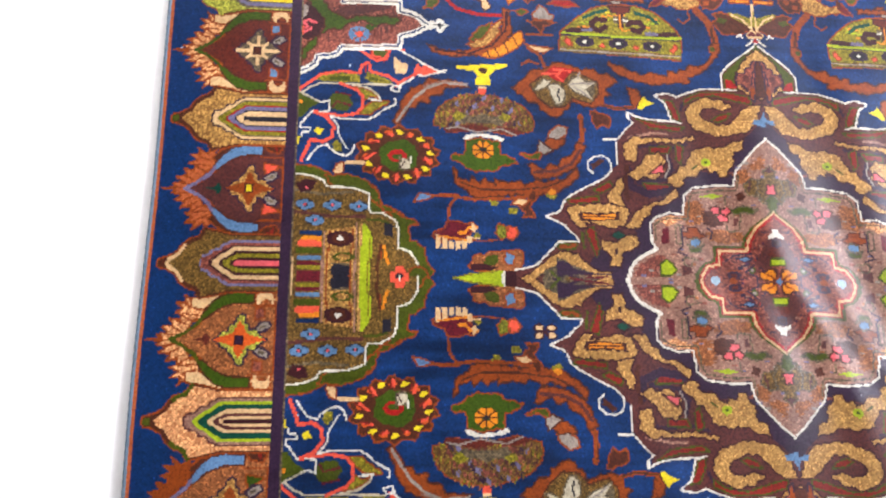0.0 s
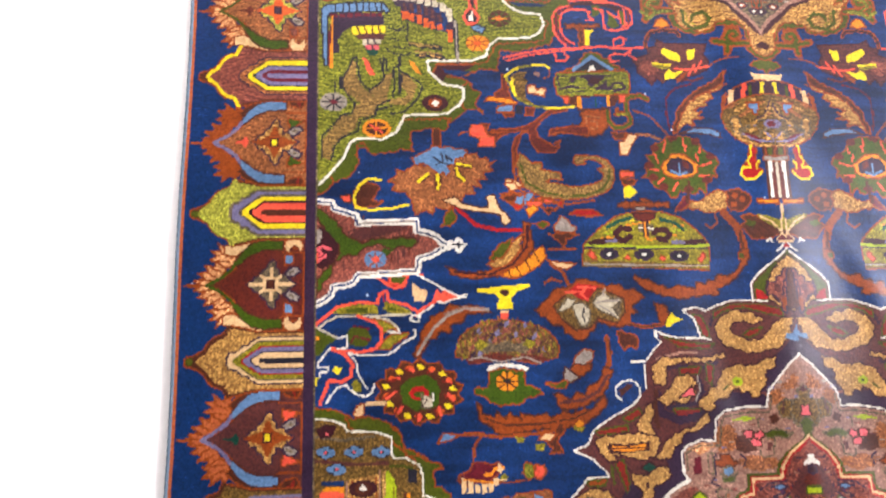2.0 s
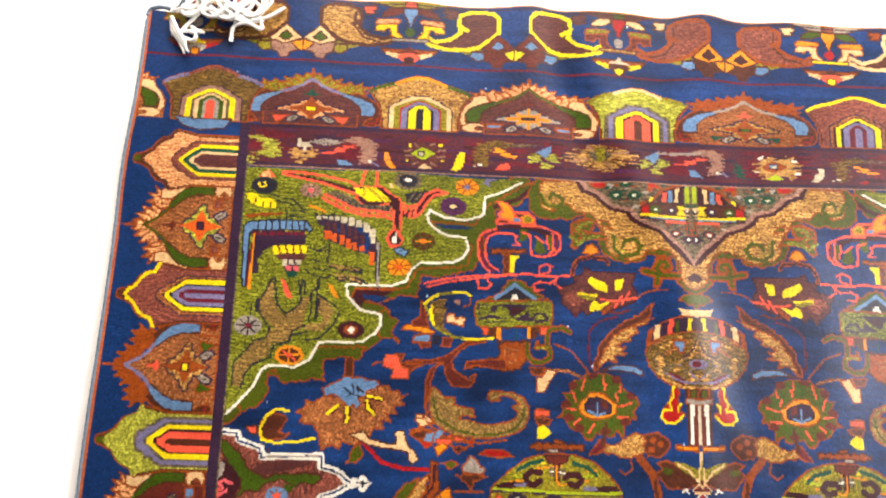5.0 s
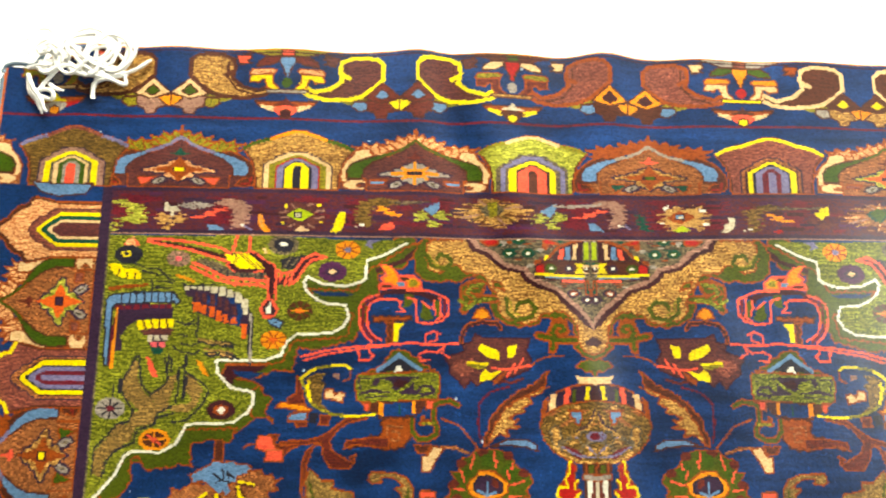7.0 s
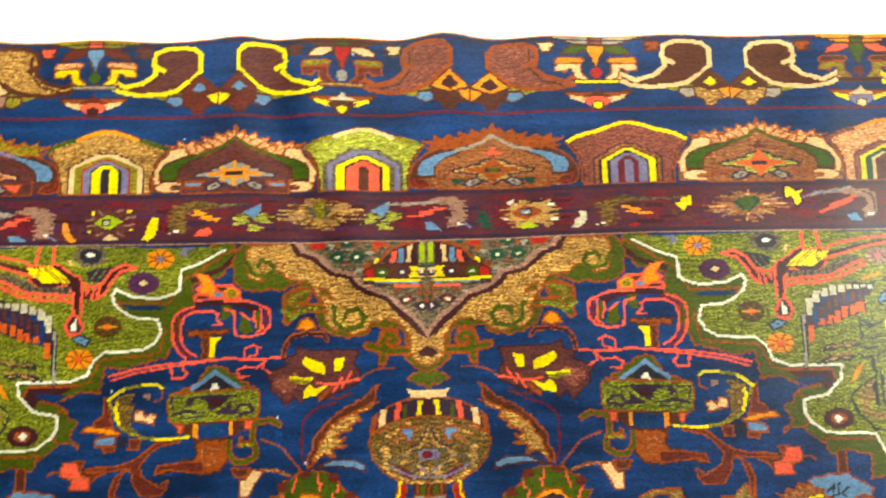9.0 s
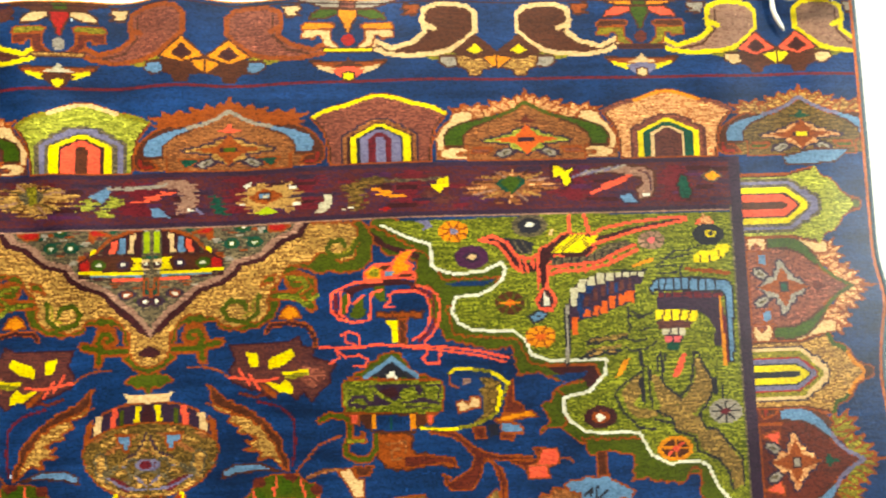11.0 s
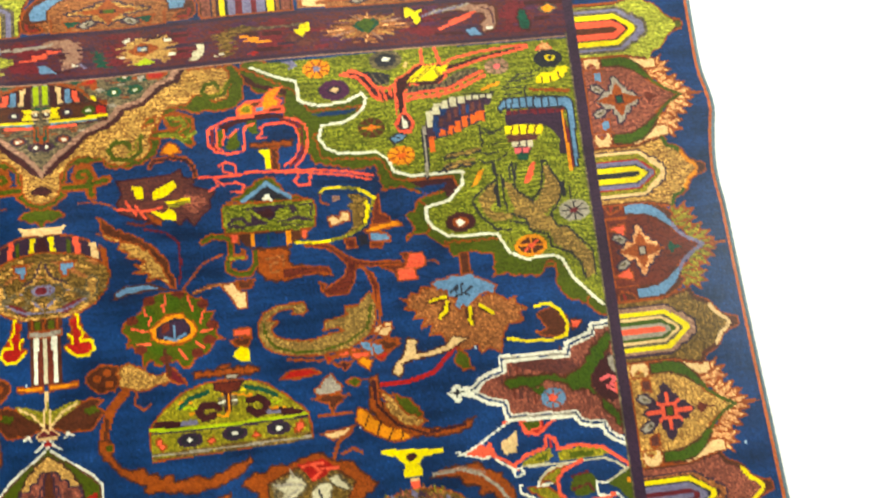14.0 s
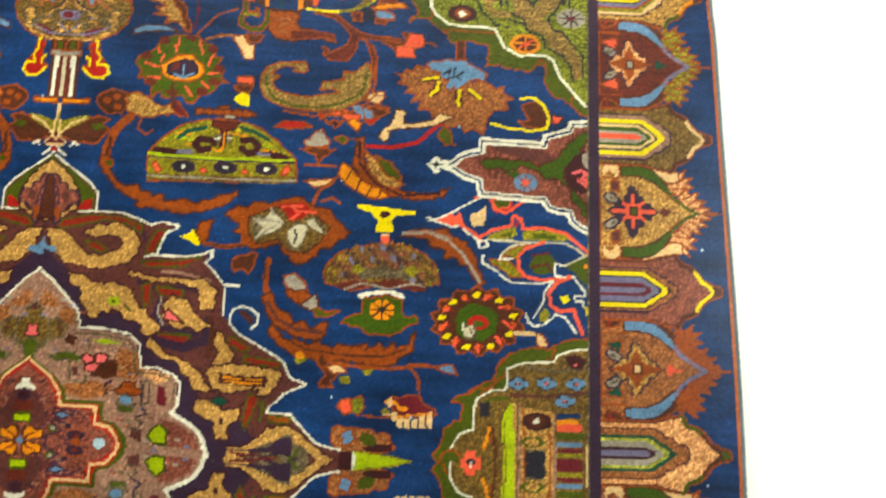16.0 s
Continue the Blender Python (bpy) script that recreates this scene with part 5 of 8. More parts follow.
def draw_urn(p):
    p.fill("olb", [(272, 180), (276, 191), (287, 202), (309, 209), (332, 214), (354, 211), (372, 204), (383, 194), (388, 178), (387, 173), (376, 173), (367, 166), (345, 169), (322, 169), (300, 164), (283, 169), (275, 171)], "rus")
    for k in range(260):
        a, b = 274 + 114 * ((k * 0.618034) % 1), 166 + 47 * ((k * 0.7548777) % 1)
        r = ((a - 331) / 57) ** 2 + ((b - 178) / 36) ** 2
        if r < 0.92 and b > 163 + 0.1 * abs(a - 331):
            p.line(("ros", "plu", "lav", "ros", "pur")[k % 5] if 0.1 < r < 0.55 or b > 196 and r < 0.8 else ("olv", "olb", "cop", "plu")[k % 4], 1.9, [(a, b), (a + 1, b + 4)])
    p.fill("slt", [(305, 183), (310, 189), (321, 186), (332, 191), (344, 185), (351, 190), (358, 185), (367, 182), (356, 177), (339, 179), (322, 179), (311, 175)])
    p.fill("olv", [(351, 187), (361, 192), (368, 185), (361, 179)])
    p.fill("olv", [(298, 187), (308, 192), (314, 185), (305, 181)])
    p.fill("viw", [(283, 169), (300, 174), (322, 173), (344, 177), (367, 172), (377, 172), (374, 165), (356, 167), (322, 169), (294, 164)])
    p.line("gry", 1.9, [(294, 165), (311, 172), (339, 167), (361, 173), (374, 170)])
    p.fill("whi", [(307, 160), (317, 164), (339, 166), (352, 163), (355, 158), (350, 157), (339, 162), (323, 161), (312, 156)])
    p.fill("mos", [(312, 156), (339, 160), (352, 157), (354, 140), (369, 138), (367, 133), (355, 129), (341, 120), (322, 121), (313, 127), (293, 132), (297, 137), (312, 141)], "rus")
    for k in range(8):
        a = k * math.tau / 8
        p.disc("amb", 332 + 8.6 * math.cos(a + 0.39), 146 + 6.8 * math.sin(a + 0.39), 4.4, 3.8)
    for a, b in ((0, 13), (9, 9), (13, 0), (9, -9)):
        p.line("brn", 1.2, [(332 - a, 146 - 0.8 * b), (332 + a, 146 + 0.8 * b)])
    p.disc("blk", 332, 146, 2.4, 2.0)
    p.fill("yel", [(301, 253), (336, 250), (363, 247), (362, 244), (342, 242), (336, 234), (326, 234), (317, 244), (303, 249)])
    p.fill("yel", [(324, 235), (337, 235), (341, 230), (340, 225), (323, 225), (323, 231)])
    p.disc("mar", 331, 243, 5.2, 3.5)
    p.fill("crm", [(327, 224), (337, 224), (336, 214), (329, 213)])
    p.fill("cor", [(328, 220), (336, 221), (336, 214), (329, 213)])


def draw_side_leaf(p):
    p.fill("rus", [(347, 221), (362, 229), (382, 229), (394, 231), (400, 223), (414, 218), (422, 205), (426, 194), (435, 177), (428, 172), (421, 183), (416, 193), (408, 194), (405, 201), (391, 201), (394, 208), (381, 210), (376, 219)], "brn")
    p.line("gry", 3, [(350, 224), (377, 226), (395, 219), (410, 206), (421, 190), (429, 177)])
    p.line("mau", 1.5, [(355, 226), (379, 228), (399, 220)])


def draw_side_rosette(p):
    p.fill("brn", [(468, 139), (474, 131), (464, 126), (465, 117), (453, 115), (448, 107), (437, 109), (428, 103), (419, 108), (408, 106), (403, 114), (391, 114), (391, 123), (381, 128), (387, 136), (381, 144), (390, 149), (390, 158), (401, 160), (406, 168), (418, 167), (427, 173), (436, 167), (447, 170), (452, 161), (464, 161), (464, 152), (474, 147)], "rus")
    p.disc("flm", 462, 135, 4.2, 2.8)
    p.fill("yel", [(455, 124), (459, 129), (465, 128), (462, 123)])
    p.line("cor", 3, [(454, 138), (463, 132)])
    p.line("brk", 1.9, [(458, 137), (467, 132)])
    p.disc("flm", 451, 119, 4.2, 2.8)
    p.fill("yel", [(436, 111), (440, 116), (446, 115), (443, 110)])
    p.line("cor", 3, [(444, 126), (451, 116)])
    p.line("brk", 1.9, [(448, 125), (455, 115)])
    p.disc("flm", 429, 112, 4.2, 2.8)
    p.fill("yel", [(412, 110), (416, 115), (422, 114), (419, 109)])
    p.line("cor", 3, [(427, 119), (429, 108)])
    p.line("brk", 1.9, [(431, 118), (432, 107)])
    p.disc("flm", 406, 117, 4.2, 2.8)
    p.fill("yel", [(392, 120), (396, 125), (402, 124), (399, 119)])
    p.line("cor", 3, [(408, 123), (405, 113)])
    p.line("brk", 1.9, [(412, 122), (409, 112)])
    p.disc("flm", 393, 131, 4.2, 2.8)
    p.fill("yel", [(387, 138), (391, 143), (397, 142), (394, 137)])
    p.line("cor", 3, [(397, 135), (391, 128)])
    p.line("brk", 1.9, [(401, 134), (395, 128)])
    p.disc("flm", 396, 149, 4.2, 2.8)
    p.fill("yel", [(398, 154), (402, 159), (408, 158), (405, 153)])
    p.line("cor", 3, [(399, 149), (394, 147)])
    p.line("brk", 1.9, [(403, 148), (398, 147)])
    p.disc("flm", 414, 161, 4.2, 2.8)
    p.fill("yel", [(421, 162), (425, 167), (431, 166), (428, 161)])
    p.line("cor", 3, [(414, 159), (413, 160)])
    p.line("brk", 1.9, [(418, 158), (417, 160)])
    p.disc("flm", 438, 163, 4.2, 2.8)
    p.fill("yel", [(444, 157), (448, 162), (454, 161), (451, 156)])
    p.line("cor", 3, [(434, 160), (438, 162)])
    p.line("brk", 1.9, [(438, 159), (442, 162)])
    p.disc("flm", 457, 152, 4.2, 2.8)
    p.fill("yel", [(458, 142), (462, 147), (468, 146), (465, 141)])
    p.line("cor", 3, [(449, 152), (458, 151)])
    p.line("brk", 1.9, [(453, 151), (462, 150)])
    p.fill("mos", [(405, 135), (408, 150), (424, 156), (440, 153), (449, 142), (448, 126), (437, 119), (422, 117), (409, 121)], "brn")
    p.disc("red", 428, 136, 10.5, 7.6)
    p.disc("mos", 428, 135, 5.2, 3.5)
    p.fill("slt", [(414, 135), (421, 131), (426, 136), (426, 120), (416, 119)])
    p.fill("ivo", [(414, 130), (423, 134), (425, 122), (415, 121)])
    p.line("whi", 1.8, [(413, 136), (413, 128)])
    p.line("mar", 1.2, [(420, 130), (424, 123)])
    p.line("crm", 3.7, [(465, 127), (478, 127), (490, 126)])
    p.fill("crm", [(487, 127), (494, 125), (498, 115), (490, 112), (486, 120)], "rus")


def draw_scarf(p):
    p.line("red", 3.3, [(439, 262), (445, 250), (460, 254), (459, 261)])
    p.fill("mso", [(439, 262), (451, 264), (459, 263), (457, 255), (445, 253)], "cor")
    p.line("cor", 3, [(422, 263), (430, 266), (439, 265), (442, 253), (454, 249), (462, 255), (474, 263)])
    p.line("whi", 2.6, [(382, 239), (393, 242), (407, 253), (422, 261), (432, 266)])
    p.fill("cor", [(385, 236), (408, 247), (412, 234)])
    p.fill("crm", [(425, 249), (433, 256), (433, 241), (431, 235), (422, 234), (421, 243)])
    p.fill("cor", [(382, 239), (399, 247), (407, 235), (394, 233)])
    p.fill("crm", [(417, 247), (427, 248), (425, 234), (419, 236)])
    p.line("whi", 2.4, [(374, 242), (382, 238), (399, 233), (408, 234), (417, 226), (429, 219)])
    p.line("whi", 2.4, [(376, 238), (385, 241), (399, 248)])
    p.line("cor", 2.8, [(406, 247), (409, 234), (420, 229), (431, 219)])
    p.fill("olv", [(433, 223), (446, 230), (464, 235), (466, 227), (452, 220)])
    p.fill("mso", [(446, 225), (460, 230), (462, 224)])
    p.fill("olv", [(472, 231), (492, 233), (515, 229), (522, 223), (492, 221), (472, 222)])
    p.fill("mso", [(483, 229), (506, 228), (506, 224), (483, 224)])
    p.line("cor", 3.4, [(428, 223), (440, 231), (460, 236), (462, 247), (470, 243), (472, 233), (492, 235), (515, 230), (530, 219), (542, 207)])
    p.line("red", 2.0, [(465, 243), (466, 235)])
    p.line("whi", 2.8, [(426, 219), (435, 220), (436, 214), (428, 212), (426, 219)])
    p.line("ivo", 2.2, [(435, 221), (463, 220), (492, 220), (515, 220), (527, 214), (537, 206)])
    p.fill("olv", [(451, 203), (457, 211), (478, 218), (472, 210), (465, 201), (460, 205)], "rus")
    p.fill("olv", [(438, 200), (458, 199), (466, 192), (472, 183), (461, 183), (449, 191)], "rus")
    p.fill("mso", [(478, 196), (486, 208), (501, 208), (507, 197), (501, 188), (484, 187)])
    p.line("vio", 2.2, [(482, 206), (498, 209)])
    p.line("vio", 2.0, [(481, 194), (497, 198), (501, 191)])
    p.line("ivo", 2.2, [(449, 203), (452, 209), (463, 216), (480, 219)])
    p.line("whi", 2.4, [(449, 205), (448, 201), (461, 202)])
    p.line("cor", 3.4, [(493, 220), (475, 213), (467, 204), (468, 192), (475, 184), (492, 181), (519, 185)])
    p.line("whi", 2.5, [(432, 204), (431, 197), (446, 189), (452, 183), (461, 178), (475, 178), (492, 178), (501, 180)])
    p.fill("mso", [(515, 196), (533, 204), (542, 210), (542, 179), (533, 179), (527, 188)])
    p.fill("amb", [(535, 199), (542, 200), (542, 194), (535, 194)])
    p.line("ivo", 2.0, [(516, 197), (537, 208)])
    p.line("whi", 2.4, [(506, 185), (504, 199), (515, 196)])
    p.line("whi", 2.5, [(507, 186), (515, 185), (523, 186), (530, 177), (535, 171), (535, 166), (524, 166), (526, 161), (533, 161), (533, 156)])
    p.fill("yel", [(510, 165), (518, 167), (521, 161), (514, 158)])
    p.line("cor", 3.8, [(521, 185), (507, 179), (499, 168), (501, 156), (510, 150), (524, 152), (526, 145), (531, 134), (533, 128)])
    p.line("whi", 2.5, [(503, 180), (495, 170), (493, 158), (488, 150), (484, 143)])
    p.fill("olv", [(490, 147), (495, 153), (501, 147), (497, 140), (490, 139)])
    p.line("whi", 2.5, [(476, 147), (478, 139), (484, 134), (493, 136), (502, 142), (505, 147), (515, 144), (521, 137), (526, 129)])
    p.fill("yel", [(535, 155), (542, 155), (542, 137), (538, 143)])


def draw_stepped_niche(p):
    p.fill("ros", [(392, 299), (403, 305), (426, 312), (429, 323), (494, 323), (496, 334), (521, 341), (522, 349), (542, 351), (543, 239), (533, 239), (521, 250), (520, 256), (500, 258), (497, 267), (427, 267), (428, 279), (415, 283)])
    for k in range(60):
        u, v = 420 + 118 * ((k * 0.618034) % 1), 270 + 66 * ((k * 0.7548777) % 1)
        if abs(v - 297) < 4 + 0.24 * (u - 395):
            p.line(("plu", "viw", "plu")[k % 3], 2.2, [(u, v), (u, v + 9)])
    p.fill("plu", [(437, 322), (490, 318), (506, 308), (489, 303), (456, 311), (437, 317)])
    p.fill("mos", [(426, 301), (435, 306), (449, 306), (469, 306), (488, 300), (500, 306), (510, 313), (520, 328), (534, 341), (542, 337), (537, 327), (526, 311), (513, 299), (515, 285), (519, 279), (509, 286), (498, 286), (487, 294), (468, 299), (456, 292), (446, 297), (434, 294)], "brn")
    p.fill("mos", [(453, 292), (466, 295), (468, 288), (461, 286)])
    p.fill("mar", [(524, 312), (535, 320), (542, 309), (540, 276), (532, 271), (520, 279), (514, 291), (516, 301)])
    p.fill("mos", [(519, 278), (531, 269), (538, 256), (539, 241), (532, 256), (522, 265)], "brn")
    p.fill("gry", [(533, 315), (539, 316), (540, 299), (534, 302)])
    p.line("pnk", 3.2, [(524, 294), (532, 297), (537, 294), (532, 288), (538, 287), (539, 279), (528, 287)])
    p.line("cor", 2.6, [(539, 297), (538, 280)])
    p.disc("sky", 474, 282, 12.5, 9.5)
    p.line("ros", 1.4, [(467, 288), (480, 275)])
    p.line("ros", 1.4, [(466, 277), (482, 287)])
    p.line("ros", 1.2, [(475, 290), (473, 274)])
    p.disc("cor", 474, 282, 4.2, 3.2)
    p.line("whi", 7.4, [(388, 299), (398, 298), (406, 307), (415, 311), (428, 314), (428, 325), (459, 324), (493, 323), (495, 332), (506, 335), (520, 340), (522, 347), (542, 349)])
    p.line("whi", 7.4, [(388, 297), (398, 294), (412, 286), (426, 282), (428, 268), (459, 266), (493, 264), (499, 256), (508, 253), (520, 252), (522, 243), (530, 237), (541, 232)])
    p.line("nav", 2.2, [(395, 298), (406, 306), (415, 310), (428, 313), (428, 325), (459, 324), (494, 322), (496, 331), (506, 335), (521, 339), (523, 347), (542, 348)])
    p.line("nav", 2.2, [(398, 295), (412, 287), (426, 283), (429, 269), (459, 267), (494, 265), (499, 257), (508, 254), (520, 253), (523, 244), (530, 237), (541, 233)])
    p.fill("whi", [(370, 298), (375, 300), (378, 305), (383, 306), (386, 301), (393, 301), (393, 295), (386, 294), (384, 289), (378, 289), (376, 294)])
    p.fill("blk", [(374, 298), (379, 299), (380, 303), (382, 300), (388, 298), (382, 296), (381, 292), (379, 296)])
    p.line("gry", 1.9, [(430, 325), (492, 323)])
    p.line("gry", 1.9, [(430, 268), (492, 265)])


def draw_side_niche(p):
    p.line("rus", 23, [(541, 113), (521, 111), (507, 105), (501, 100), (476, 99), (459, 92), (457, 71), (443, 69), (429, 62), (425, 49), (426, 32), (411, 24), (405, 16), (404, -1)])
    p.line("mso", 19, [(541, 113), (521, 111), (507, 105), (501, 100), (476, 99), (459, 92), (457, 71), (443, 69), (429, 62), (425, 49), (426, 32), (411, 24), (405, 16), (404, -1)])
    p.fill("mso", [(395, -1), (386, 7), (394, 16), (397, 32), (413, 40), (414, 56), (404, 58), (415, 65), (426, 70), (443, 72), (448, 93), (462, 107), (487, 113), (507, 112), (498, 100), (462, 90), (432, 65), (427, 30), (405, 16)], "rus")
    p.fill("olb", [(543, 113), (521, 111), (507, 105), (501, 100), (476, 99), (459, 92), (457, 70), (443, 68), (429, 61), (426, 49), (427, 32), (411, 24), (406, 16), (404, -1), (555, -1)])
    p.line("whi", 2.2, [(541, 113), (521, 111), (507, 105), (505, 99), (476, 98), (459, 92), (457, 71), (443, 70), (429, 62), (425, 49), (426, 32), (413, 28), (405, 16), (404, -1)])


def draw_niche_fountain(p):
    p.fill("olb", [(432, 30), (448, 59), (541, 61), (541, -1), (433, -1)])
    p.line("slt", 3, [(476, 93), (510, 90), (538, 95)])
    p.line("plu", 3.7, [(462, 66), (493, 65), (538, 70)])
    p.line("mso", 3, [(437, 59), (448, 63), (460, 62)])
    p.fill("cha", [(454, 41), (456, 49), (462, 58), (467, 58), (468, -1), (455, -1)])
    p.line("olv", 1.5, [(456, 41), (458, -1)])
    p.line("gld", 2.2, [(466, 57), (467, -1)])
    p.line("amb", 3, [(441, 34), (439, 22), (436, 15)])
    p.line("rus", 1.5, [(443, 35), (443, 19)])
    p.line("brn", 3, [(444, 35), (448, 11), (447, -1)])
    p.fill("blk", [(431, 57), (441, 59), (442, 46), (432, 44)])
    p.fill("tan", [(472, 55), (503, 50), (506, -1), (473, -1)])
    p.line("rus", 1.5, [(474, 52), (477, -1)])
    p.line("rus", 1.5, [(500, 48), (501, -1)])
    p.disc("mar", 488, 41, 15.1, 8.7)
    p.disc("brn", 488, 41, 9.3, 5.8)
    p.fill("whi", [(483, 41), (488, 45), (492, 41), (488, 38)])
    p.fill("mso", [(471, 22), (478, 26), (491, 26), (497, 21), (491, 17), (478, 16)])
    p.disc("tan", 484, 21, 7.0, 3.5)
    p.fill("blk", [(478, 12), (495, 13), (498, 6), (495, -1), (478, -1), (476, 6)])
    p.line("slt", 2.2, [(477, 13), (496, 14)])
    p.line("mau", 2.2, [(470, 58), (472, -1)])
    p.line("mau", 2.2, [(505, 48), (506, -1)])
    p.fill("nav", [(507, 49), (531, 49), (531, 45), (507, 44)])
    p.fill("cor", [(508, 38), (530, 40), (533, 36), (531, 32), (508, 32)])
    p.fill("amb", [(508, 44), (526, 44), (531, 40), (508, 38)])
    p.fill("mso", [(507, 30), (535, 31), (535, 24), (507, 24)])
    p.fill("sky", [(507, 22), (532, 22), (532, 18), (507, 17)])
    p.fill("vio", [(507, 15), (532, 16), (532, 12), (507, 12)])
    p.fill("olv", [(507, 11), (532, 11), (532, 7), (507, 7)])
    p.fill("vio", [(507, 6), (532, 6), (532, -1), (507, -1)])
    p.fill("crm", [(536, 16), (539, 25), (542, 19), (542, -1), (536, -1)])
    p.disc("blk", 469, 77, 9.9, 6.4)
    p.disc("sky", 469, 77, 5.2, 6.4)
    p.disc("sky", 464, 77, 4.7, 3.5)
    p.disc("sky", 475, 77, 4.7, 3.5)
    p.disc("blk", 469, 77, 2.9, 2.0)
    p.disc("pnk", 469, 77, 1.5, 1.2)
    p.disc("blk", 497, 78, 9.9, 6.4)
    p.disc("sky", 497, 78, 5.2, 6.4)
    p.disc("sky", 492, 78, 4.7, 3.5)
    p.disc("sky", 503, 78, 4.7, 3.5)
    p.disc("blk", 497, 78, 2.9, 2.0)
    p.disc("pnk", 497, 78, 1.5, 1.2)
    p.disc("blk", 527, 78, 9.9, 6.4)
    p.disc("sky", 527, 78, 5.2, 6.4)
    p.disc("sky", 521, 78, 4.7, 3.5)
    p.disc("sky", 532, 79, 4.7, 3.5)
    p.disc("blk", 527, 78, 2.9, 2.0)
    p.disc("pnk", 527, 78, 1.5, 1.2)
    p.disc("blk", 515, 61, 9.9, 6.4)
    p.disc("sky", 515, 61, 5.2, 6.4)
    p.disc("sky", 510, 60, 4.7, 3.5)
    p.disc("sky", 521, 61, 4.7, 3.5)
    p.disc("blk", 515, 61, 2.9, 2.0)
    p.disc("pnk", 515, 61, 1.5, 1.2)
    p.fill("mar", [(515, 105), (527, 107), (538, 101), (532, 92), (520, 94)])
    p.disc("pnk", 526, 97, 1.5, 1.2)
    p.fill("cor", [(414, 5), (418, 5), (419, 12), (428, 12), (429, 6), (434, 5), (434, -1), (429, -1), (429, -1), (419, -1), (418, -1), (414, -1)])
    p.disc("blk", 424, -1, 4.1, 3.5)
    p.fill("whi", [(422, -1), (425, 7), (425, -1), (423, -1)])


def draw_medallion_field(p):
    p.fill("plu", [(-1, 290), (18, 274), (38, 259), (45, 250), (46, 229), (71, 230), (89, 224), (103, 219), (113, 223), (127, 220), (117, 211), (112, 198), (111, 189), (136, 189), (161, 198), (156, 185), (169, 172), (177, 160), (177, 133), (185, 127), (193, 117), (213, 107), (233, 96), (241, 86), (248, 76), (262, 71), (241, 61), (228, 49), (226, 43), (249, 42), (256, 34), (265, 25), (274, 16), (287, 12), (296, 9), (297, -1), (-1, -1), (-1, 292)])
    p.line("pur", 22, [(-1, 177), (21, 158), (38, 142), (48, 119), (91, 115), (107, 104), (110, 84), (136, 79), (149, 67), (148, 46), (146, 39), (164, 29), (176, 17), (180, -1)])
    p.fill("pur", [(161, -1), (192, 7), (218, 13), (204, 35), (172, 33), (145, 43), (151, -1)])
    p.line("pur", 3.7, [(98, 203), (89, 219), (72, 224), (30, 221), (19, 213)])
    p.fill("brk", [(92, 218), (72, 226), (37, 225), (15, 219), (13, 210), (31, 214), (57, 222), (81, 218), (92, 210)], "mso")
    p.fill("brk", [(118, 215), (107, 213), (101, 199), (99, 189), (107, 190), (111, 201)], "mso")
    p.fill("brk", [(153, 191), (129, 184), (94, 181), (102, 176), (137, 179)], "mso")
    p.line("pur", 4.4, [(165, 154), (145, 157), (104, 156), (94, 161)])
    p.fill("brk", [(138, 156), (112, 157), (117, 148), (137, 149)], "mso")
    p.fill("brk", [(107, 161), (98, 157), (102, 136), (108, 143)], "mso")
    p.line("pur", 5.2, [(117, 144), (113, 129), (123, 117), (154, 113)])
    p.fill("brk", [(149, 112), (117, 111), (120, 104), (145, 104)], "mso")
    p.fill("brk", [(238, 91), (201, 96), (200, 89), (234, 86)], "mso")
    p.fill("brk", [(207, 103), (187, 114), (183, 107), (199, 99)], "mso")
    p.fill("brk", [(218, 57), (208, 60), (203, 35), (206, 25), (212, 41)], "mso")
    p.fill("rus", [(252, 40), (228, 41), (229, 35), (248, 34)], "mso")
    p.line("pur", 9, [(165, 128), (162, 108), (142, 99), (115, 104)])
    p.line("brn", 5.2, [(166, 131), (169, 108), (167, 94)])
    p.line("mso", 3, [(222, 54), (220, 35)])
    p.line("mau", 3, [(163, 167), (137, 172), (117, 172)])
    p.fill("gld", [(26, 204), (16, 209), (-1, 212), (7, 198), (7, 188), (16, 181), (24, 174), (42, 171), (62, 172), (80, 177), (90, 187), (92, 202), (85, 212), (75, 217), (65, 220), (57, 216), (48, 216), (38, 211), (37, 205), (49, 202), (59, 206), (71, 204), (75, 198), (70, 191), (58, 186), (40, 187), (30, 196)], "mar")
    p.fill("brk", [(62, 191), (52, 197), (39, 199), (44, 192), (55, 188)], "mso")
    p.fill("gld", [(169, 160), (155, 169), (137, 167), (110, 167), (85, 173), (82, 167), (108, 160), (138, 161), (151, 158), (153, 138), (169, 137)], "mar")
    p.fill("gld", [(169, 124), (158, 128), (148, 139), (144, 146), (128, 151), (121, 143), (121, 125), (134, 117), (143, 119), (154, 115), (163, 120)], "mar")
    p.fill("pnk", [(141, 123), (125, 137), (122, 126)], "brn")
    p.line("gry", 1.9, [(118, 147), (116, 131), (122, 120)])
    p.fill("gld", [(90, 153), (72, 159), (50, 157), (43, 163), (26, 168), (28, 155), (38, 151), (39, 141), (45, 131), (48, 122), (57, 121), (61, 129), (69, 126), (71, 132), (79, 129), (83, 122), (98, 120), (100, 111), (111, 108), (121, 113), (118, 121), (107, 127), (105, 134), (97, 135), (92, 144)], "mar")
    p.fill("cha", [(78, 141), (73, 145), (66, 142), (68, 135), (76, 134)])
    p.disc("mso", 72, 139, 1.8, 1.4)
    p.line("mso", 1.5, [(82, 136), (89, 131)])
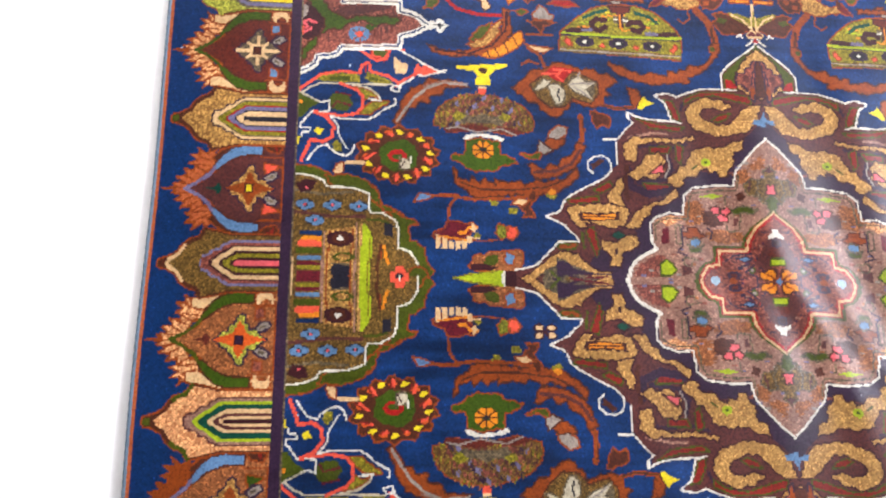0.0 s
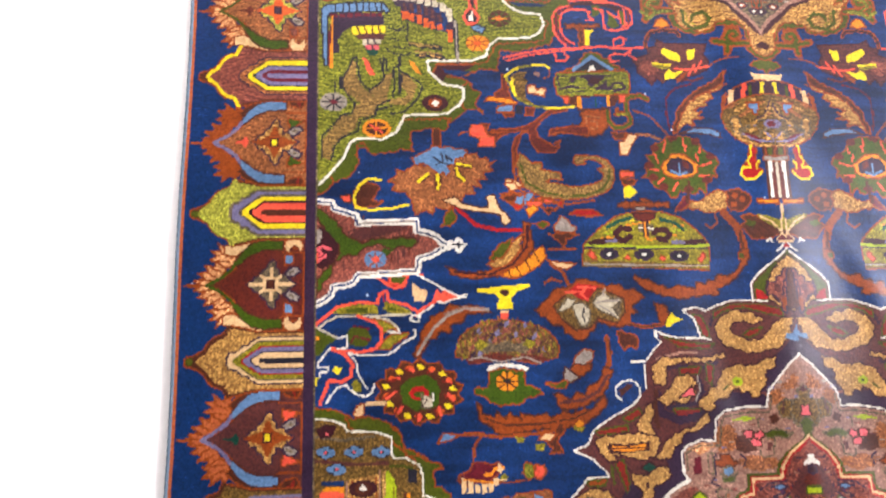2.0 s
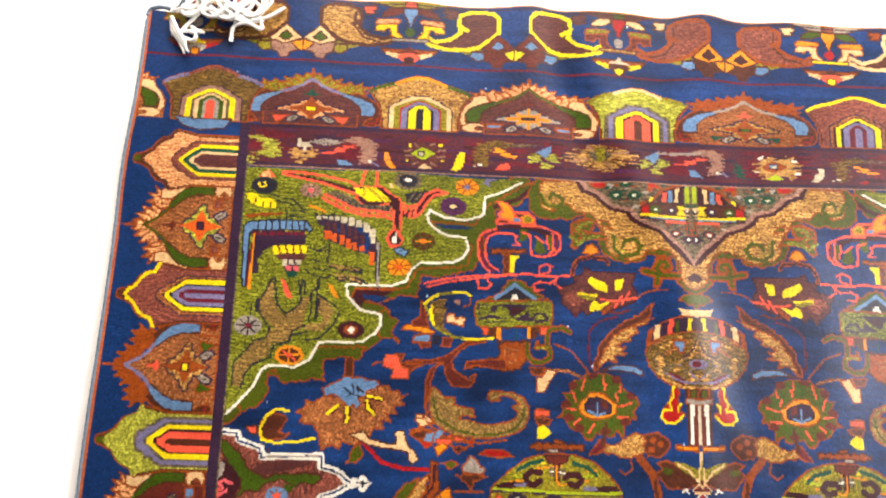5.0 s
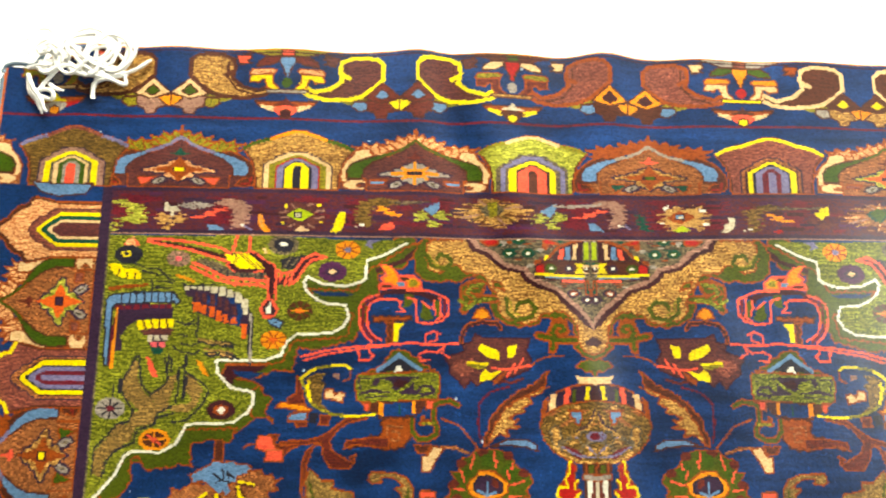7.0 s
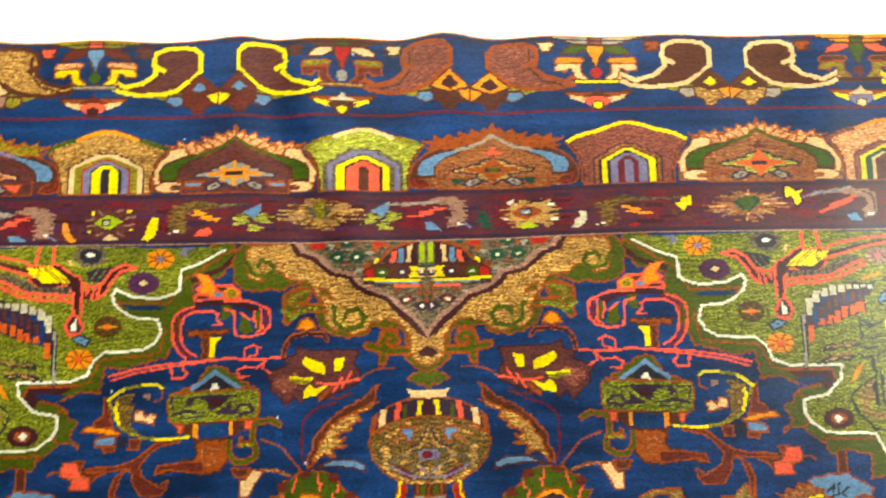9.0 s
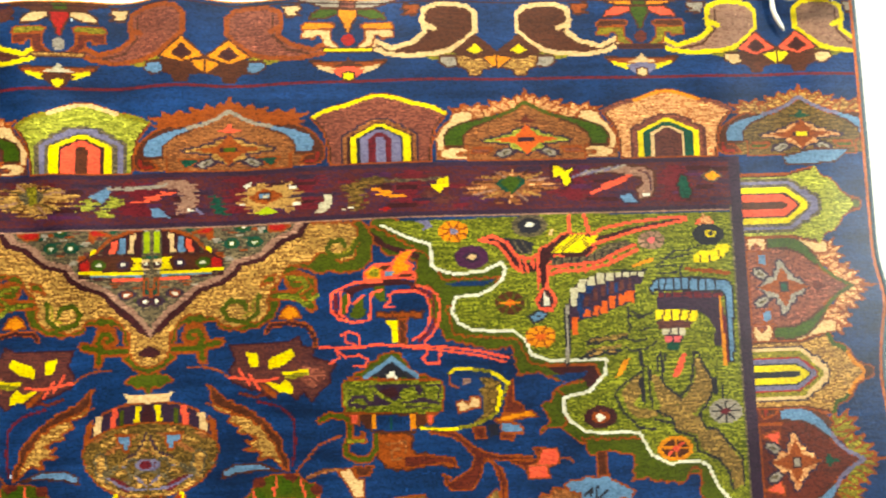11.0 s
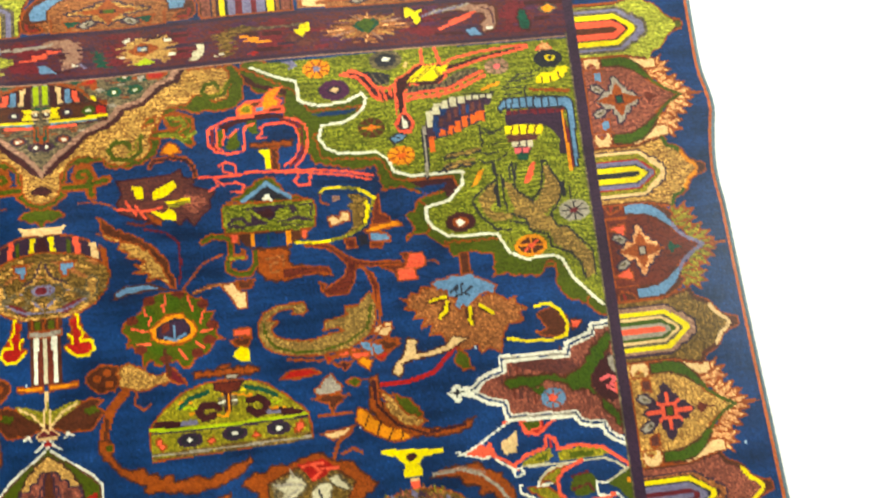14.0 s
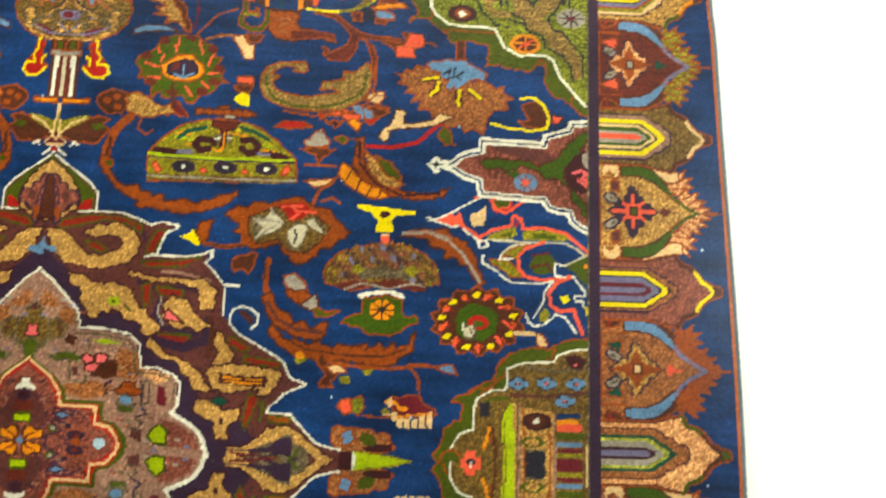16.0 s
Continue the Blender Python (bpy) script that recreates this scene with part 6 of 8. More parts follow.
    p.fill("gld", [(136, 91), (125, 94), (118, 102), (109, 108), (107, 97), (118, 90), (129, 86), (140, 83), (142, 75), (150, 71), (156, 59), (176, 59), (166, 67), (161, 77), (149, 86)], "mar")
    p.fill("gld", [(193, 97), (181, 109), (179, 117), (172, 118), (170, 105), (175, 97), (172, 90), (169, 83), (177, 77), (187, 83)], "mar")
    p.fill("gld", [(239, 82), (234, 68), (225, 58), (214, 58), (218, 65), (203, 62), (187, 59), (170, 65), (165, 76), (173, 85), (185, 87), (201, 88), (218, 84), (227, 86)], "mar")
    p.fill("brn", [(223, 77), (202, 75), (178, 78), (180, 69), (202, 67), (222, 68)], "mar")
    p.fill("amb", [(220, 75), (202, 73), (181, 76), (183, 70), (202, 68), (220, 70)])
    p.line("mar", 1.2, [(219, 72), (183, 72)])
    p.fill("gld", [(204, 51), (194, 44), (184, 43), (173, 51), (159, 54), (156, 42), (167, 32), (177, 30), (179, 14), (191, 14), (191, 28), (199, 34)], "mar")
    p.fill("tea", [(190, 51), (180, 57), (171, 51), (181, 45)], "mar")
    p.fill("mar", [(186, 35), (181, 36), (181, 28), (186, 29)])
    p.fill("gld", [(295, -1), (274, 13), (258, 26), (242, 32), (227, 30), (220, 20), (207, 12), (190, 9), (189, -1), (205, -1), (218, 7), (230, 14), (240, 17), (249, 20), (253, 10), (265, 10), (275, -1), (284, -1)], "mar")
    p.fill("slt", [(265, 8), (253, 9), (243, 14), (224, 6), (206, -1), (269, -1)])
    p.line("olb", 3, [(243, 13), (235, 9), (241, -1), (231, -1)])
    p.line("pur", 3, [(256, -1), (243, 7), (224, -1)])
    p.fill("sky", [(4, 191), (-1, 202), (-1, 203), (-1, 170), (-1, 171), (-1, 182), (14, 186), (12, 192)])
    p.line("whi", 2.5, [(-1, 290), (3, 285), (18, 274), (38, 259), (45, 250), (46, 229)])
    p.line("whi", 2.5, [(30, 228), (46, 230), (71, 230), (89, 224), (102, 219), (113, 223), (128, 220), (127, 218), (117, 211), (112, 198), (111, 190), (98, 186)])
    p.line("whi", 2.5, [(107, 188), (136, 189), (153, 193), (162, 198), (162, 190), (156, 185), (163, 179), (169, 172), (176, 164), (192, 164)])
    p.line("whi", 2.5, [(177, 160), (177, 134)])
    p.line("whi", 2.5, [(206, 123), (211, 127), (212, 136), (205, 142), (195, 144), (186, 140), (184, 127), (193, 117), (213, 107), (233, 96), (240, 91), (244, 81), (248, 76), (263, 71), (251, 66), (241, 61), (235, 54), (228, 49), (226, 43), (249, 42), (256, 34), (265, 25), (274, 16), (287, 12), (298, 10)])
    p.fill("brn", [(208, 133), (197, 140), (191, 138), (201, 130), (207, 125)])
    p.fill("slt", [(271, 4), (265, 10), (252, 16), (252, 25), (242, 21), (236, 16), (224, 13), (211, 7), (173, 7), (173, 5), (272, 6)])
    p.fill("pur", [(252, 21), (239, 19), (230, 11), (205, 7), (173, 8), (173, 5), (243, 6), (253, -1)])
    p.line("vio", 2.6, [(237, -1), (195, 4)])
    p.line("mso", 3.0, [(259, 9), (249, -1)])


def draw_medallion_tip(p):
    p.fill("mso", [(-1, 287), (3, 282), (19, 271), (36, 256), (43, 248), (43, 231), (-1, 223)])
    p.fill("red", [(28, 230), (42, 231), (42, 243), (34, 240)])
    p.fill("gld", [(-1, 281), (4, 279), (19, 265), (28, 251), (30, 239), (26, 229), (14, 221), (-1, 216)], "mar")
    p.fill("brn", [(-1, 266), (5, 264), (9, 256), (22, 248), (24, 238), (19, 228), (9, 222), (-1, 220)], "mar")
    p.fill("ros", [(3, 266), (8, 265), (10, 258), (17, 256), (18, 250), (26, 250), (29, 242), (28, 236), (19, 234), (17, 228), (13, 225), (13, 217), (9, 214)], "pur")
    p.fill("plu", [(12, 247), (20, 248), (20, 239), (14, 237)])
    p.line("pur", 2.0, [(7, 253), (11, 235)])
    p.fill("rus", [(7, 232), (12, 231), (12, 221), (9, 217)])
    p.fill("red", [(-1, 302), (4, 290), (-1, 290)])
    p.line("whi", 2.4, [(-1, 305), (5, 291), (12, 286)])


def draw_inner_medallion(p):
    p.fill("mau", [(-1, 167), (12, 157), (26, 141), (38, 127), (42, 109), (61, 110), (91, 106), (99, 99), (102, 75), (120, 76), (136, 71), (141, 65), (141, 43), (135, 36), (148, 28), (160, 22), (167, 13), (171, -1), (-1, -1), (-1, 168)])
    p.fill("ros", [(166, 2), (160, 17), (143, 27), (127, 30), (131, 17), (138, 11), (132, 5), (166, 5)], frayed=2)
    p.fill("cop", [(100, 90), (83, 94), (77, 79), (83, 66), (98, 63), (108, 74)], frayed=2)
    p.fill("cop", [(25, 132), (7, 149), (4, 132), (19, 129)], frayed=2)
    p.fill("cop", [(79, 56), (62, 60), (36, 56), (34, 47), (57, 42), (75, 47)], frayed=2)
    p.fill("pea", [(135, 69), (118, 75), (104, 72), (122, 62)], frayed=2)
    p.fill("cop", [(41, 125), (25, 132), (23, 118), (36, 112)], frayed=2)
    for k in range(90):
        a, b = 160 * ((k * 0.618034) % 1), 150 * ((k * 0.7548777) % 1)
        if a + b < 170 and a + 1.1 * b > 95:
            p.line(("ros", "gry", "cop", "lav", "plu")[k % 5], 1.6, [(a, b), (a + 5, b)])
    p.line("slt", 1.5, [(36, 125), (40, 105), (61, 106), (90, 102), (95, 96), (99, 71), (120, 72), (133, 68), (137, 64), (137, 45)])
    p.line("whi", 3.1, [(-1, 169), (12, 158), (27, 142), (39, 128), (43, 111), (61, 112), (91, 108), (101, 99), (104, 76), (120, 78), (137, 72), (143, 65), (142, 43), (137, 36)])
    p.line("whi", 4.8, [(137, 36), (149, 30), (161, 23), (168, 13), (172, -1), (173, -1)])
    p.fill("olb", [(-1, 139), (-1, 135), (8, 128), (5, 121), (14, 117), (22, 119), (32, 111), (28, 100), (16, 98), (12, 90), (-1, 90)], "slt")
    p.fill("plu", [(-1, 139), (-1, 135), (5, 128), (-1, 126)])
    p.line("slt", 2.2, [(14, 116), (17, 103), (11, 94)])
    p.line("plu", 2.2, [(24, 117), (26, 104)])
    p.fill("olb", [(-1, 126), (-1, 124), (3, 117), (-1, 115)])
    p.fill("pnk", [(6, 101), (4, 113), (-1, 111), (-1, 117), (-1, 112), (-1, 101)], "brn")
    p.fill("mso", [(-1, 100), (8, 93), (5, 82), (-1, 78)], "slt")
    p.fill("mso", [(50, 84), (33, 87), (17, 83), (23, 78), (44, 77)], "slt")
    p.fill("brn", [(82, 78), (69, 82), (55, 65), (72, 62), (81, 66)])
    p.fill("pnk", [(72, 85), (64, 87), (59, 85), (61, 78), (69, 77)], "brn")
    p.fill("pnk", [(58, 83), (51, 86), (47, 81), (52, 76), (58, 78)], "brn")
    p.fill("pnk", [(65, 74), (60, 78), (51, 74), (52, 69), (60, 68)], "brn")
    p.fill("brn", [(41, 101), (33, 104), (30, 96), (39, 92)])
    p.fill("cha", [(83, 98), (68, 102), (54, 99), (67, 96)])
    p.line("slt", 1.5, [(52, 100), (53, 89)])
    p.line("slt", 1.5, [(37, 76), (39, 59), (52, 57), (53, 65)])
    p.fill("rus", [(109, 55), (101, 56), (99, 62), (89, 62), (85, 55), (79, 52), (86, 48), (102, 49)], "brn")
    p.fill("sky", [(99, 46), (90, 50), (85, 45), (89, 37), (97, 40)], "slt")
    p.fill("mso", [(102, 42), (95, 37), (82, 42), (87, 33), (99, 33)], "slt")
    p.fill("vio", [(130, 59), (122, 61), (123, 43), (131, 42)])
    p.fill("mau", [(115, 63), (108, 64), (109, 42), (115, 43)], "slt")
    p.line("pur", 1.8, [(106, 63), (108, 39), (115, 32)])
    p.line("pur", 1.8, [(77, 61), (71, 56), (74, 48)])
    p.line("pur", 1.5, [(113, 33), (103, 29), (109, 23)])
    p.fill("plu", [(111, 17), (100, 20), (98, 9), (109, 6)])
    p.fill("plu", [(45, 72), (40, 72), (41, 64), (46, 64)])
    p.line("slt", 1.5, [(91, 24), (106, 27), (107, 18), (99, 16), (97, 22)])
    p.fill("cha", [(135, 19), (127, 24), (121, 20), (116, 12), (122, 6), (134, 6)], "mso")
    p.fill("vio", [(125, -1), (106, -1), (100, -1), (125, -1)])
    p.fill("mso", [(-1, 84), (9, 75), (25, 64), (35, 51), (38, 41), (72, 40), (73, 24), (85, 20), (94, 10), (97, -1), (-1, -1)])
    p.fill("red", [(-1, 81), (6, 74), (23, 63), (32, 50), (35, 38), (68, 37), (70, 22), (82, 19), (89, 9), (92, -1), (-1, -1)])
    p.fill("ros", [(-1, 76), (5, 69), (19, 59), (26, 47), (30, 32), (61, 32), (63, 17), (76, 13), (83, 6), (86, -1), (-1, -1)])
    p.line("crm", 2.7, [(-1, 80), (7, 73), (22, 61), (30, 48), (33, 35), (65, 35), (66, 19), (79, 17), (86, 8), (89, -1)])
    for k in range(110):
        a, b = 84 * ((k * 0.618034) % 1), 72 * ((k * 0.7548777) % 1)
        if (a < 60 and b < 30) or a + b < 70 and a < 26:
            p.line(("viw", "plu", "pur", "mau", "prp", "plu", "viw")[k % 7], 1.8, [(a, b), (a + 4, b), (a + 4, b + 2)])
    p.line("pur", 1.5, [(28, 32), (48, 30), (59, 23)])
    p.line("pur", 1.5, [(28, 28), (32, 19), (42, 17)])
    p.line("pur", 1.5, [(18, 32), (21, 19), (15, 11)])
    p.line("rus", 2.2, [(56, 12), (43, 12)])
    p.line("brk", 2.2, [(24, 25), (21, 19)])
    p.fill("plu", [(-1, 52), (13, 45), (18, 32), (26, 19), (16, 14), (8, 15), (3, 26)])
    p.fill("viw", [(-1, 44), (8, 38), (11, 29), (-1, 27)])
    p.fill("whi", [(-1, 60), (4, 60), (4, 55), (10, 51), (9, 48), (-1, 51), (-1, 53)])
    p.fill("mar", [(-1, 49), (5, 46), (4, 40), (-1, 39)], "pur")
    p.fill("cha", [(7, 26), (-1, 26), (-1, 18), (8, 18)], "mso")
    p.fill("sky", [(44, 26), (35, 29), (27, 26), (37, 22)], "pur")
    p.disc("pur", 50, 7, 8.4, 4.8)
    p.disc("viw", 50, 7, 4.2, 2.4)
    p.fill("gry", [(31, 15), (26, 15), (27, 10), (32, 10)], "mso")
    p.fill("gry", [(39, -1), (34, -1), (34, -1), (39, -1)], "mso")
    p.disc("skl", 72, -1, 6.0, 4.8)
    p.disc("rus", 51, -1, 4.8, 3.6)
    p.line("pur", 1.5, [(26, 19), (36, 11), (23, 5), (25, -1)])
    p.fill("amb", [(2, 3), (4, 13), (10, 14), (14, 11), (20, 11), (22, 5), (17, 2), (8, 1)], "brn")
    p.line("rus", 1.2, [(3, 3), (15, 9)])
    p.fill("sky", [(-1, 4), (3, 2), (4, -1), (-1, -1)])


def draw_starburst(p):
    p.fill("brn", [(-1, 313), (14, 318), (38, 331), (50, 328), (42, 321), (52, 316), (43, 307), (33, 300), (16, 301), (9, 305), (-1, 305)], "rus")
    p.fill("olv", [(-1, 332), (4, 323), (19, 329), (32, 331), (22, 321), (9, 313), (-1, 311)])
    p.fill("mso", [(31, 321), (42, 324), (45, 318), (36, 315)])
    p.line("crm", 1.1, [(3, 308), (14, 321), (27, 328)])
    p.fill("vio", [(-1, 297), (3, 307), (10, 301), (8, 297)], "crm")
    p.line("crm", 1.5, [(-1, 341), (2, 323), (2, 308)])
    p.line("whi", 1.9, [(16, 297), (18, 301), (22, 298)])


def draw_acorn(p):
    p.fill("brn", [(35, 347), (39, 356), (52, 361), (64, 358), (68, 346), (60, 335), (46, 335), (39, 340)], "rus")
    p.disc("rus", 45, 349, 4.1, 3.5)
    p.disc("rus", 54, 353, 4.1, 3.5)
    p.disc("rus", 56, 342, 4.1, 3.5)
    p.fill("tan", [(64, 356), (75, 360), (84, 355), (99, 346), (113, 345), (115, 338), (97, 336), (80, 332), (66, 337)], "rus")
    p.fill("vio", [(109, 345), (115, 352), (122, 343), (128, 335), (118, 336)], "rus")
    p.line("rus", 1.5, [(80, 332), (78, 320), (87, 314), (93, 319)])
    p.line("brn", 3.7, [(108, 370), (112, 345)])


def draw_serrated_vine(p):
    p.line("rus", 9, [(70, 333), (56, 317), (50, 298), (49, 280)])
    p.fill("brn", [(51, 311), (55, 308), (51, 283), (48, 283)])
    p.fill("rus", [(44, 289), (54, 288), (55, 274), (62, 263), (73, 258), (84, 260), (88, 253), (96, 254), (99, 248), (110, 251), (111, 244), (122, 246), (132, 249), (141, 244), (160, 251), (171, 256), (181, 262), (183, 256), (172, 246), (158, 239), (142, 236), (131, 232), (117, 236), (106, 235), (95, 237), (83, 238), (86, 244), (71, 249), (59, 260), (48, 271)], "brn")
    p.fill("mso", [(48, 283), (57, 285), (56, 278), (51, 277)], "rus")


FIELD_MOTIFS = [
    ("spandrel_corner", draw_spandrel_corner, "none"),
    ("corner_flower", draw_corner_flower, "none"),
    ("corner_flower", draw_corner_flower_a, "none"),
    ("corner_flower", draw_corner_flower_b, "none"),
    ("corner_flower", draw_corner_flower_c, "none"),
    ("corner_flower", draw_corner_flower_d, "none"),
    ("corner_flower", draw_corner_flower_e, "none"),
    ("corner_flower", draw_corner_flower_f, "none"),
    ("corner_flower", draw_corner_flower_g, "none"),
    ("corner_flower", draw_corner_flower_h, "none"),
    ("corner_bud", draw_corner_bud, "none"),
    ("corner_bird", draw_corner_bird, "none"),
    ("corner_plume", draw_corner_plume, "none"),
    ("corner_peacock", draw_corner_peacock, "none"),
    ("corner_branch", draw_corner_branch, "none"),
    ("spandrel_top", draw_spandrel_top, "x"),
    ("spandrel_basket", draw_spandrel_basket, "x"),
    ("vase", draw_vase, "x"),
    ("vase_foot", draw_vase_foot, "x"),
    ("pine_leaf", draw_pine_leaf, "none"),
    ("yellow_leaf", draw_yellow_leaf, "none"),
    ("rosette", draw_rosette, "none"),
    ("lantern_stem", draw_lantern_stem, "none"),
    ("lantern", draw_lantern, "none"),
    ("lantern_handle", draw_lantern_handle, "none"),
    ("lantern_cord", draw_lantern_cord, "none"),
    ("amber_bud", draw_amber_bud, "none"),
    ("brown_hook", draw_brown_hook, "none"),
    ("sickle_leaf", draw_sickle_leaf, "none"),
    ("scroll_leaf", draw_scroll_leaf, "none"),
    ("crested_flower", draw_crested_flower, "none"),
    ("yellow_hook", draw_yellow_hook, "none"),
    ("dome", draw_dome, "none"),
    ("red_arc", draw_red_arc, "none"),
    ("bud_sprig", draw_bud_sprig, "none"),
    ("scroll_stem", draw_scroll_stem, "none"),
    ("curled_leaf", draw_curled_leaf, "none"),
    ("tulip_leaf", draw_tulip_leaf, "none"),
    ("lily", draw_lily, "none"),
    ("stem_leaf", draw_stem_leaf, "none"),
    ("stem_leaf", draw_stem_leaf_a, "none"),
    ("arrow_flower", draw_arrow_flower, "y"),
    ("urn", draw_urn, "none"),
    ("side_leaf", draw_side_leaf, "none"),
    ("side_rosette", draw_side_rosette, "none"),
    ("scarf", draw_scarf, "none"),
    ("stepped_niche", draw_stepped_niche, "none"),
    ("side_niche", draw_side_niche, "y"),
    ("niche_fountain", draw_niche_fountain, "y"),
    ("medallion_field", draw_medallion_field, "xy"),
    ("medallion_tip", draw_medallion_tip, "x"),
    ("inner_medallion", draw_inner_medallion, "xy"),
    ("starburst", draw_starburst, "x"),
    ("acorn", draw_acorn, "none"),
    ("serrated_vine", draw_serrated_vine, "none"),
]


# ---- border repeats; s runs along the border, d outwards from its inner line ----
def both(points):
    """A closed outline from its half with s >= 0, the first and last points on the axis."""
    return points + [(-s, d) for s, d in reversed(points)]


def draw_arch(p, ground, edge, shoulder, stripes, flat=False):
    """A niche with a pointed top and nested stripes; the flat kind has its shoulders higher, as in the end borders."""
    if flat:
        cap = [(0, 0), (30, 0), (31, 30), (33, 56), (38, 76), (41, 86), (34, 98), (27, 105), (20, 109), (12, 118), (5, 125), (0, 127)]
        body = [(0, 0), (28.5, 0), (29.5, 31), (31.5, 57), (36, 76), (39, 85), (32, 94), (26, 100), (19, 104), (11, 113), (4, 119), (0, 121)]
        crest = [(39, 87), (33, 96), (27, 102), (20, 106), (12, 115), (5, 121), (0, 123)]
    else:
        cap = [(0, 0), (31, 0), (31, 50), (35, 64), (38, 80), (29, 85), (26, 95), (21, 101), (12, 107), (7, 116), (5, 125), (0, 127)]
        body = [(0, 0), (29, 0), (29, 51), (32.5, 65), (35, 78), (27, 82), (23, 92), (18, 97), (9, 104), (3, 113), (0, 115)]
        crest = [(36, 79), (27, 84), (24, 93), (19, 99), (10, 105), (4, 114), (0, 116)]
    p.fill("brn", both(cap), "rus")
    p.fill(ground, both(body))
    for side in (1, -1):
        line = [(side * a, b) for a, b in crest]
        p.line(shoulder, 4.0, line[: len(line) // 2 + 1])
        p.line(edge, 3.6, line[len(line) // 2 :])
    if not flat:
        p.fill("brn" if edge in ("crm", "yel", "amb") else "mso", both([(0, 126), (3, 124), (4, 119), (0, 117)]))
    for n, (colour, half, base, apex) in enumerate(stripes):
        if n < 2:
            p.fill(colour, both([(0, 0), (half, 0), (half, base - 2), (half - 4, base + 6), (half - 8, base + 9), (half - 9, base + 16), (half - 14, base + 20), (half - 16, apex + 2), (3, apex + 4), (0, apex + 4)]))
        else:
            p.fill(colour, both([(0, 0), (half, 0), (half, base), (2, apex), (0, apex)]))


def draw_palmette(p, curl, hook, ground, edge, crown, bloom, heart, core, mark, starry=False):
    for s in (1, -1):
        p.fill("rus", [(s * 18, 78), (s * 38, 70), (s * 40, 84), (s * 30, 92), (s * 17, 90)])
        p.fill(crown, [(s * 22, 76), (s * 36, 72), (s * 43, 79), (s * 38, 83), (s * 46, 94), (s * 38, 91), (s * 38, 102), (s * 32, 94), (s * 28, 103), (s * 24, 92), (s * 17, 92)], "rus")
        p.fill(crown, [(0, 102), (s * 8, 90), (s * 18, 84), (s * 26, 97), (s * 20, 96), (s * 22, 108), (s * 15, 103), (s * 13, 115), (s * 8, 108), (s * 5, 119), (s * 2, 113), (0, 130)], "rus")
        for a, b in (((30, 78), (36, 92)), ((25, 80), (27, 95)), ((9, 96), (14, 106)), ((5, 100), (6, 112)), ((15, 90), (19, 100))):
            p.line("rus", 1.6, [(s * a[0], a[1]), (s * b[0], b[1])])
        if hook == "brn":
            p.fill(ground, [(s * 30, 0), (s * 50, 0), (s * 50, 40), (s * 40, 60), (s * 30, 60)])
            p.fill("brn", [(s * 40, 6), (s * 46, 2), (s * 52, 5), (s * 55, 16), (s * 54, 36), (s * 50, 54), (s * 42, 70), (s * 34, 78), (s * 30, 74), (s * 42, 52), (s * 47, 34), (s * 48, 22), (s * 43, 18)], "rus")
            p.line("brk", 3.0, [(s * 44, 8), (s * 50, 10), (s * 51, 22)])
        else:
            p.fill(ground, [(s * 30, 0), (s * 54, 0), (s * 54, 30), (s * 50, 50), (s * 40, 68), (s * 30, 60)])
            p.fill(hook, [(s * 48, 10), (s * 53, 20), (s * 54, 40), (s * 49, 62), (s * 45, 72), (s * 43, 86), (s * 33, 88), (s * 31, 74), (s * 42, 60), (s * 49, 44), (s * 49, 30)], "rus")
            p.disc("rus", s * 42, 12, 10.5, 11)
            p.disc(hook, s * 42, 12, 9, 9.5)
            p.fill(ground, [(s * 32, 6), (s * 40, 6), (s * 43, 11), (s * 40, 16), (s * 32, 17)])
            p.fill("rus", [(s * 39, 8), (s * 42, 10), (s * 41, 14), (s * 38, 13)])
    p.fill(ground, both([(0, 0), (35, 0), (35, 24), (41, 27), (40, 46), (34, 60), (24, 69), (16, 76), (5, 92), (0, 103)]), "rus")
    for s in (1, -1):
        p.fill(curl, [(s * 38, 24), (s * 48, 24), (s * 49, 42), (s * 46, 56), (s * 38, 66), (s * 29, 73), (s * 20, 77), (s * 21, 71), (s * 31, 59), (s * 37, 45)], "brn")
        p.line(edge, 3.6, [(s * 24, 74), (s * 16, 79), (s * 7, 91), (0, 105)])
        p.fill(mark, [(s * 15, 20), (s * 29, 21), (s * 25, 2)] if mark in ("cor", "tea", "mos") else [(s * 20, 22), (s * 32, 22), (s * 33, 13), (s * 23, 12)], "rus")
        p.fill("pur", [(s * 4, 20), (s * 12, 23), (s * 19, 16), (s * 20, 7), (s * 14, 3), (s * 8, 10)])
        p.fill("gry", [(s * 8, 18), (s * 12, 20), (s * 17, 14), (s * 18, 8), (s * 14, 6), (s * 10, 12)])
        p.fill("slt", [(s * 11, 16), (s * 13, 17), (s * 15, 12), (s * 14, 9), (s * 12, 12)])
    p.fill(bloom, both([(0, 8), (5, 16), (11, 20), (10, 27), (17, 28), (18, 31), (25, 31), (27, 35), (23, 39), (16, 42), (15, 46), (9, 48), (8, 54), (3, 57), (0, 62)]), "pur")
    if starry:
        for a, b in ((16, 0), (0, 22), (0, -22), (-16, 0), (9, 11), (-9, 11), (9, -11), (-9, -11)):
            p.line(heart, 4.2 if abs(a) + abs(b) > 21 or abs(a) == 16 else 3.4, [(0, 36), (a, 36 + b)])
        p.fill(heart, [(-8, 28), (8, 28), (8, 44), (-8, 44)])
        p.fill("mar", [(-5.5, 31), (5.5, 31), (5.5, 41), (-5.5, 41)])
        p.fill(core, [(-3, 33), (3, 33), (3, 39), (-3, 39)])
    else:
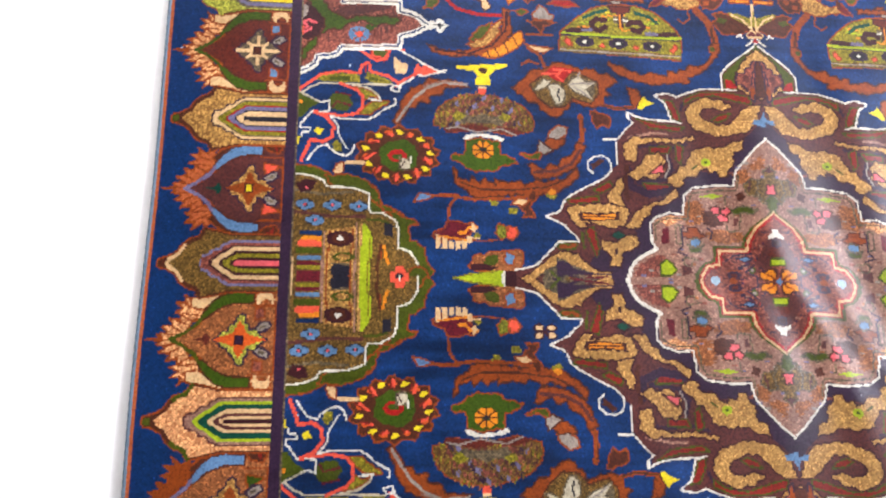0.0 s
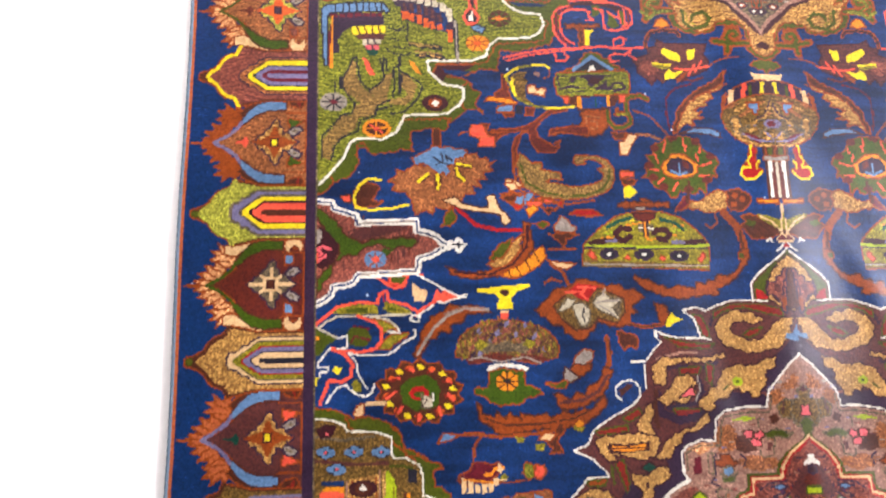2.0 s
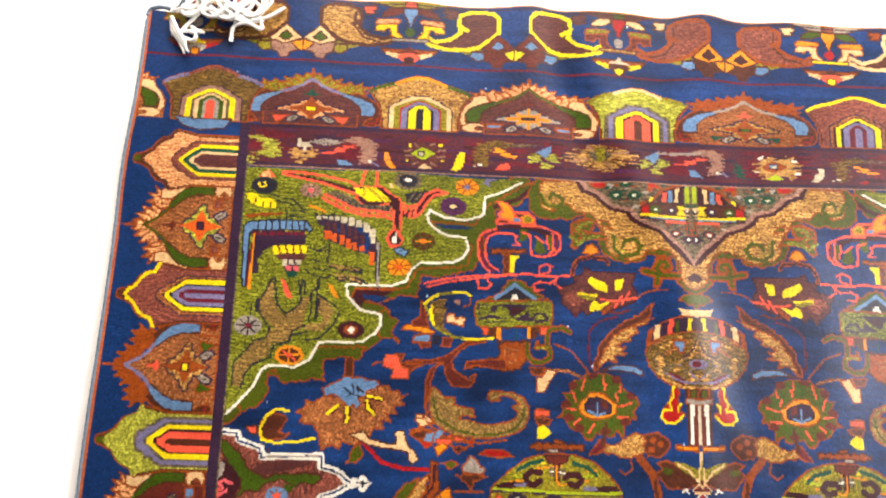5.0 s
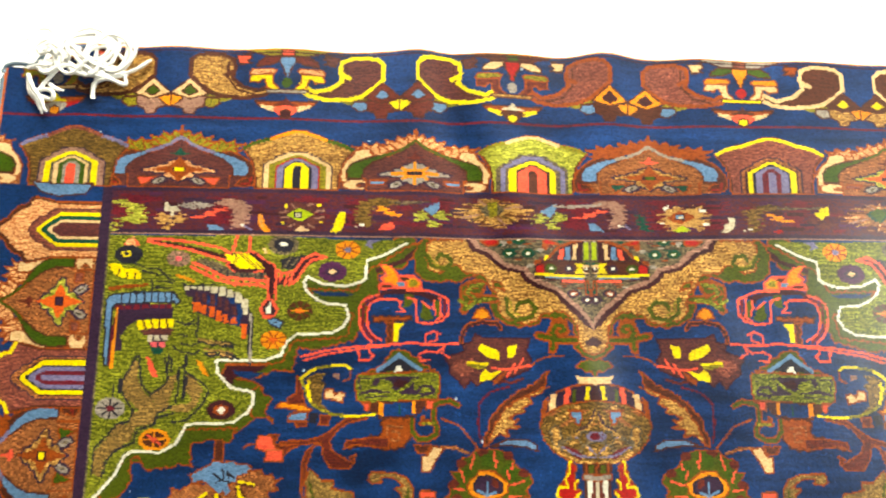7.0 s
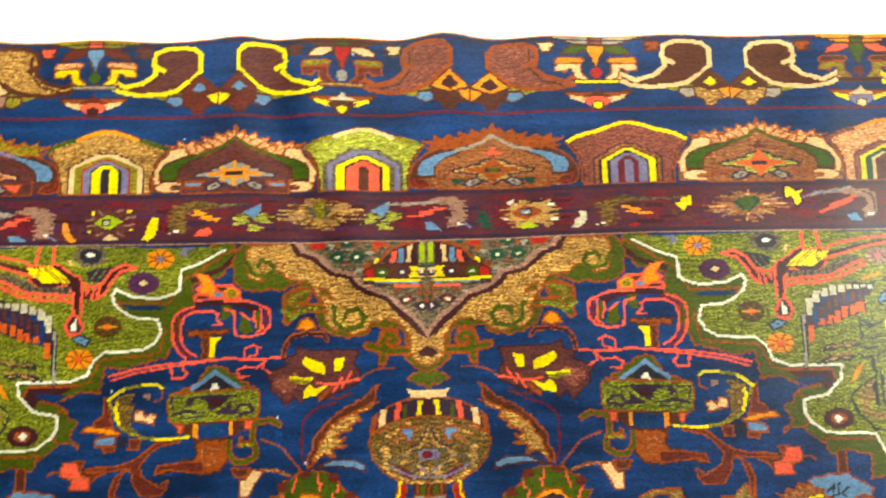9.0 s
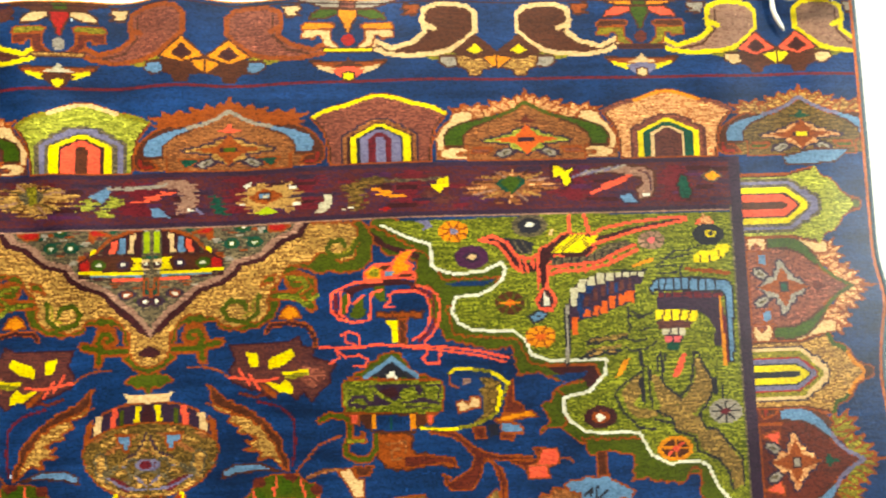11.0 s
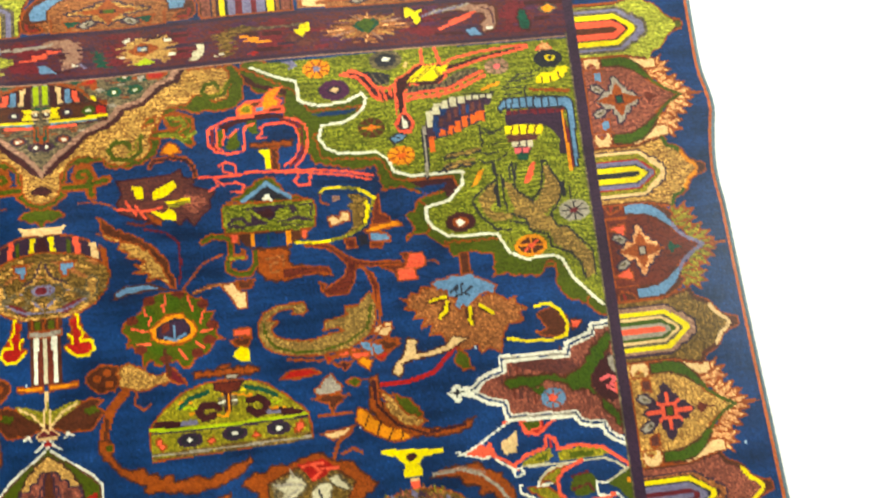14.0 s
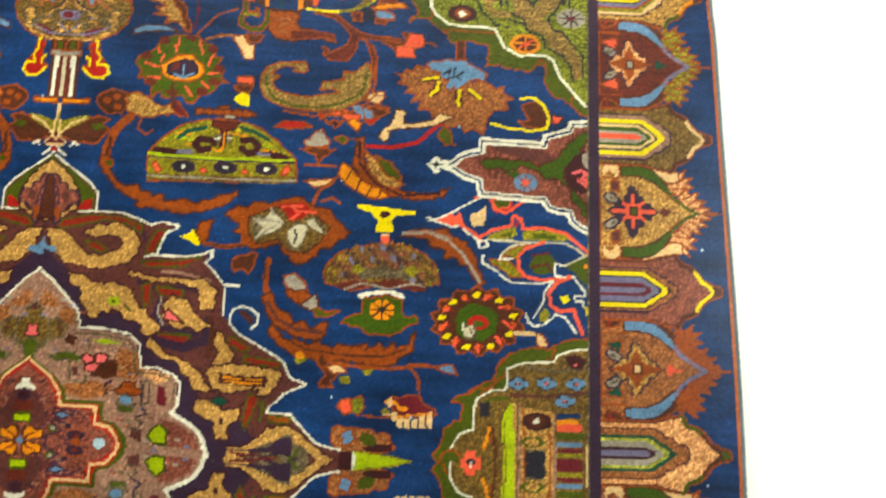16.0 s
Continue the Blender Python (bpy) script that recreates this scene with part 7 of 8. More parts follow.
        p.fill(heart, both([(0, 8), (4, 22), (7, 29), (15, 33), (19, 36), (15, 39), (7, 42), (4, 50), (0, 64)]))
        p.fill("mar" if core != "brn" else "amb", [(-5, 31), (5, 31), (5, 41), (-5, 41)])
        p.fill(core, [(-3.6, 33), (3.6, 33), (3.6, 39), (-3.6, 39)])
    leaf = "tea" if hook == "brn" else "viw"
    if crown == "rus":
        leaf = "cor"
    p.fill(leaf, [(-2, 66), (-7, 69), (-2, 73), (0, 84), (2, 73), (7, 69), (2, 66)])


def draw_boots(right, left, boot, edge, gem, gem_heart, foot, flag, patch):
    bow = "yel" if edge == "yel" else "amb"
    for s, p in ((1, right), (-1, left)):
        outline = [(20, 70), (27, 77), (40, 79.5), (57, 79), (69, 74), (71, 62), (68, 50), (80, 40), (100, 34), (116, 43), (118, 36), (106, 29), (86, 25.5), (60, 27), (45, 31), (30, 42), (20, 52)]
        outline = [(s * a, d) for a, d in outline]
        p.fill("olv", [(s * 38, 29), (s * 78, 27), (s * 62, 21), (s * 48, 19)])
        p.fill(patch, [(s * 33, 25), (s * 54, 25), (s * 56, 18), (s * 47, 12), (s * 38, 14)], "brn")
        p.fill(boot, outline, edge)
        p.line("brn", 2.4, [(s * 63, 70), (s * 63, 50), (s * 76, 35), (s * 96, 30)])
        p.line(edge, 4.8, outline + outline[:1])
        p.line(edge, 5.0, [(s * 68, 58), (s * 60, 54)])
        p.fill(flag, [(s * 72, 79), (s * 88, 80), (s * 90, 75), (s * 84, 73), (s * 90, 69), (s * 76, 68), (s * 74, 73)], "brn")
        p.fill(foot, [(0, 26), (s * 40, 25), (s * 37, 13), (s * 30, 11), (s * 27, 4), (s * 17, 4), (s * 14, 11), (0, 13)], "brn")
        p.fill(gem, [(s * 21, 48), (s * 42, 29), (s * 22, 22), (s * 0, 29)], "brn")
        p.fill(gem_heart, [(s * 21, 40), (s * 30, 31), (s * 21, 26), (s * 12, 31)], "brn")
        p.fill(bow, [(0, 27), (s * 15, 24), (s * 6, 15), (0, 12)], "brn")


def draw_tulip(p, wing, gem, cup, side_leaf, bud_top, bud, bead, bar, sides, peak, body, dot):
    for s in (1, -1):
        p.fill(wing, [(0, 86), (s * 52, 88), (s * 44, 84), (s * 24, 78), (0, 77)], "brn")
        p.fill(side_leaf, [(s * 7, 77), (s * 24, 77), (s * 34, 71), (s * 36, 65), (s * 22, 66), (s * 10, 71)], "brn")
        p.fill(bud_top, [(s * 12, 60), (s * 18, 62), (s * 40, 62), (s * 44, 57), (s * 41, 53), (s * 28, 55), (s * 14, 56)], "rus")
        p.fill(bud, [(s * 16, 55), (s * 28, 55), (s * 42, 54), (s * 43, 46), (s * 32, 45), (s * 29, 49), (s * 25, 48), (s * 23, 39), (s * 14, 34), (s * 8, 36), (s * 16, 44)], "rus")
        p.fill("rus", [(0, 21), (s * 36, 22), (s * 32, 17), (s * 18, 11), (0, 9)], "brn")
        p.fill(sides, [(s * 4, 15), (s * 14, 15), (s * 30, 18), (s * 28, 14), (s * 16, 9), (s * 6, 11)])
    p.fill(gem, both([(0, 86), (8, 85), (7, 78), (0, 76)]), "brn")
    p.fill(cup, both([(0, 77), (9.5, 77), (9, 70), (4, 61), (1.5, 52), (0, 50)]), "brn")
    p.disc("nav", 0, 44, 10, 9)
    p.disc(bead, 0, 44, 6, 6.5)
    p.fill(bar, [(-25, 36), (25, 36), (22, 31), (-22, 31)], "brn")
    p.fill(body, both([(0, 17), (16, 13), (8, 5), (0, 3)]))
    p.fill(peak, both([(0, 26), (5, 20), (15, 17), (6, 16), (0, 16)]))
    p.fill(dot, both([(0, 11), (6, 9), (5, 2), (0, 1)]), "brn")


def draw_foal(p, coat, slash):
    p.fill(coat, [(-50, 14), (-30, 17), (-10, 20), (22, 18), (33, 12), (33, -4), (29, -14), (14, -17), (11, -6), (19, 0), (16, 6), (0, 9), (-14, 12), (-32, 11)], "brn")
    for k in range(6):
        p.line("gry" if k % 2 else "lav", 1.8, [(-60 + 9 * k, 8 + 1.5 * k), (-44 + 9 * k, 14 + 1.2 * k)])
    for k in range(4):
        p.line(slash, 2.4, [(-40 + 8 * k, -9 + 2.5 * k), (-24 + 8 * k, -3 + 2.5 * k), (-28 + 8 * k, -1 + 2.5 * k), (-12 + 6 * k, 3 + 2 * k)])
    p.line("gud", 1.8, [(14, 14), (26, 10), (28, -6)])
    p.fill("whi", [(18, -10), (26, -10), (26, -14), (18, -14)])
    p.fill("sky", [(-10, -12), (4, -9), (14, -20), (-4, -20)], "pur")


def draw_bird(p):
    p.fill("yel", [(-10, 10), (0, 7), (8, 13), (13, 12), (13, -2), (5, 0), (1, -11), (-7, -6), (-4, 2)], "mar")


def draw_petal(p, colour):
    p.fill(colour, [(-6, -16), (-10, 4), (-4, 17), (4, 14), (10, -6), (8, -18)], "mar")


def lay_border():
    """Plain bands first, then the repeats of the border, the top and bottom skirts and the narrow band of figures."""
    border = piece("outer_border")
    whole = Chart(border)
    edge_u, edge_v = HALF_U * KNOT_U, HALF_V * KNOT_V
    for s in (1, -1):
        whole.fill("nav", [(s * 545, -edge_v), (s * edge_u, -edge_v), (s * edge_u, edge_v), (s * 545, edge_v)])
        whole.fill("nav", [(-edge_u, s * 709), (edge_u, s * 709), (edge_u, s * edge_v), (-edge_u, s * edge_v)])
    for s in (1, -1):
        whole.line("vio", 2.2, [(-690, s * 793), (690, s * 793)])
    arches = {
        "peach": ("pea", "brn", "brn", [("plu", 24, 54, 76), ("ros", 22, 52, 74), ("yel", 19, 47, 71), ("tea", 15.5, 46, 65), ("crm", 10.5, 44, 57), ("plu", 8.5, 42, 53)]),
        "rose": ("ros", "yel", "yel", [("pur", 23, 52, 76), ("cop", 21.5, 51, 74), ("mar", 19.5, 47, 72), ("yel", 18, 46, 70), ("blk", 13.5, 45, 63), ("lav", 12, 44, 60), ("vio", 7, 42, 53), ("lav", 3, 40, 46)]),
        "rose_side": ("ros", "yel", "brn", [("pur", 23, 52, 76), ("cop", 21.5, 51, 74), ("mar", 19.5, 47, 72), ("yel", 18, 46, 70), ("blk", 13.5, 45, 63), ("lav", 12, 44, 60), ("vio", 7, 42, 53), ("lav", 3, 40, 46)]),
        "tan_pale": ("tan", "brn", "brn", [("pur", 25, 50, 78), ("crm", 23.5, 49, 76), ("slt", 21, 48, 74), ("olv", 20, 46, 74), ("red", 15.5, 45, 66), ("lav", 13.8, 44, 63), ("blk", 9.6, 43, 56), ("crm", 8.2, 42, 54), ("blk", 3, 40, 46)]),
        "olive_pale": ("olb", "crm", "brn", [("lav", 24, 54, 78), ("ros", 22, 52, 77), ("mar", 19, 50, 73), ("crm", 17, 48, 70), ("mar", 12.5, 46, 62), ("olv", 10, 44, 58), ("mar", 5.5, 42, 51), ("pnk", 3, 40, 47)]),
        "peach_pale": ("pea", "brn", "mso", [("plu", 24, 54, 82), ("mau", 22, 53, 80), ("cha", 19.5, 51, 76), ("tea", 16.5, 48, 71), ("crm", 11.5, 45, 61), ("plu", 8.5, 43, 56), ("crm", 4.5, 41, 50), ("mar", 2.4, 40, 46)]),
        "lime": ("lim", "lim", "lim", [("slt", 27, 54, 80), ("lav", 24, 53, 77), ("slt", 20.5, 50, 73), ("yel", 18, 48, 70), ("mar", 13, 46, 62), ("cor", 11, 44, 58), ("brn", 3.6, 42, 48)]),
        "tan": ("tan", "amb", "mos", [("pur", 25.5, 53, 76), ("crm", 24, 52, 74), ("olv", 21, 50, 73), ("red", 16.5, 47, 68), ("lav", 14.8, 46, 65), ("blk", 10.2, 45, 59), ("yel", 8.6, 44, 57), ("blk", 3, 41, 48)]),
        "olive": ("olb", "crm", "brn", [("pur", 25, 53, 77), ("mau", 23.5, 52, 75), ("yel", 19.5, 50, 73), ("slt", 15, 47, 65), ("crm", 13, 45, 61), ("mos", 10, 44, 57), ("gry", 6.5, 42, 52), ("cor", 3.2, 40, 47)]),
    }
    arches["olive_end"] = ("olb", "ros", "lav", arches["olive"][3])
    arches["peach_end"] = ("pea", "amb", "ros", arches["peach"][3])
    arches["lime_end"] = ("lim", "crm", "olv", arches["lime"][3])
    arches["peach_side"] = ("pea", "brn", "mso", [("plu", 25, 54, 82), ("cop", 23, 53, 80), ("tea", 17.5, 49, 72), ("lim", 14, 47, 66), ("gry", 11, 45, 60), ("mar", 6, 42, 52), ("lav", 3, 40, 47)])
    blooms = {
        "green": ("mos", "crm", "ros", "mso", "pea", "gry", "rus", "tea", "sky"),
        "green_tan": ("mos", "crm", "cop", "mso", "pea", "lim", "flm", "pur", "ros"),
        "green_rose": ("mos", "crm", "viw", "mos", "pea", "slt", "crm", "brn", "sky", True),
        "blue_pale": ("sky", "brn", "plu", "lav", "org", "tan", "rus", "yel", "cor"),
        "green_side": ("mos", "crm", "tan", "mso", "pea", "pur", "cor", "mso", "plu", True),
        "green_dark": ("mos", "crm", "plu", "mso", "pea", "gry", "amb", "blk", "sky", True),
        "blue": ("sky", "brn", "viw", "lav", "olv", "pea", "rus", "gry", "cor"),
        "blue_end": ("sky", "brn", "plu", "lav", "olv", "pea", "rus", "yel", "cor"),
        "blue_rust": ("sky", "brn", "cop", "lav", "rus", "tan", "rus", "yel", "mos"),
        "blue_side": ("sky", "brn", "cop", "lav", "rus", "tan", "rus", "crm", "tea"),
        "blue_tan": ("sky", "brn", "cop", "gry", "rus", "tan", "rus", "mos", "tea"),
        "blue_peach": ("sky", "brn", "olb", "lav", "tan", "pea", "rus", "yel", "mso"),
    }
    cycle = {-1: ["peach", "rose", "lime", "tan_pale", "olive_pale", "peach_pale", "rose", "lime", "tan_pale"], 1: ["lime", "tan", "olive", "rose_side", "peach_side"]}
    turns = {-1: ["green_tan", "blue_rust", "green_rose", "blue_pale"], 1: ["green", "blue", "green_side", "blue_side"]}
    for side, palms in turns.items():
        for k in range(9):
            along = 659 - 161.5 * k
            if k < 8:
                draw_palmette(Chart(piece("palmette", border), 0, side * 0.96, -1, 0, side * 551, along - 80), *blooms[palms[k % 4]])
        for k in range(9):
            along = 659 - 161.5 * k
            draw_arch(Chart(piece("arch", border), 0, side * 0.96, -1, 0, side * 551, along), *arches[cycle[side][k % len(cycle[side])]])
    for end in (1, -1):
        spots = [(-733, "green_tan"), (-468, "blue_end"), (-201, "green_dark"), (70, "blue_tan"), (347, "green_tan"), (617, "blue_peach")]
        for u, key in spots:
            draw_palmette(Chart(piece("palmette", border), 1.6, 0, 0, end * 0.56, u, end * 710), *blooms[key])
        for u, key in ((-590, "olive_end"), (-335, "tan"), (-65, "lime_end"), (209, "rose"), (483, "peach_end")):
            draw_arch(Chart(piece("arch", border), 1.56, 0, 0, end * 0.55, u, end * 710), *arches[key], flat=True)
        for u, key in ((-484, ("tan", "brn", "crm", "mos", "mau", "cor", "olv")), (-220, ("plu", "yel", "viw", "sky", "viw", "plu", "sky")),
                       (48, ("ros", "rus", "amb", "mar", "brn", "crm", "sky")), (322, ("brn", "crm", "brn", "yel", "tan", "rus", "gry")),
                       (598, ("mau", "yel", "cor", "mar", "brn", "gry", "crm"))):
            draw_boots(Chart(piece("boot", border), 1, 0, 0, end, u, end * 793), Chart(piece("boot", border), 1, 0, 0, end, u, end * 793), *key)
        for u, key in ((-618, ("sky", "mos", "red", "crm", "yel", "olv", "gry", "crm", "red", "yel", "gry", "amb")),
                       (-352, ("olv", "cor", "sky", "viw", "pea", "yel", "mos", "gry", "crm", "viw", "cor", "mar")),
                       (-88, ("brn", "mos", "red", "crm", "olv", "viw", "gry", "tan", "yel", "ivo", "brn", "yel")),
                       (181, ("gry", "ros", "amb", "mos", "amb", "crm", "red", "yel", "crm", "brn", "cor", "yel")),
                       (462, ("amb", "mos", "mos", "cor", "brn", "olv", "viw", "mar", "yel", "crm", "lav", "crm"))):
            draw_tulip(Chart(piece("tulip_spray", border), 1, 0, 0, end, u, end * 793), *key)
        corner = Chart(piece("corner_bracket", border), 1, 0, 0, end)
        corner.fill("sky", [(-632, 714), (-600, 711), (-562, 712), (-570, 700), (-600, 697), (-622, 703)], "brn")
        corner = Chart(piece("corner_bracket", border), 1, 0, 0, end)
        corner.fill("sky", [(596, 708), (630, 715), (665, 714), (650, 702), (620, 699), (600, 700)], "brn")
        strip = piece("figure_band")
        band = Chart(strip, 1, 0, 0, end)
        band.fill("gud", [(-548, 656), (548, 656), (548, 709), (-548, 709)])
        for k in range(11):
            u = -530 + 1060 * ((k * 0.618034) % 1)
            band.fill("vio", [(u, 668), (u + 26, 668), (u + 30, 700), (u + 4, 702)], frayed=6)
        for k in range(150):
            u, v, long = -540 + 1080 * ((k * 0.618034) % 1), 666 + 36 * ((k * 0.7548777) % 1), 8 + 22 * ((k * 0.5698403) % 1)
            band.line(("pur", "mar", "prp", "vio", "gud")[k % 5], 3.5, [(u, v), (u + long, v)])
        band.line("pur", 5, [(-548, 707), (548, 707)])
        band.line("pur", 5, [(-548, 659), (548, 659)])
        band.line("mau", 1.2, [(-548, 656), (548, 656)])
        fig = Chart(piece("leaf_sprig", strip), 1, 0, 0, end)
        fig.fill("vio", [(-539, 687), (-531, 689), (-525, 683), (-531, 678), (-538, 677)])
        fig.fill("lim", [(-539, 695), (-531, 695), (-519, 691), (-507, 688), (-502, 684), (-501, 675), (-505, 667), (-516, 668), (-528, 670), (-533, 659), (-539, 658), (-538, 666), (-529, 674), (-518, 677), (-521, 683), (-529, 688), (-537, 691)], frayed=5)
        fig = Chart(piece("clover", strip), 1, 0, 0, end)
        fig.fill("gld", [(-490, 676), (-484, 680), (-476, 678), (-472, 673), (-475, 667), (-486, 668)], frayed=4)
        fig.fill("gld", [(-468, 676), (-462, 680), (-457, 676), (-457, 668), (-464, 668), (-469, 670)], frayed=4)
        fig.fill("tan", [(-477, 666), (-470, 668), (-471, 662), (-481, 659)], frayed=3)
        fig.fill("ivo", [(-481, 692), (-477, 692), (-476, 688), (-468, 688), (-463, 682), (-469, 681), (-469, 676), (-473, 676), (-473, 682), (-480, 682)])
        fig = Chart(piece("foal", strip), 1, 0, 0, end)
        fig.fill("mau", [(-426, 694), (-414, 697), (-402, 697), (-391, 693), (-385, 687), (-386, 678), (-388, 669), (-394, 664), (-404, 663), (-406, 672), (-404, 678), (-404, 684), (-413, 688), (-423, 690)], frayed=3)
        fig.line("gry", 1.3, [(-466, 689), (-447, 685)])
        fig.line("gry", 1.3, [(-460, 690), (-442, 686)])
        fig.line("gry", 1.3, [(-455, 691), (-436, 687)])
        fig.line("gry", 1.3, [(-449, 692), (-431, 688)])
        fig.line("gry", 1.3, [(-444, 692), (-425, 689)])
        fig.fill("cor", [(-449, 675), (-440, 677), (-433, 682), (-421, 686), (-412, 688), (-411, 685), (-419, 682), (-428, 677), (-436, 674)], frayed=4)
        fig.fill("sky", [(-432, 667), (-423, 667), (-412, 661), (-430, 661)])
        fig.fill("whi", [(-396, 669), (-391, 669), (-391, 666), (-395, 666)])
        fig.line("lav", 1.5, [(-391, 666), (-383, 662)])
        fig = Chart(piece("petal", strip), 1, 0, 0, end)
        fig.fill("amb", [(-376, 680), (-371, 679), (-369, 670), (-361, 660), (-368, 659), (-373, 664), (-376, 670)])
        fig.line("gld", 2.5, [(-374, 677), (-371, 666)])
        fig = Chart(piece("star_flower", strip), 1, 0, 0, end)
        fig.fill("plu", [(-344, 695), (-335, 695), (-330, 692), (-324, 695), (-316, 695), (-311, 689), (-302, 687), (-311, 681), (-302, 675), (-311, 669), (-314, 662), (-328, 666), (-338, 661), (-344, 668), (-354, 673), (-346, 679), (-354, 684), (-345, 688)], frayed=6)
        fig.line("mau", 1.6, [(-351, 682), (-343, 684)])
        fig.line("mau", 1.6, [(-351, 676), (-343, 677)])
        fig.line("mau", 1.6, [(-313, 684), (-303, 686)])
        fig.line("mau", 1.6, [(-312, 676), (-303, 678)])
        fig.line("mau", 1.6, [(-340, 692), (-336, 688)])
        fig.line("mau", 1.6, [(-322, 691), (-315, 693)])
        fig.line("mau", 1.6, [(-341, 666), (-335, 669)])
        fig.line("mau", 1.6, [(-320, 669), (-314, 666)])
        fig.fill("cha", [(-345, 679), (-331, 688), (-315, 681), (-329, 672)])
        fig.fill("blk", [(-337, 683), (-328, 683), (-328, 676), (-336, 676)])
        fig.fill("ivo", [(-335, 681), (-330, 682), (-329, 677), (-334, 677)])
        fig.fill("blk", [(-333, 680), (-331, 680), (-331, 679), (-333, 679)])
        fig.fill("yel", [(-348, 691), (-343, 693), (-343, 688), (-348, 688)])
        fig.fill("yel", [(-312, 693), (-306, 693), (-306, 690), (-312, 690)])
        fig.fill("yel", [(-353, 672), (-347, 671), (-348, 668)])
        fig.fill("yel", [(-309, 673), (-303, 673), (-308, 670)])
        fig.fill("crm", [(-337, 661), (-328, 667), (-318, 662)])
        fig = Chart(piece("petal", strip), 1, 0, 0, end)
        fig.fill("yel", [(-286, 685), (-280, 685), (-279, 675), (-282, 664), (-289, 660), (-295, 662), (-292, 667), (-290, 674)])
        fig = Chart(piece("foal", strip), 1, 0, 0, end)
        fig.fill("olb", [(-268, 689), (-263, 696), (-251, 700), (-237, 702), (-222, 698), (-209, 696), (-221, 693), (-248, 691), (-251, 683), (-248, 672), (-253, 667), (-263, 669), (-267, 678)], frayed=3)
        fig.line("slt", 1.4, [(-230, 697), (-209, 694)])
        fig.line("slt", 1.4, [(-222, 696), (-201, 695)])
        fig.line("slt", 1.4, [(-213, 696), (-193, 696)])
        fig.line("slt", 1.4, [(-205, 695), (-185, 697)])
        fig.fill("amb", [(-244, 691), (-236, 691), (-228, 686), (-221, 683), (-210, 682), (-223, 679), (-233, 683), (-242, 687)], frayed=4)
        fig.fill("cor", [(-242, 664), (-236, 671), (-225, 673), (-223, 665)])
        fig.fill("ivo", [(-270, 667), (-265, 669), (-266, 666)])
        fig.fill("whi", [(-262, 671), (-257, 671), (-258, 669), (-262, 669)])
        fig = Chart(piece("clover", strip), 1, 0, 0, end)
        fig.fill("lim", [(-198, 683), (-192, 687), (-184, 682), (-186, 676), (-198, 674)], frayed=4)
        fig.fill("lim", [(-179, 683), (-170, 689), (-162, 684), (-164, 677), (-177, 677)], frayed=4)
        fig.fill("lim", [(-184, 675), (-176, 676), (-170, 669), (-184, 669)], frayed=3)
        fig.fill("sky", [(-191, 688), (-184, 692), (-173, 698), (-173, 689), (-181, 681), (-185, 685)])
        fig = Chart(piece("sun_flower", strip), 1, 0, 0, end)
        fig.fill("tan", [(-149, 691), (-133, 698), (-114, 704), (-95, 697), (-76, 691), (-72, 685), (-82, 676), (-98, 674), (-104, 668), (-115, 668), (-119, 674), (-136, 678), (-147, 681)], frayed=10)
        fig.line("gld", 1.5, [(-97, 688), (-76, 687)])
        fig.line("brn", 1.5, [(-98, 684), (-79, 681)])
        fig.line("olb", 1.5, [(-101, 682), (-86, 676)])
        fig.line("mau", 1.5, [(-106, 681), (-98, 673)])
        fig.line("gld", 1.5, [(-112, 680), (-112, 672)])
        fig.line("brn", 1.5, [(-118, 681), (-126, 673)])
        fig.line("olb", 1.5, [(-123, 683), (-138, 676)])
        fig.line("mau", 1.5, [(-127, 685), (-146, 681)])
        fig.line("gld", 1.5, [(-128, 689), (-149, 687)])
        fig.line("brn", 1.5, [(-127, 692), (-146, 693)])
        fig.line("olb", 1.5, [(-124, 694), (-139, 698)])
        fig.line("mau", 1.5, [(-119, 696), (-127, 702)])
        fig.line("gld", 1.5, [(-113, 696), (-113, 702)])
        fig.line("brn", 1.5, [(-106, 695), (-99, 701)])
        fig.line("olb", 1.5, [(-101, 693), (-87, 697)])
        fig.line("mau", 1.5, [(-98, 691), (-79, 693)])
        fig.fill("slt", [(-126, 692), (-116, 697), (-103, 695), (-98, 689), (-105, 683), (-120, 683)])
        fig.fill("olv", [(-117, 699), (-107, 699), (-107, 683), (-115, 681)])
        fig = Chart(piece("clover", strip), 1, 0, 0, end)
        fig.fill("lim", [(-64, 683), (-58, 687), (-50, 683), (-52, 677), (-64, 673)], frayed=4)
        fig.fill("lim", [(-44, 684), (-35, 689), (-27, 684), (-29, 677), (-43, 677)], frayed=4)
        fig.fill("lim", [(-50, 675), (-42, 676), (-36, 669), (-51, 668)], frayed=3)
        fig.fill("sky", [(-57, 688), (-50, 693), (-38, 699), (-39, 689), (-46, 681), (-51, 685)])
        fig = Chart(piece("foal", strip), 1, 0, 0, end)
        fig.fill("mau", [(5, 700), (16, 702), (31, 701), (42, 694), (41, 685), (40, 677), (36, 670), (24, 669), (23, 679), (28, 687), (22, 693), (8, 695)], frayed=3)
        fig.line("gry", 1.3, [(-40, 696), (-17, 694)])
        fig.line("gry", 1.3, [(-33, 696), (-11, 695)])
        fig.line("gry", 1.3, [(-25, 696), (-4, 696)])
        fig.line("gry", 1.3, [(-18, 695), (2, 696)])
        fig.line("gry", 1.3, [(-11, 695), (8, 697)])
        fig.line("gry", 1.3, [(-3, 694), (14, 698)])
        fig.fill("cor", [(-17, 682), (-8, 684), (0, 688), (12, 692), (18, 690), (8, 685), (-2, 681)], frayed=4)
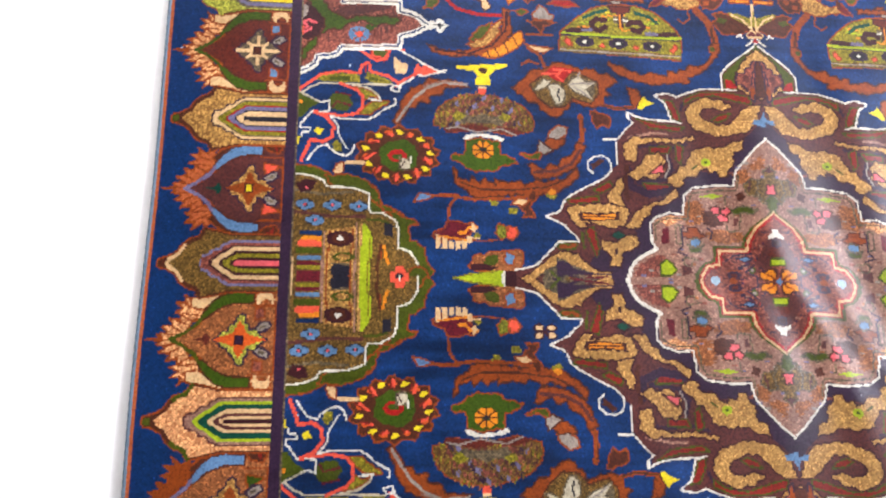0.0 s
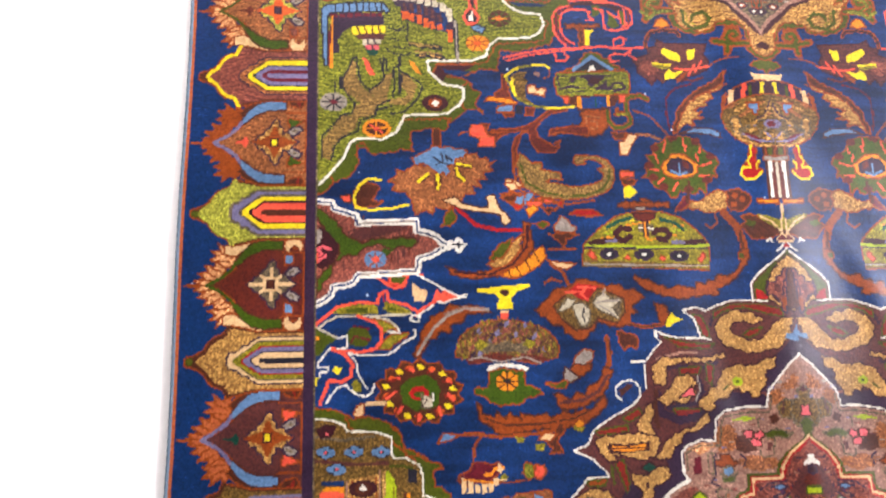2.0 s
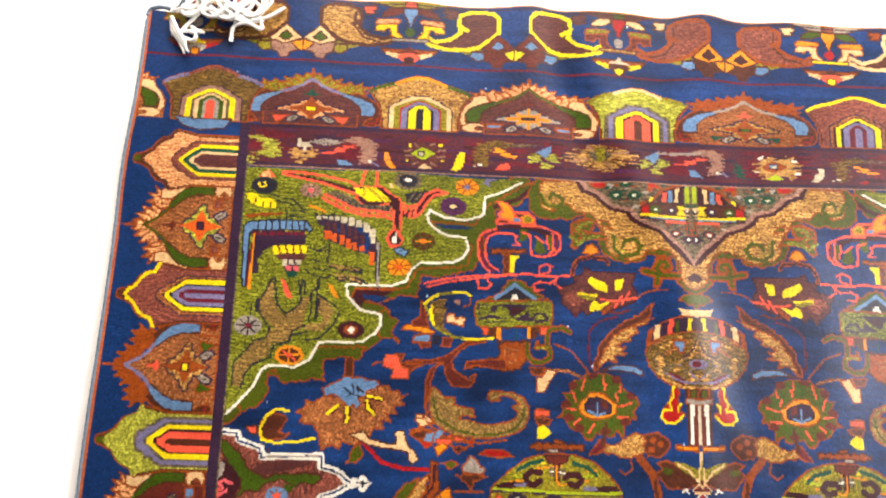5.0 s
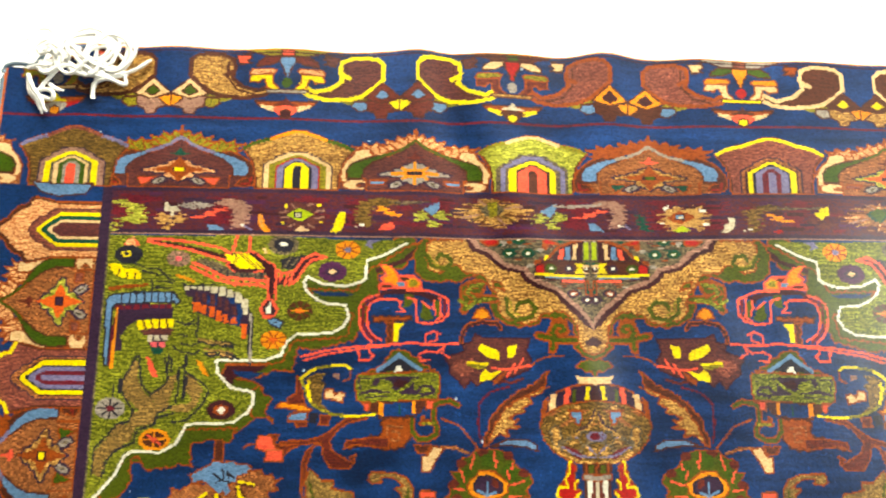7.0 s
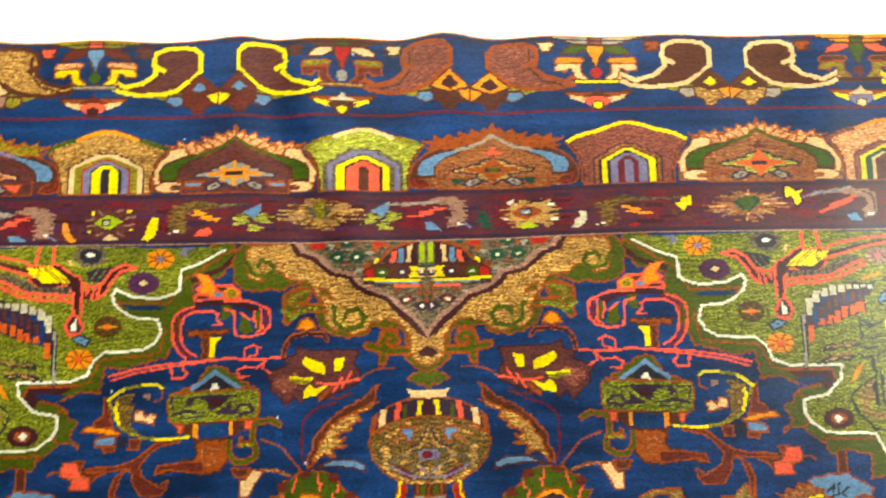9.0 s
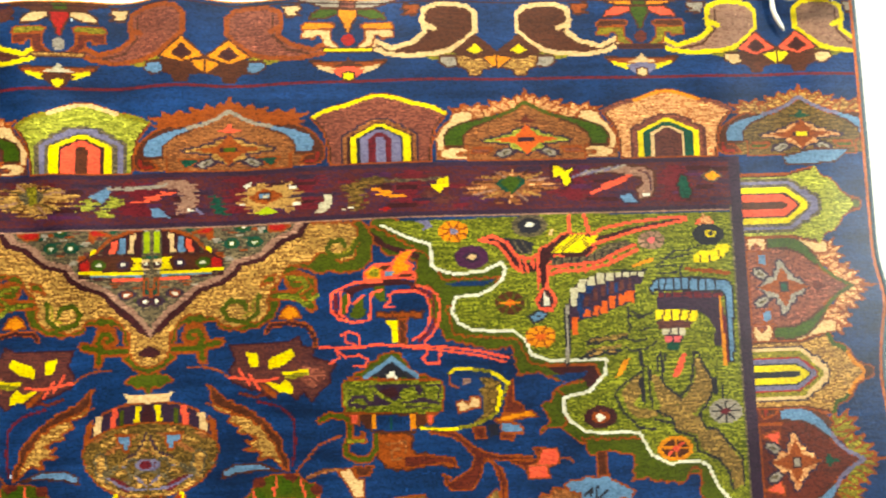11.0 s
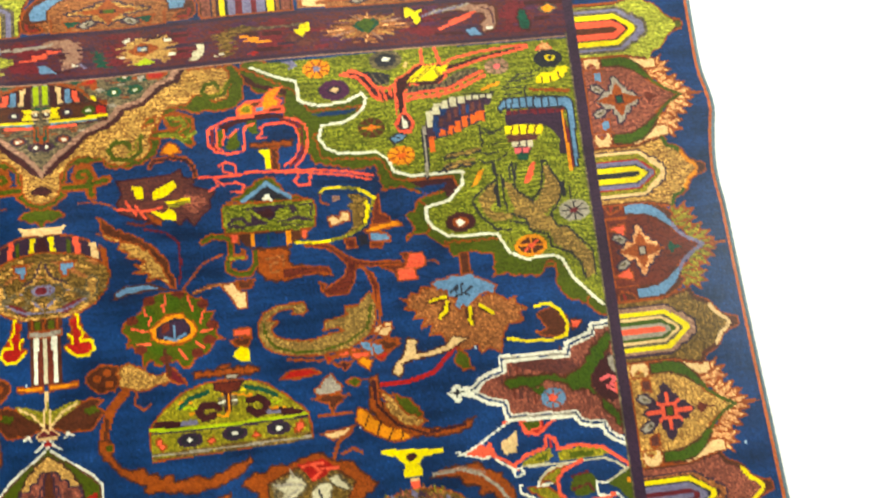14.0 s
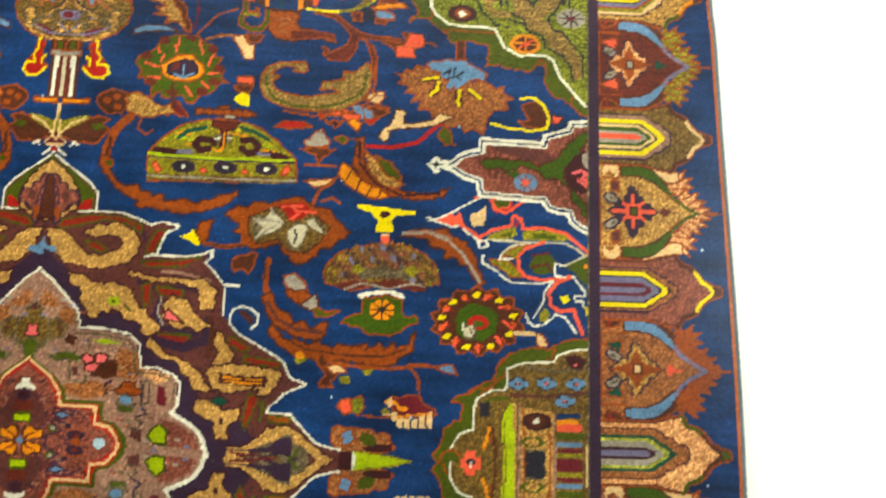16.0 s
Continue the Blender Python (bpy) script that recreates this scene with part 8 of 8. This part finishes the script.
        fig.fill("sky", [(-1, 675), (7, 675), (16, 666), (0, 668)])
        fig.fill("whi", [(32, 674), (38, 673), (37, 671), (32, 671)])
        fig.line("lav", 1.4, [(40, 673), (46, 669)])
        fig = Chart(piece("petal", strip), 1, 0, 0, end)
        fig.fill("tea", [(54, 687), (61, 685), (64, 676), (70, 667), (61, 667), (54, 675)], frayed=3)
        fig = Chart(piece("star_flower", strip), 1, 0, 0, end)
        fig.fill("gld", [(77, 689), (88, 690), (93, 698), (101, 694), (109, 691), (123, 697), (124, 690), (137, 685), (126, 681), (138, 676), (127, 675), (126, 666), (110, 672), (93, 667), (88, 667), (87, 674), (78, 678), (87, 683)], frayed=5)
        fig.fill("rus", [(88, 683), (95, 688), (102, 691), (111, 688), (120, 683), (110, 678), (102, 675), (94, 678)])
        fig.fill("brn", [(97, 687), (108, 687), (108, 679), (96, 680)])
        fig.fill("sky", [(98, 686), (107, 686), (107, 681), (98, 681)])
        fig.fill("ivo", [(101, 684), (106, 684), (105, 682), (101, 682)])
        fig.fill("whi", [(83, 694), (90, 698), (91, 694), (86, 692)])
        fig.fill("whi", [(124, 693), (131, 691), (131, 689), (125, 689)])
        fig.fill("whi", [(79, 678), (84, 677), (84, 675), (79, 676)])
        fig.fill("whi", [(128, 675), (135, 675), (134, 673), (128, 673)])
        fig.fill("cha", [(93, 667), (104, 673), (114, 668), (106, 665)])
        fig = Chart(piece("petal", strip), 1, 0, 0, end)
        fig.fill("ivo", [(157, 682), (163, 682), (163, 671), (158, 665), (146, 664), (151, 668), (151, 673), (156, 675)])
        fig = Chart(piece("foal", strip), 1, 0, 0, end)
        fig.fill("olb", [(174, 689), (182, 691), (199, 697), (216, 696), (224, 691), (211, 689), (201, 689), (193, 684), (194, 674), (192, 665), (183, 664), (181, 672), (178, 680)], frayed=4)
        fig.line("slt", 1.4, [(213, 693), (234, 691)])
        fig.line("slt", 1.4, [(222, 693), (242, 692)])
        fig.line("slt", 1.4, [(230, 692), (249, 692)])
        fig.line("slt", 1.4, [(238, 692), (256, 693)])
        fig.line("slt", 1.4, [(247, 691), (264, 694)])
        fig.fill("amb", [(200, 686), (207, 686), (215, 681), (223, 679), (235, 677), (219, 675), (207, 679)], frayed=4)
        fig.fill("red", [(206, 664), (214, 668), (219, 665), (214, 663)])
        fig.fill("ivo", [(170, 665), (175, 667), (177, 666)])
        fig.fill("whi", [(179, 669), (184, 669), (184, 667), (179, 667)])
        fig = Chart(piece("small_bird", strip), 1, 0, 0, end)
        fig.fill("yel", [(254, 686), (261, 688), (262, 692), (272, 695), (272, 684), (266, 684), (265, 678), (261, 681), (258, 683)])
        fig.fill("plu", [(248, 678), (255, 682), (267, 677), (280, 675), (272, 668), (264, 667), (256, 673)], frayed=6)
        fig = Chart(piece("sun_flower", strip), 1, 0, 0, end)
        fig.fill("cop", [(289, 681), (299, 689), (314, 696), (332, 699), (347, 695), (365, 690), (371, 684), (364, 677), (349, 677), (334, 674), (331, 665), (325, 665), (324, 673), (302, 674), (292, 676)], frayed=10)
        fig.line("pea", 1.5, [(347, 685), (370, 685)])
        fig.line("brn", 1.5, [(345, 682), (367, 679)])
        fig.line("tan", 1.5, [(342, 679), (358, 674)])
        fig.line("mau", 1.5, [(336, 677), (345, 670)])
        fig.line("pea", 1.5, [(330, 676), (329, 668)])
        fig.line("brn", 1.5, [(324, 677), (314, 669)])
        fig.line("tan", 1.5, [(319, 678), (302, 672)])
        fig.line("mau", 1.5, [(316, 681), (294, 676)])
        fig.line("pea", 1.5, [(315, 684), (291, 682)])
        fig.line("brn", 1.5, [(316, 688), (294, 689)])
        fig.line("tan", 1.5, [(320, 691), (303, 694)])
        fig.line("mau", 1.5, [(325, 693), (316, 698)])
        fig.line("pea", 1.5, [(331, 694), (332, 700)])
        fig.line("brn", 1.5, [(338, 693), (347, 699)])
        fig.line("tan", 1.5, [(343, 691), (360, 696)])
        fig.line("mau", 1.5, [(346, 689), (368, 691)])
        fig.fill("tea", [(315, 687), (323, 692), (338, 694), (345, 689), (339, 682), (332, 677), (322, 680)])
        fig.fill("mos", [(320, 687), (329, 695), (340, 690), (334, 681), (330, 676), (326, 682)])
        middle = end * 684
        draw_foal(Chart(piece("foal", strip), 0.85, 0, 0, end * 0.95, 440, middle), "mau", "cor")
        draw_bird(Chart(piece("small_bird", strip), -1, 0, 0, end, 382, middle + end * 8))
        draw_petal(Chart(piece("petal", strip), 0.7, 0, 0, end * 0.75, 496, middle - end * 4), "tea")
        Chart(piece("bud", strip), 1, 0, 0, end).fill("amb", [(513, 690), (523, 696), (533, 690), (523, 684)], "slt")
    for s in (1, -1):
        stripe = Chart(piece("guard_stripe"))
        stripe.fill("pur", [(s * 540, -709), (s * 551, -709), (s * 551, 709), (s * 540, 709)])
        stripe.line("slt", 1.2, [(s * 539, -660), (s * 539, 660)])
        rim = Chart(piece("rim_line"))
        rim.fill("org", [(s * 678, -edge_v), (s * edge_u, -edge_v), (s * edge_u, edge_v), (s * 678, edge_v)])
        end_line = Chart(piece("end_line"))
        end_line.fill("amb", [(-edge_u, s * 878.5), (edge_u, s * 878.5), (edge_u, s * 883), (-edge_u, s * 883)])
        end_line.line("mar", 2.0, [(-edge_u, s * 875), (edge_u, s * 875)])



SET_INTO = {
    "vase_foot": "vase", "spandrel_basket": "spandrel_top", "inner_medallion": "medallion_field", "medallion_tip": "medallion_field",
    "niche_fountain": "side_niche", "lantern_stem": "lantern", "lantern_handle": "lantern", "lantern_cord": "lantern",
    "corner_flower": "spandrel_corner", "corner_bud": "spandrel_corner", "corner_bird": "spandrel_corner", "corner_plume": "spandrel_corner",
    "corner_peacock": "spandrel_corner", "corner_branch": "spandrel_corner",
}
AXES = {"none": lambda su, sv: (su, sv), "x": lambda su, sv: sv, "y": lambda su, sv: su, "xy": lambda su, sv: 0}


def lay_field():
    """Each motif in its four quarters; those on an axis are one piece across it."""
    sharing = {name: share for name, _, share in reversed(FIELD_MOTIFS)}
    idents = {(name, AXES[sharing[name]](su, sv)): None for name in sharing for su in (1, -1) for sv in (1, -1)}
    for name in sorted(sharing, key=lambda n: n in SET_INTO):
        if name != "corner_flower":
            for su, sv in ((1, 1), (-1, 1), (1, -1), (-1, -1)):
                key, host = (name, AXES[sharing[name]](su, sv)), SET_INTO.get(name)
                if idents[key] is None:
                    idents[key] = piece(name, idents[host, AXES[sharing[host]](su, sv)] if host else None)
    for name, draw, share in FIELD_MOTIFS:
        for sv in (1, -1):
            for su in (1, -1):
                if name == "corner_flower":
                    ident = piece(name, idents["spandrel_corner", (su, sv)])
                else:
                    ident = idents[name, AXES[share](su, sv)]
                draw(Chart(ident, su, 0, 0, sv, quarter=True))


lay_field()
lay_border()
sprig = Chart(piece("cross_sprig"), u=-267, v=-57)
for a, b in ((-7, 4), (7, 4), (-7, -4), (7, -4)):
    sprig.disc("mar", a, b, 6, 4.6)
    sprig.disc("crm", a, b, 3.8, 2.8)
sprig.disc("mar", 0, 0, 3, 2.4)

# ---- the hanging cloth: how the knot grid lies in the room ----


def smooth(t):
    t = np.clip(t, 0, 1)
    return t * t * (3 - 2 * t)


def hang(u, v):
    """Millimetres of the chart to metres in the room: the weave's stretch, its wavy edges, and the folds of the hung cloth."""
    right = smooth(u / 250)
    x = np.where(u > 0, np.where(u < 545, u * 1.0385, u + 21), u)
    rim = np.clip((np.abs(u) - 545) / 144, 0, 1)
    wave = -7 + 14 * smooth((620 - v) / 700) + 8 * np.exp(-(((v - 565) / 28) ** 2)) - 3 * np.exp(-(((v - 490) / 25) ** 2))
    wave = wave + 5 + 4 * smooth((450 - v) / 450)
    x = x + rim * np.where(u > 0, wave, 9 * smooth((v - 600) / 200) + 1.5 * np.sin(v / 70) - 3 * smooth((760 - v) / 150) - 4 * smooth((450 - v) / 450))
    z = v + right * (-13 + 0.031 * np.minimum(v, 600)) * (1 - smooth((v - 730) / 150))
    top = np.exp(-(882 - v) / 120)
    z = z + top * (0.8 * np.sin(u / 19 + 0.6) + 5 * np.exp(-(((u + 190) / 28) ** 2)) + 4 * np.exp(-(((u - 25) / 30) ** 2)) + 1.5 * u / 500)
    out = top * 2.2 * np.sin(u / 20 + 1.1 * np.sin(u / 90)) + 1.6 * np.sin(u / 95 + v / 300) * np.sin(v / 170 + 1)
    crease = -130 + 125 * smooth((881 - v) / 460)
    out += 6.5 * np.exp(-(((u - crease) / 34) ** 2)) * (0.45 + 0.55 * smooth((v - 330) / 200))
    out += 3.0 * np.exp(-(((u - 10 + 0.12 * (881 - v)) / 26) ** 2)) * smooth((v - 600) / 150)
    out -= 4.0 * np.exp(-(((u - crease + 42) / 26) ** 2)) * smooth((v - 500) / 200)
    out += 2.5 * np.exp(-(((u - 215) / 45) ** 2)) * smooth((v - 640) / 150)
    out -= 4.5 * smooth((-u - 600) / 85) * smooth((700 - v) / 120)
    # Soft folds that run down the middle of the cloth, deepest over the medallion.
    ripple = np.exp(-(((u - 70) / 190) ** 2)) * (0.25 + 0.75 * smooth((330 - v) / 160))
    out += ripple * (1.7 * np.sin(u / 21 + 1.6 * np.sin(v / 95) + v / 190) + 0.8 * np.sin(u / 11 + v / 37 + 2.0 * np.sin(v / 60 + u / 70)))
    return np.stack([x / 1000, -out / 1000, z / 1000 + CENTRE_Z], -1)


def linear(rgb):
    c = np.asarray(rgb, float) / 255
    return np.where(c <= 0.04045, c / 12.92, ((c + 0.055) / 1.055) ** 2.4)


rug = tagged(new("rug"), "navy hand-knotted wool rug with medallion, hanging on a white wall", "rug")

rng = np.random.default_rng(7)
mesh_u, mesh_v = np.meshgrid((np.arange(2 * HALF_U + 1) - HALF_U) * KNOT_U, (np.arange(2 * HALF_V + 1) - HALF_V) * KNOT_V)
# Knots never sit quite in line: the rows wander a little.
wander_u = rng.normal(0, 0.22, mesh_u.shape)
wander_v = rng.normal(0, 0.18, mesh_u.shape)
nodes_at = hang(mesh_u + wander_u, mesh_v + wander_v)
nodes_at[..., 1] -= rng.random(mesh_u.shape) * 0.00015
main = np.array([linear(DYES[n][0]) ** 1.2 for n in NAMES]) * 0.63
second = np.array([linear(DYES[n][1]) ** 1.2 for n in NAMES]) * 0.63
share = np.array([DYES[n][2] for n in NAMES])
# Two yarns run together in streaks: along the rows in the end borders, up and down in the middle.
grain = rng.random(chart.shape)
grain += 0.45 * ((np.arange(chart.shape[0])[:, None] + np.arange(chart.shape[1])) % 2)
along_rows = grain + 0.9 * np.roll(grain, 1, 1) + 0.6 * np.roll(grain, 2, 1)
up_rows = grain + 0.35 * np.roll(grain, 1, 0)
along_rows, up_rows = (np.searchsorted(np.sort(g.ravel()[::7]), g) / len(g.ravel()[::7]) for g in (along_rows, up_rows))
# Shade between the pile rows, put into the dye as wavy dark lines.
sway = np.round(1.6 * np.sin(us / 9.0 + 2.2 * np.sin(us / 31.0))[None, :] * np.ones((len(vs), 1)) + rng.normal(0, 0.25, chart.shape)).astype(int)
row_shade = rng.random(chart.shape)
row_shade = sum(np.roll(row_shade, k, 1) for k in range(8))
row_shade = row_shade - 0.55 * (np.roll(row_shade, 1, 0) + np.roll(row_shade, -1, 0))
row_shade = row_shade[(np.arange(len(vs))[:, None] + sway) % len(vs), np.arange(len(us))[None, :]] + 0.35 * rng.random(chart.shape)
row_shade = np.searchsorted(np.sort(row_shade.ravel()[::7]), row_shade) / len(row_shade.ravel()[::7])
height = np.abs(vs)[:, None] + 14 * np.sin(us / 23.0)[None, :]
grain = np.where(height > 640, 0.5 * along_rows + 0.5 * row_shade, np.where(height > 400, row_shade, up_rows))
mixing = (grain < share[chart]) * (0.4 + 0.4 * rng.random(chart.shape)) * np.where(height > 400, 1.25, 1.0)
dye = main[chart] * (1 - mixing[..., None]) + second[chart] * mixing[..., None]
# Glints on the pile, put into the dye as brighter knots.
glint = np.array([GLINTS.get(n, 0.0) for n in NAMES])[chart]
dye *= np.where(grain > 1 - glint, 1.4 + 0.5 * rng.random(chart.shape), 1.0)[..., None]
dye *= (1 + 0.09 * rng.standard_normal(chart.shape))[..., None]
# Abrash and wear: soft patches of lighter and darker wool, widest along the rows.


def patches(reach_v, reach_u):
    soft = rng.standard_normal(chart.shape)
    for axis, reach in ((0, reach_v), (1, reach_u)):
        for _ in range(2):
            total = np.cumsum(soft, axis)
            soft = total - np.roll(total, reach, axis)
            soft[(slice(0, reach),) if axis == 0 else (slice(None), slice(0, reach))] = 0
    return np.clip(soft / soft.std(), -2.2, 2.2)


navy = (chart == NAMES.index("nav"))[..., None]
wear = (0.6 * patches(9, 16) + 0.4 * patches(3, 40) + 0.5 * patches(24, 30))[..., None]
dye *= np.where(navy, 1 + 0.26 * np.clip(wear, -1.8, 2.4), 1 + 0.09 * wear)
# Pale lint caught in the pile.
lint = (rng.random(chart.shape) < 0.00016) & (chart == NAMES.index("nav"))
lint[1:] |= lint[:-1] & (rng.random(chart.shape) < 0.6)[1:]
dye[lint] = (0.36, 0.46, 0.58)
dye = np.concatenate([np.clip(dye, 0.002, 0.9), np.ones((*chart.shape, 1))], -1)

# The cut-away tip of one top corner, which is folded behind.
cut = (us[None, :] < -610) & (vs[:, None] > 850 + np.maximum(us[None, :] + 648, 0) * 0.8)

columns = 2 * HALF_U + 1
rows_at, cols_at = np.indices(chart.shape)
first = rows_at * columns + cols_at
quads = np.stack([first, first + 1, first + columns + 1, first + columns], -1)
flat_nodes = nodes_at.reshape(-1, 3)
LABELS = {
    "field": "plain navy blue wool ground",
    "medallion_field": "brown and gold lobed medallion with white outline",
    "inner_medallion": "dusty rose inner medallion with red-brown heart",
    "spandrel_corner": "olive green corner panel edged in white",
    "spandrel_top": "grey-green pendant panel with gold scrolls",
    "vase": "striped grey-brown flower vase motif",
    "dome": "yellow and olive dome motif",
    "lantern": "olive hanging lantern motif",
    "side_niche": "olive brown lobed side panel edged in white",
    "stepped_niche": "dusty rose stepped panel with white double outline",
    "figure_band": "dark maroon band with small figures",
    "outer_border": "navy outer border",
    "guard_stripe": "narrow dark purple stripe",
    "rim_line": "thin orange edge line",
}
built = {}
for ident, (name, within) in enumerate(PIECES):
    chosen = (owner == ident) & ~cut
    if not chosen.any():
        continue
    faces = quads[chosen]
    used, index = np.unique(faces.ravel(), return_inverse=True)
    data = bpy.data.meshes.new(name)
    data.vertices.add(len(used))
    data.vertices.foreach_set("co", flat_nodes[used].ravel())
    data.loops.add(len(index))
    data.loops.foreach_set("vertex_index", index.ravel())
    data.polygons.add(len(faces))
    data.polygons.foreach_set("loop_start", np.arange(len(faces)) * 4)
    layer = data.attributes.new("dye", "FLOAT_COLOR", "FACE")
    layer.data.foreach_set("color", dye[chosen].ravel())
    data.update(calc_edges=True)
    data.materials.append(WOOL)
    built[ident] = tagged(new(name, data), LABELS.get(name, ""))
for ident, ob in built.items():
    ob.parent = built.get(PIECES[ident][1], rug)

# The woven foundation behind the pile.
gu, gv = np.meshgrid(np.linspace(-682, 682, 116), np.linspace(-880, 880, 148))
front, back = hang(gu, gv), hang(gu, gv)
front[..., 1] += 0.0016
back[..., 1] += 0.0080
bm = bmesh.new()
grid = [[[bm.verts.new(p) for p in line] for line in sheet] for sheet in (front, back)]
for j in range(147):
    for i in range(115):
        if gu[j, i] < -606 and gv[j, i] > 842 + max(gu[j, i] + 648, 0) * 0.8:
            continue
        bm.faces.new((grid[0][j][i], grid[0][j][i + 1], grid[0][j + 1][i + 1], grid[0][j + 1][i]))
        bm.faces.new((grid[1][j][i], grid[1][j + 1][i], grid[1][j + 1][i + 1], grid[1][j][i + 1]))
rim_edges = [e for e in bm.edges if len(e.link_faces) == 1]
bmesh.ops.bridge_loops(bm, edges=rim_edges)
bmesh.ops.delete(bm, geom=[v for v in bm.verts if not v.link_faces], context="VERTS")
part("foundation", bm, WARP_COTTON, rug, "cream woven cotton foundation")


def tube(bm, points, radius, sides=7, wobble=0.0, step=0.004, taper=0.6):
    """A yarn along a smooth line through the points."""
    q = [Vector(p) for p in points]
    ends = [2 * q[0] - q[1], *q, 2 * q[-1] - q[-2]]
    line = []
    for k in range(1, len(ends) - 2):
        a, b, c, d = ends[k - 1 : k + 3]
        count = max(3, int((c - b).length / step))
        for n in range(count + (k == len(ends) - 3)):
            t = n / count
            line.append(0.5 * (2 * b + (c - a) * t + (2 * a - 5 * b + 4 * c - d) * t * t + (3 * b - a - 3 * c + d) * t**3))
    rings = []
    for n, p in enumerate(line):
        way = (line[min(n + 1, len(line) - 1)] - line[max(n - 1, 0)]).normalized()
        across = way.cross(Vector((0, 1, 0.01))).normalized()
        over = way.cross(across)
        r = radius * (1 + wobble * math.sin(n * 1.9)) * (1 if n < len(line) - 2 else taper)
        rings.append([bm.verts.new(p + r * (math.cos(a) * across + math.sin(a) * over)) for a in (k * math.tau / sides for k in range(sides))])
    for one, two in zip(rings[:-1], rings[1:]):
        for k in range(sides):
            face = bm.faces.new((one[k], one[(k + 1) % sides], two[(k + 1) % sides], two[k]))
            face.smooth = True
    bm.faces.new(rings[0])
    bm.faces.new(rings[-1])


def on_rug(u, v, lift):
    x, y, z = hang(np.array(float(u)), np.array(float(v)))
    return (x, y - lift / 1000, z)


# Overcast cords down both sides.
for side, top in ((-1, 842), (1, 880)):
    bm = bmesh.new()
    tube(bm, [on_rug(side * 683.6, v, -1) for v in range(-880, top + 1, 20)], 0.0023, 8, 0.12, 0.0026)
    part("selvedge", bm, SELVEDGE_WOOL, rug, "slate blue overcast side cord")
bm = bmesh.new()
tube(bm, [on_rug(-683.6, 842, -1), on_rug(-682, 849, -1), on_rug(-675, 853, 0), on_rug(-664, 854, 1), on_rug(-650, 853, 1), on_rug(-642, 862, 1), on_rug(-640, 874, 0)], 0.0026, 8, 0.12, 0.0026)
part("folded_corner", bm, SELVEDGE_WOOL, rug, "slate blue cord of the turned corner")

# Loose warp ends: knots of white cotton at the two top corners.
STRANDS = [
    [(-651, 837, 6), (-643, 820, 10), (-634, 808, 8), (-625, 795, 4)],
    [(-650, 839, 8), (-640, 822, 12), (-630, 807, 8), (-628, 796, 5)],
    [(-651, 835, 5), (-646, 819, 8), (-636, 806, 6), (-630, 793, 4)],
    [(-648, 817, 5), (-630, 821, 8), (-616, 816, 10), (-620, 809, 6), (-639, 817, 4)],
    [(-639, 817, 6), (-628, 829, 9), (-613, 843, 12), (-608, 857, 12), (-616, 882, 8)],
    [(-615, 891, 6), (-596, 863, 12), (-575, 842, 14), (-542, 836, 10)],
    [(-619, 894, 6), (-593, 867, 14), (-566, 847, 16), (-539, 845, 10)],
    [(-567, 829, 8), (-566, 847, 12), (-551, 861, 14), (-546, 875, 12), (-538, 881, 8), (-534, 871, 10), (-539, 852, 10), (-561, 836, 8)],
    [(-572, 811, 4), (-569, 828, 8), (-552, 833, 12), (-534, 829, 8), (-539, 848, 10)],
    [(-549, 837, 10), (-527, 846, 8), (-508, 861, 4)],
    [(-608, 852, 10), (-584, 836, 14), (-552, 842, 12)],
    [(-642, 848, 8), (-619, 842, 12), (-598, 846, 14), (-571, 835, 10)],
    [(-624, 828, 6), (-614, 821, 8), (-606, 820, 5)],
    [(-608, 881, 8), (-586, 857, 14), (-560, 852, 12), (-536, 843, 8)],
    [(-613, 866, 10), (-591, 844, 14), (-558, 835, 12), (-532, 841, 8)],
    [(-652, 848, 6), (-636, 850, 10), (-618, 854, 12), (-600, 867, 10)],
    [(588, 904, 9), (594, 884, 6), (595, 860, 6), (604, 838, 6)],
]
for strand in STRANDS:
    bm = bmesh.new()
    tube(bm, [on_rug(u, v, lift) for u, v, lift in strand], 0.0021 + 0.0004 * rng.random(), 7, 0.1, 0.003)
    part("fringe_strand", bm, COTTON, rug, "loose white cotton fringe strand")
for u0, v0, count in ((-578, 862, 9), (-622, 866, 11), (640, 892, 8)):
    for _ in range(count):
        a = rng.random() * math.tau
        r = (10 if u0 == -622 else 18) + (12 if u0 == -622 else 22) * rng.random()
        cu, cv = u0 + rng.normal(0, 16), v0 + rng.normal(0, 9)
        loop = [on_rug(cu + r * math.cos(a + k) * (1 - 0.1 * k), cv + 0.7 * r * math.sin(a + k * 1.15), 6 + 3 * k + 4 * rng.random()) for k in range(5)]
        bm = bmesh.new()
        tube(bm, loop, 0.0021, 7, 0.1, 0.003)
        part("fringe_strand", bm, COTTON, rug, "loose white cotton fringe strand")

# Two small nails left in the wall above.
for nx, nz in ((0.247, 2.075), (0.355, 2.062)):
    nail = tagged(new("nail"), "small dull steel nail sticking out of the white wall", "nail", "nails in the wall")
    nail.location = (nx, WALL_Y, nz)
    bm = bmesh.new()
    bmesh.ops.create_cone(bm, cap_ends=True, segments=10, radius1=0.0007, radius2=0.0007, depth=0.010, matrix=pose(0, -0.004, 0, 90))
    part("shank", bm, STEEL, nail)
    bm = bmesh.new()
    bmesh.ops.create_cone(bm, cap_ends=True, segments=12, radius1=0.0018, radius2=0.0015, depth=0.0009, matrix=pose(0, -0.0092, 0, 90))
    part("head", bm, STEEL, nail)
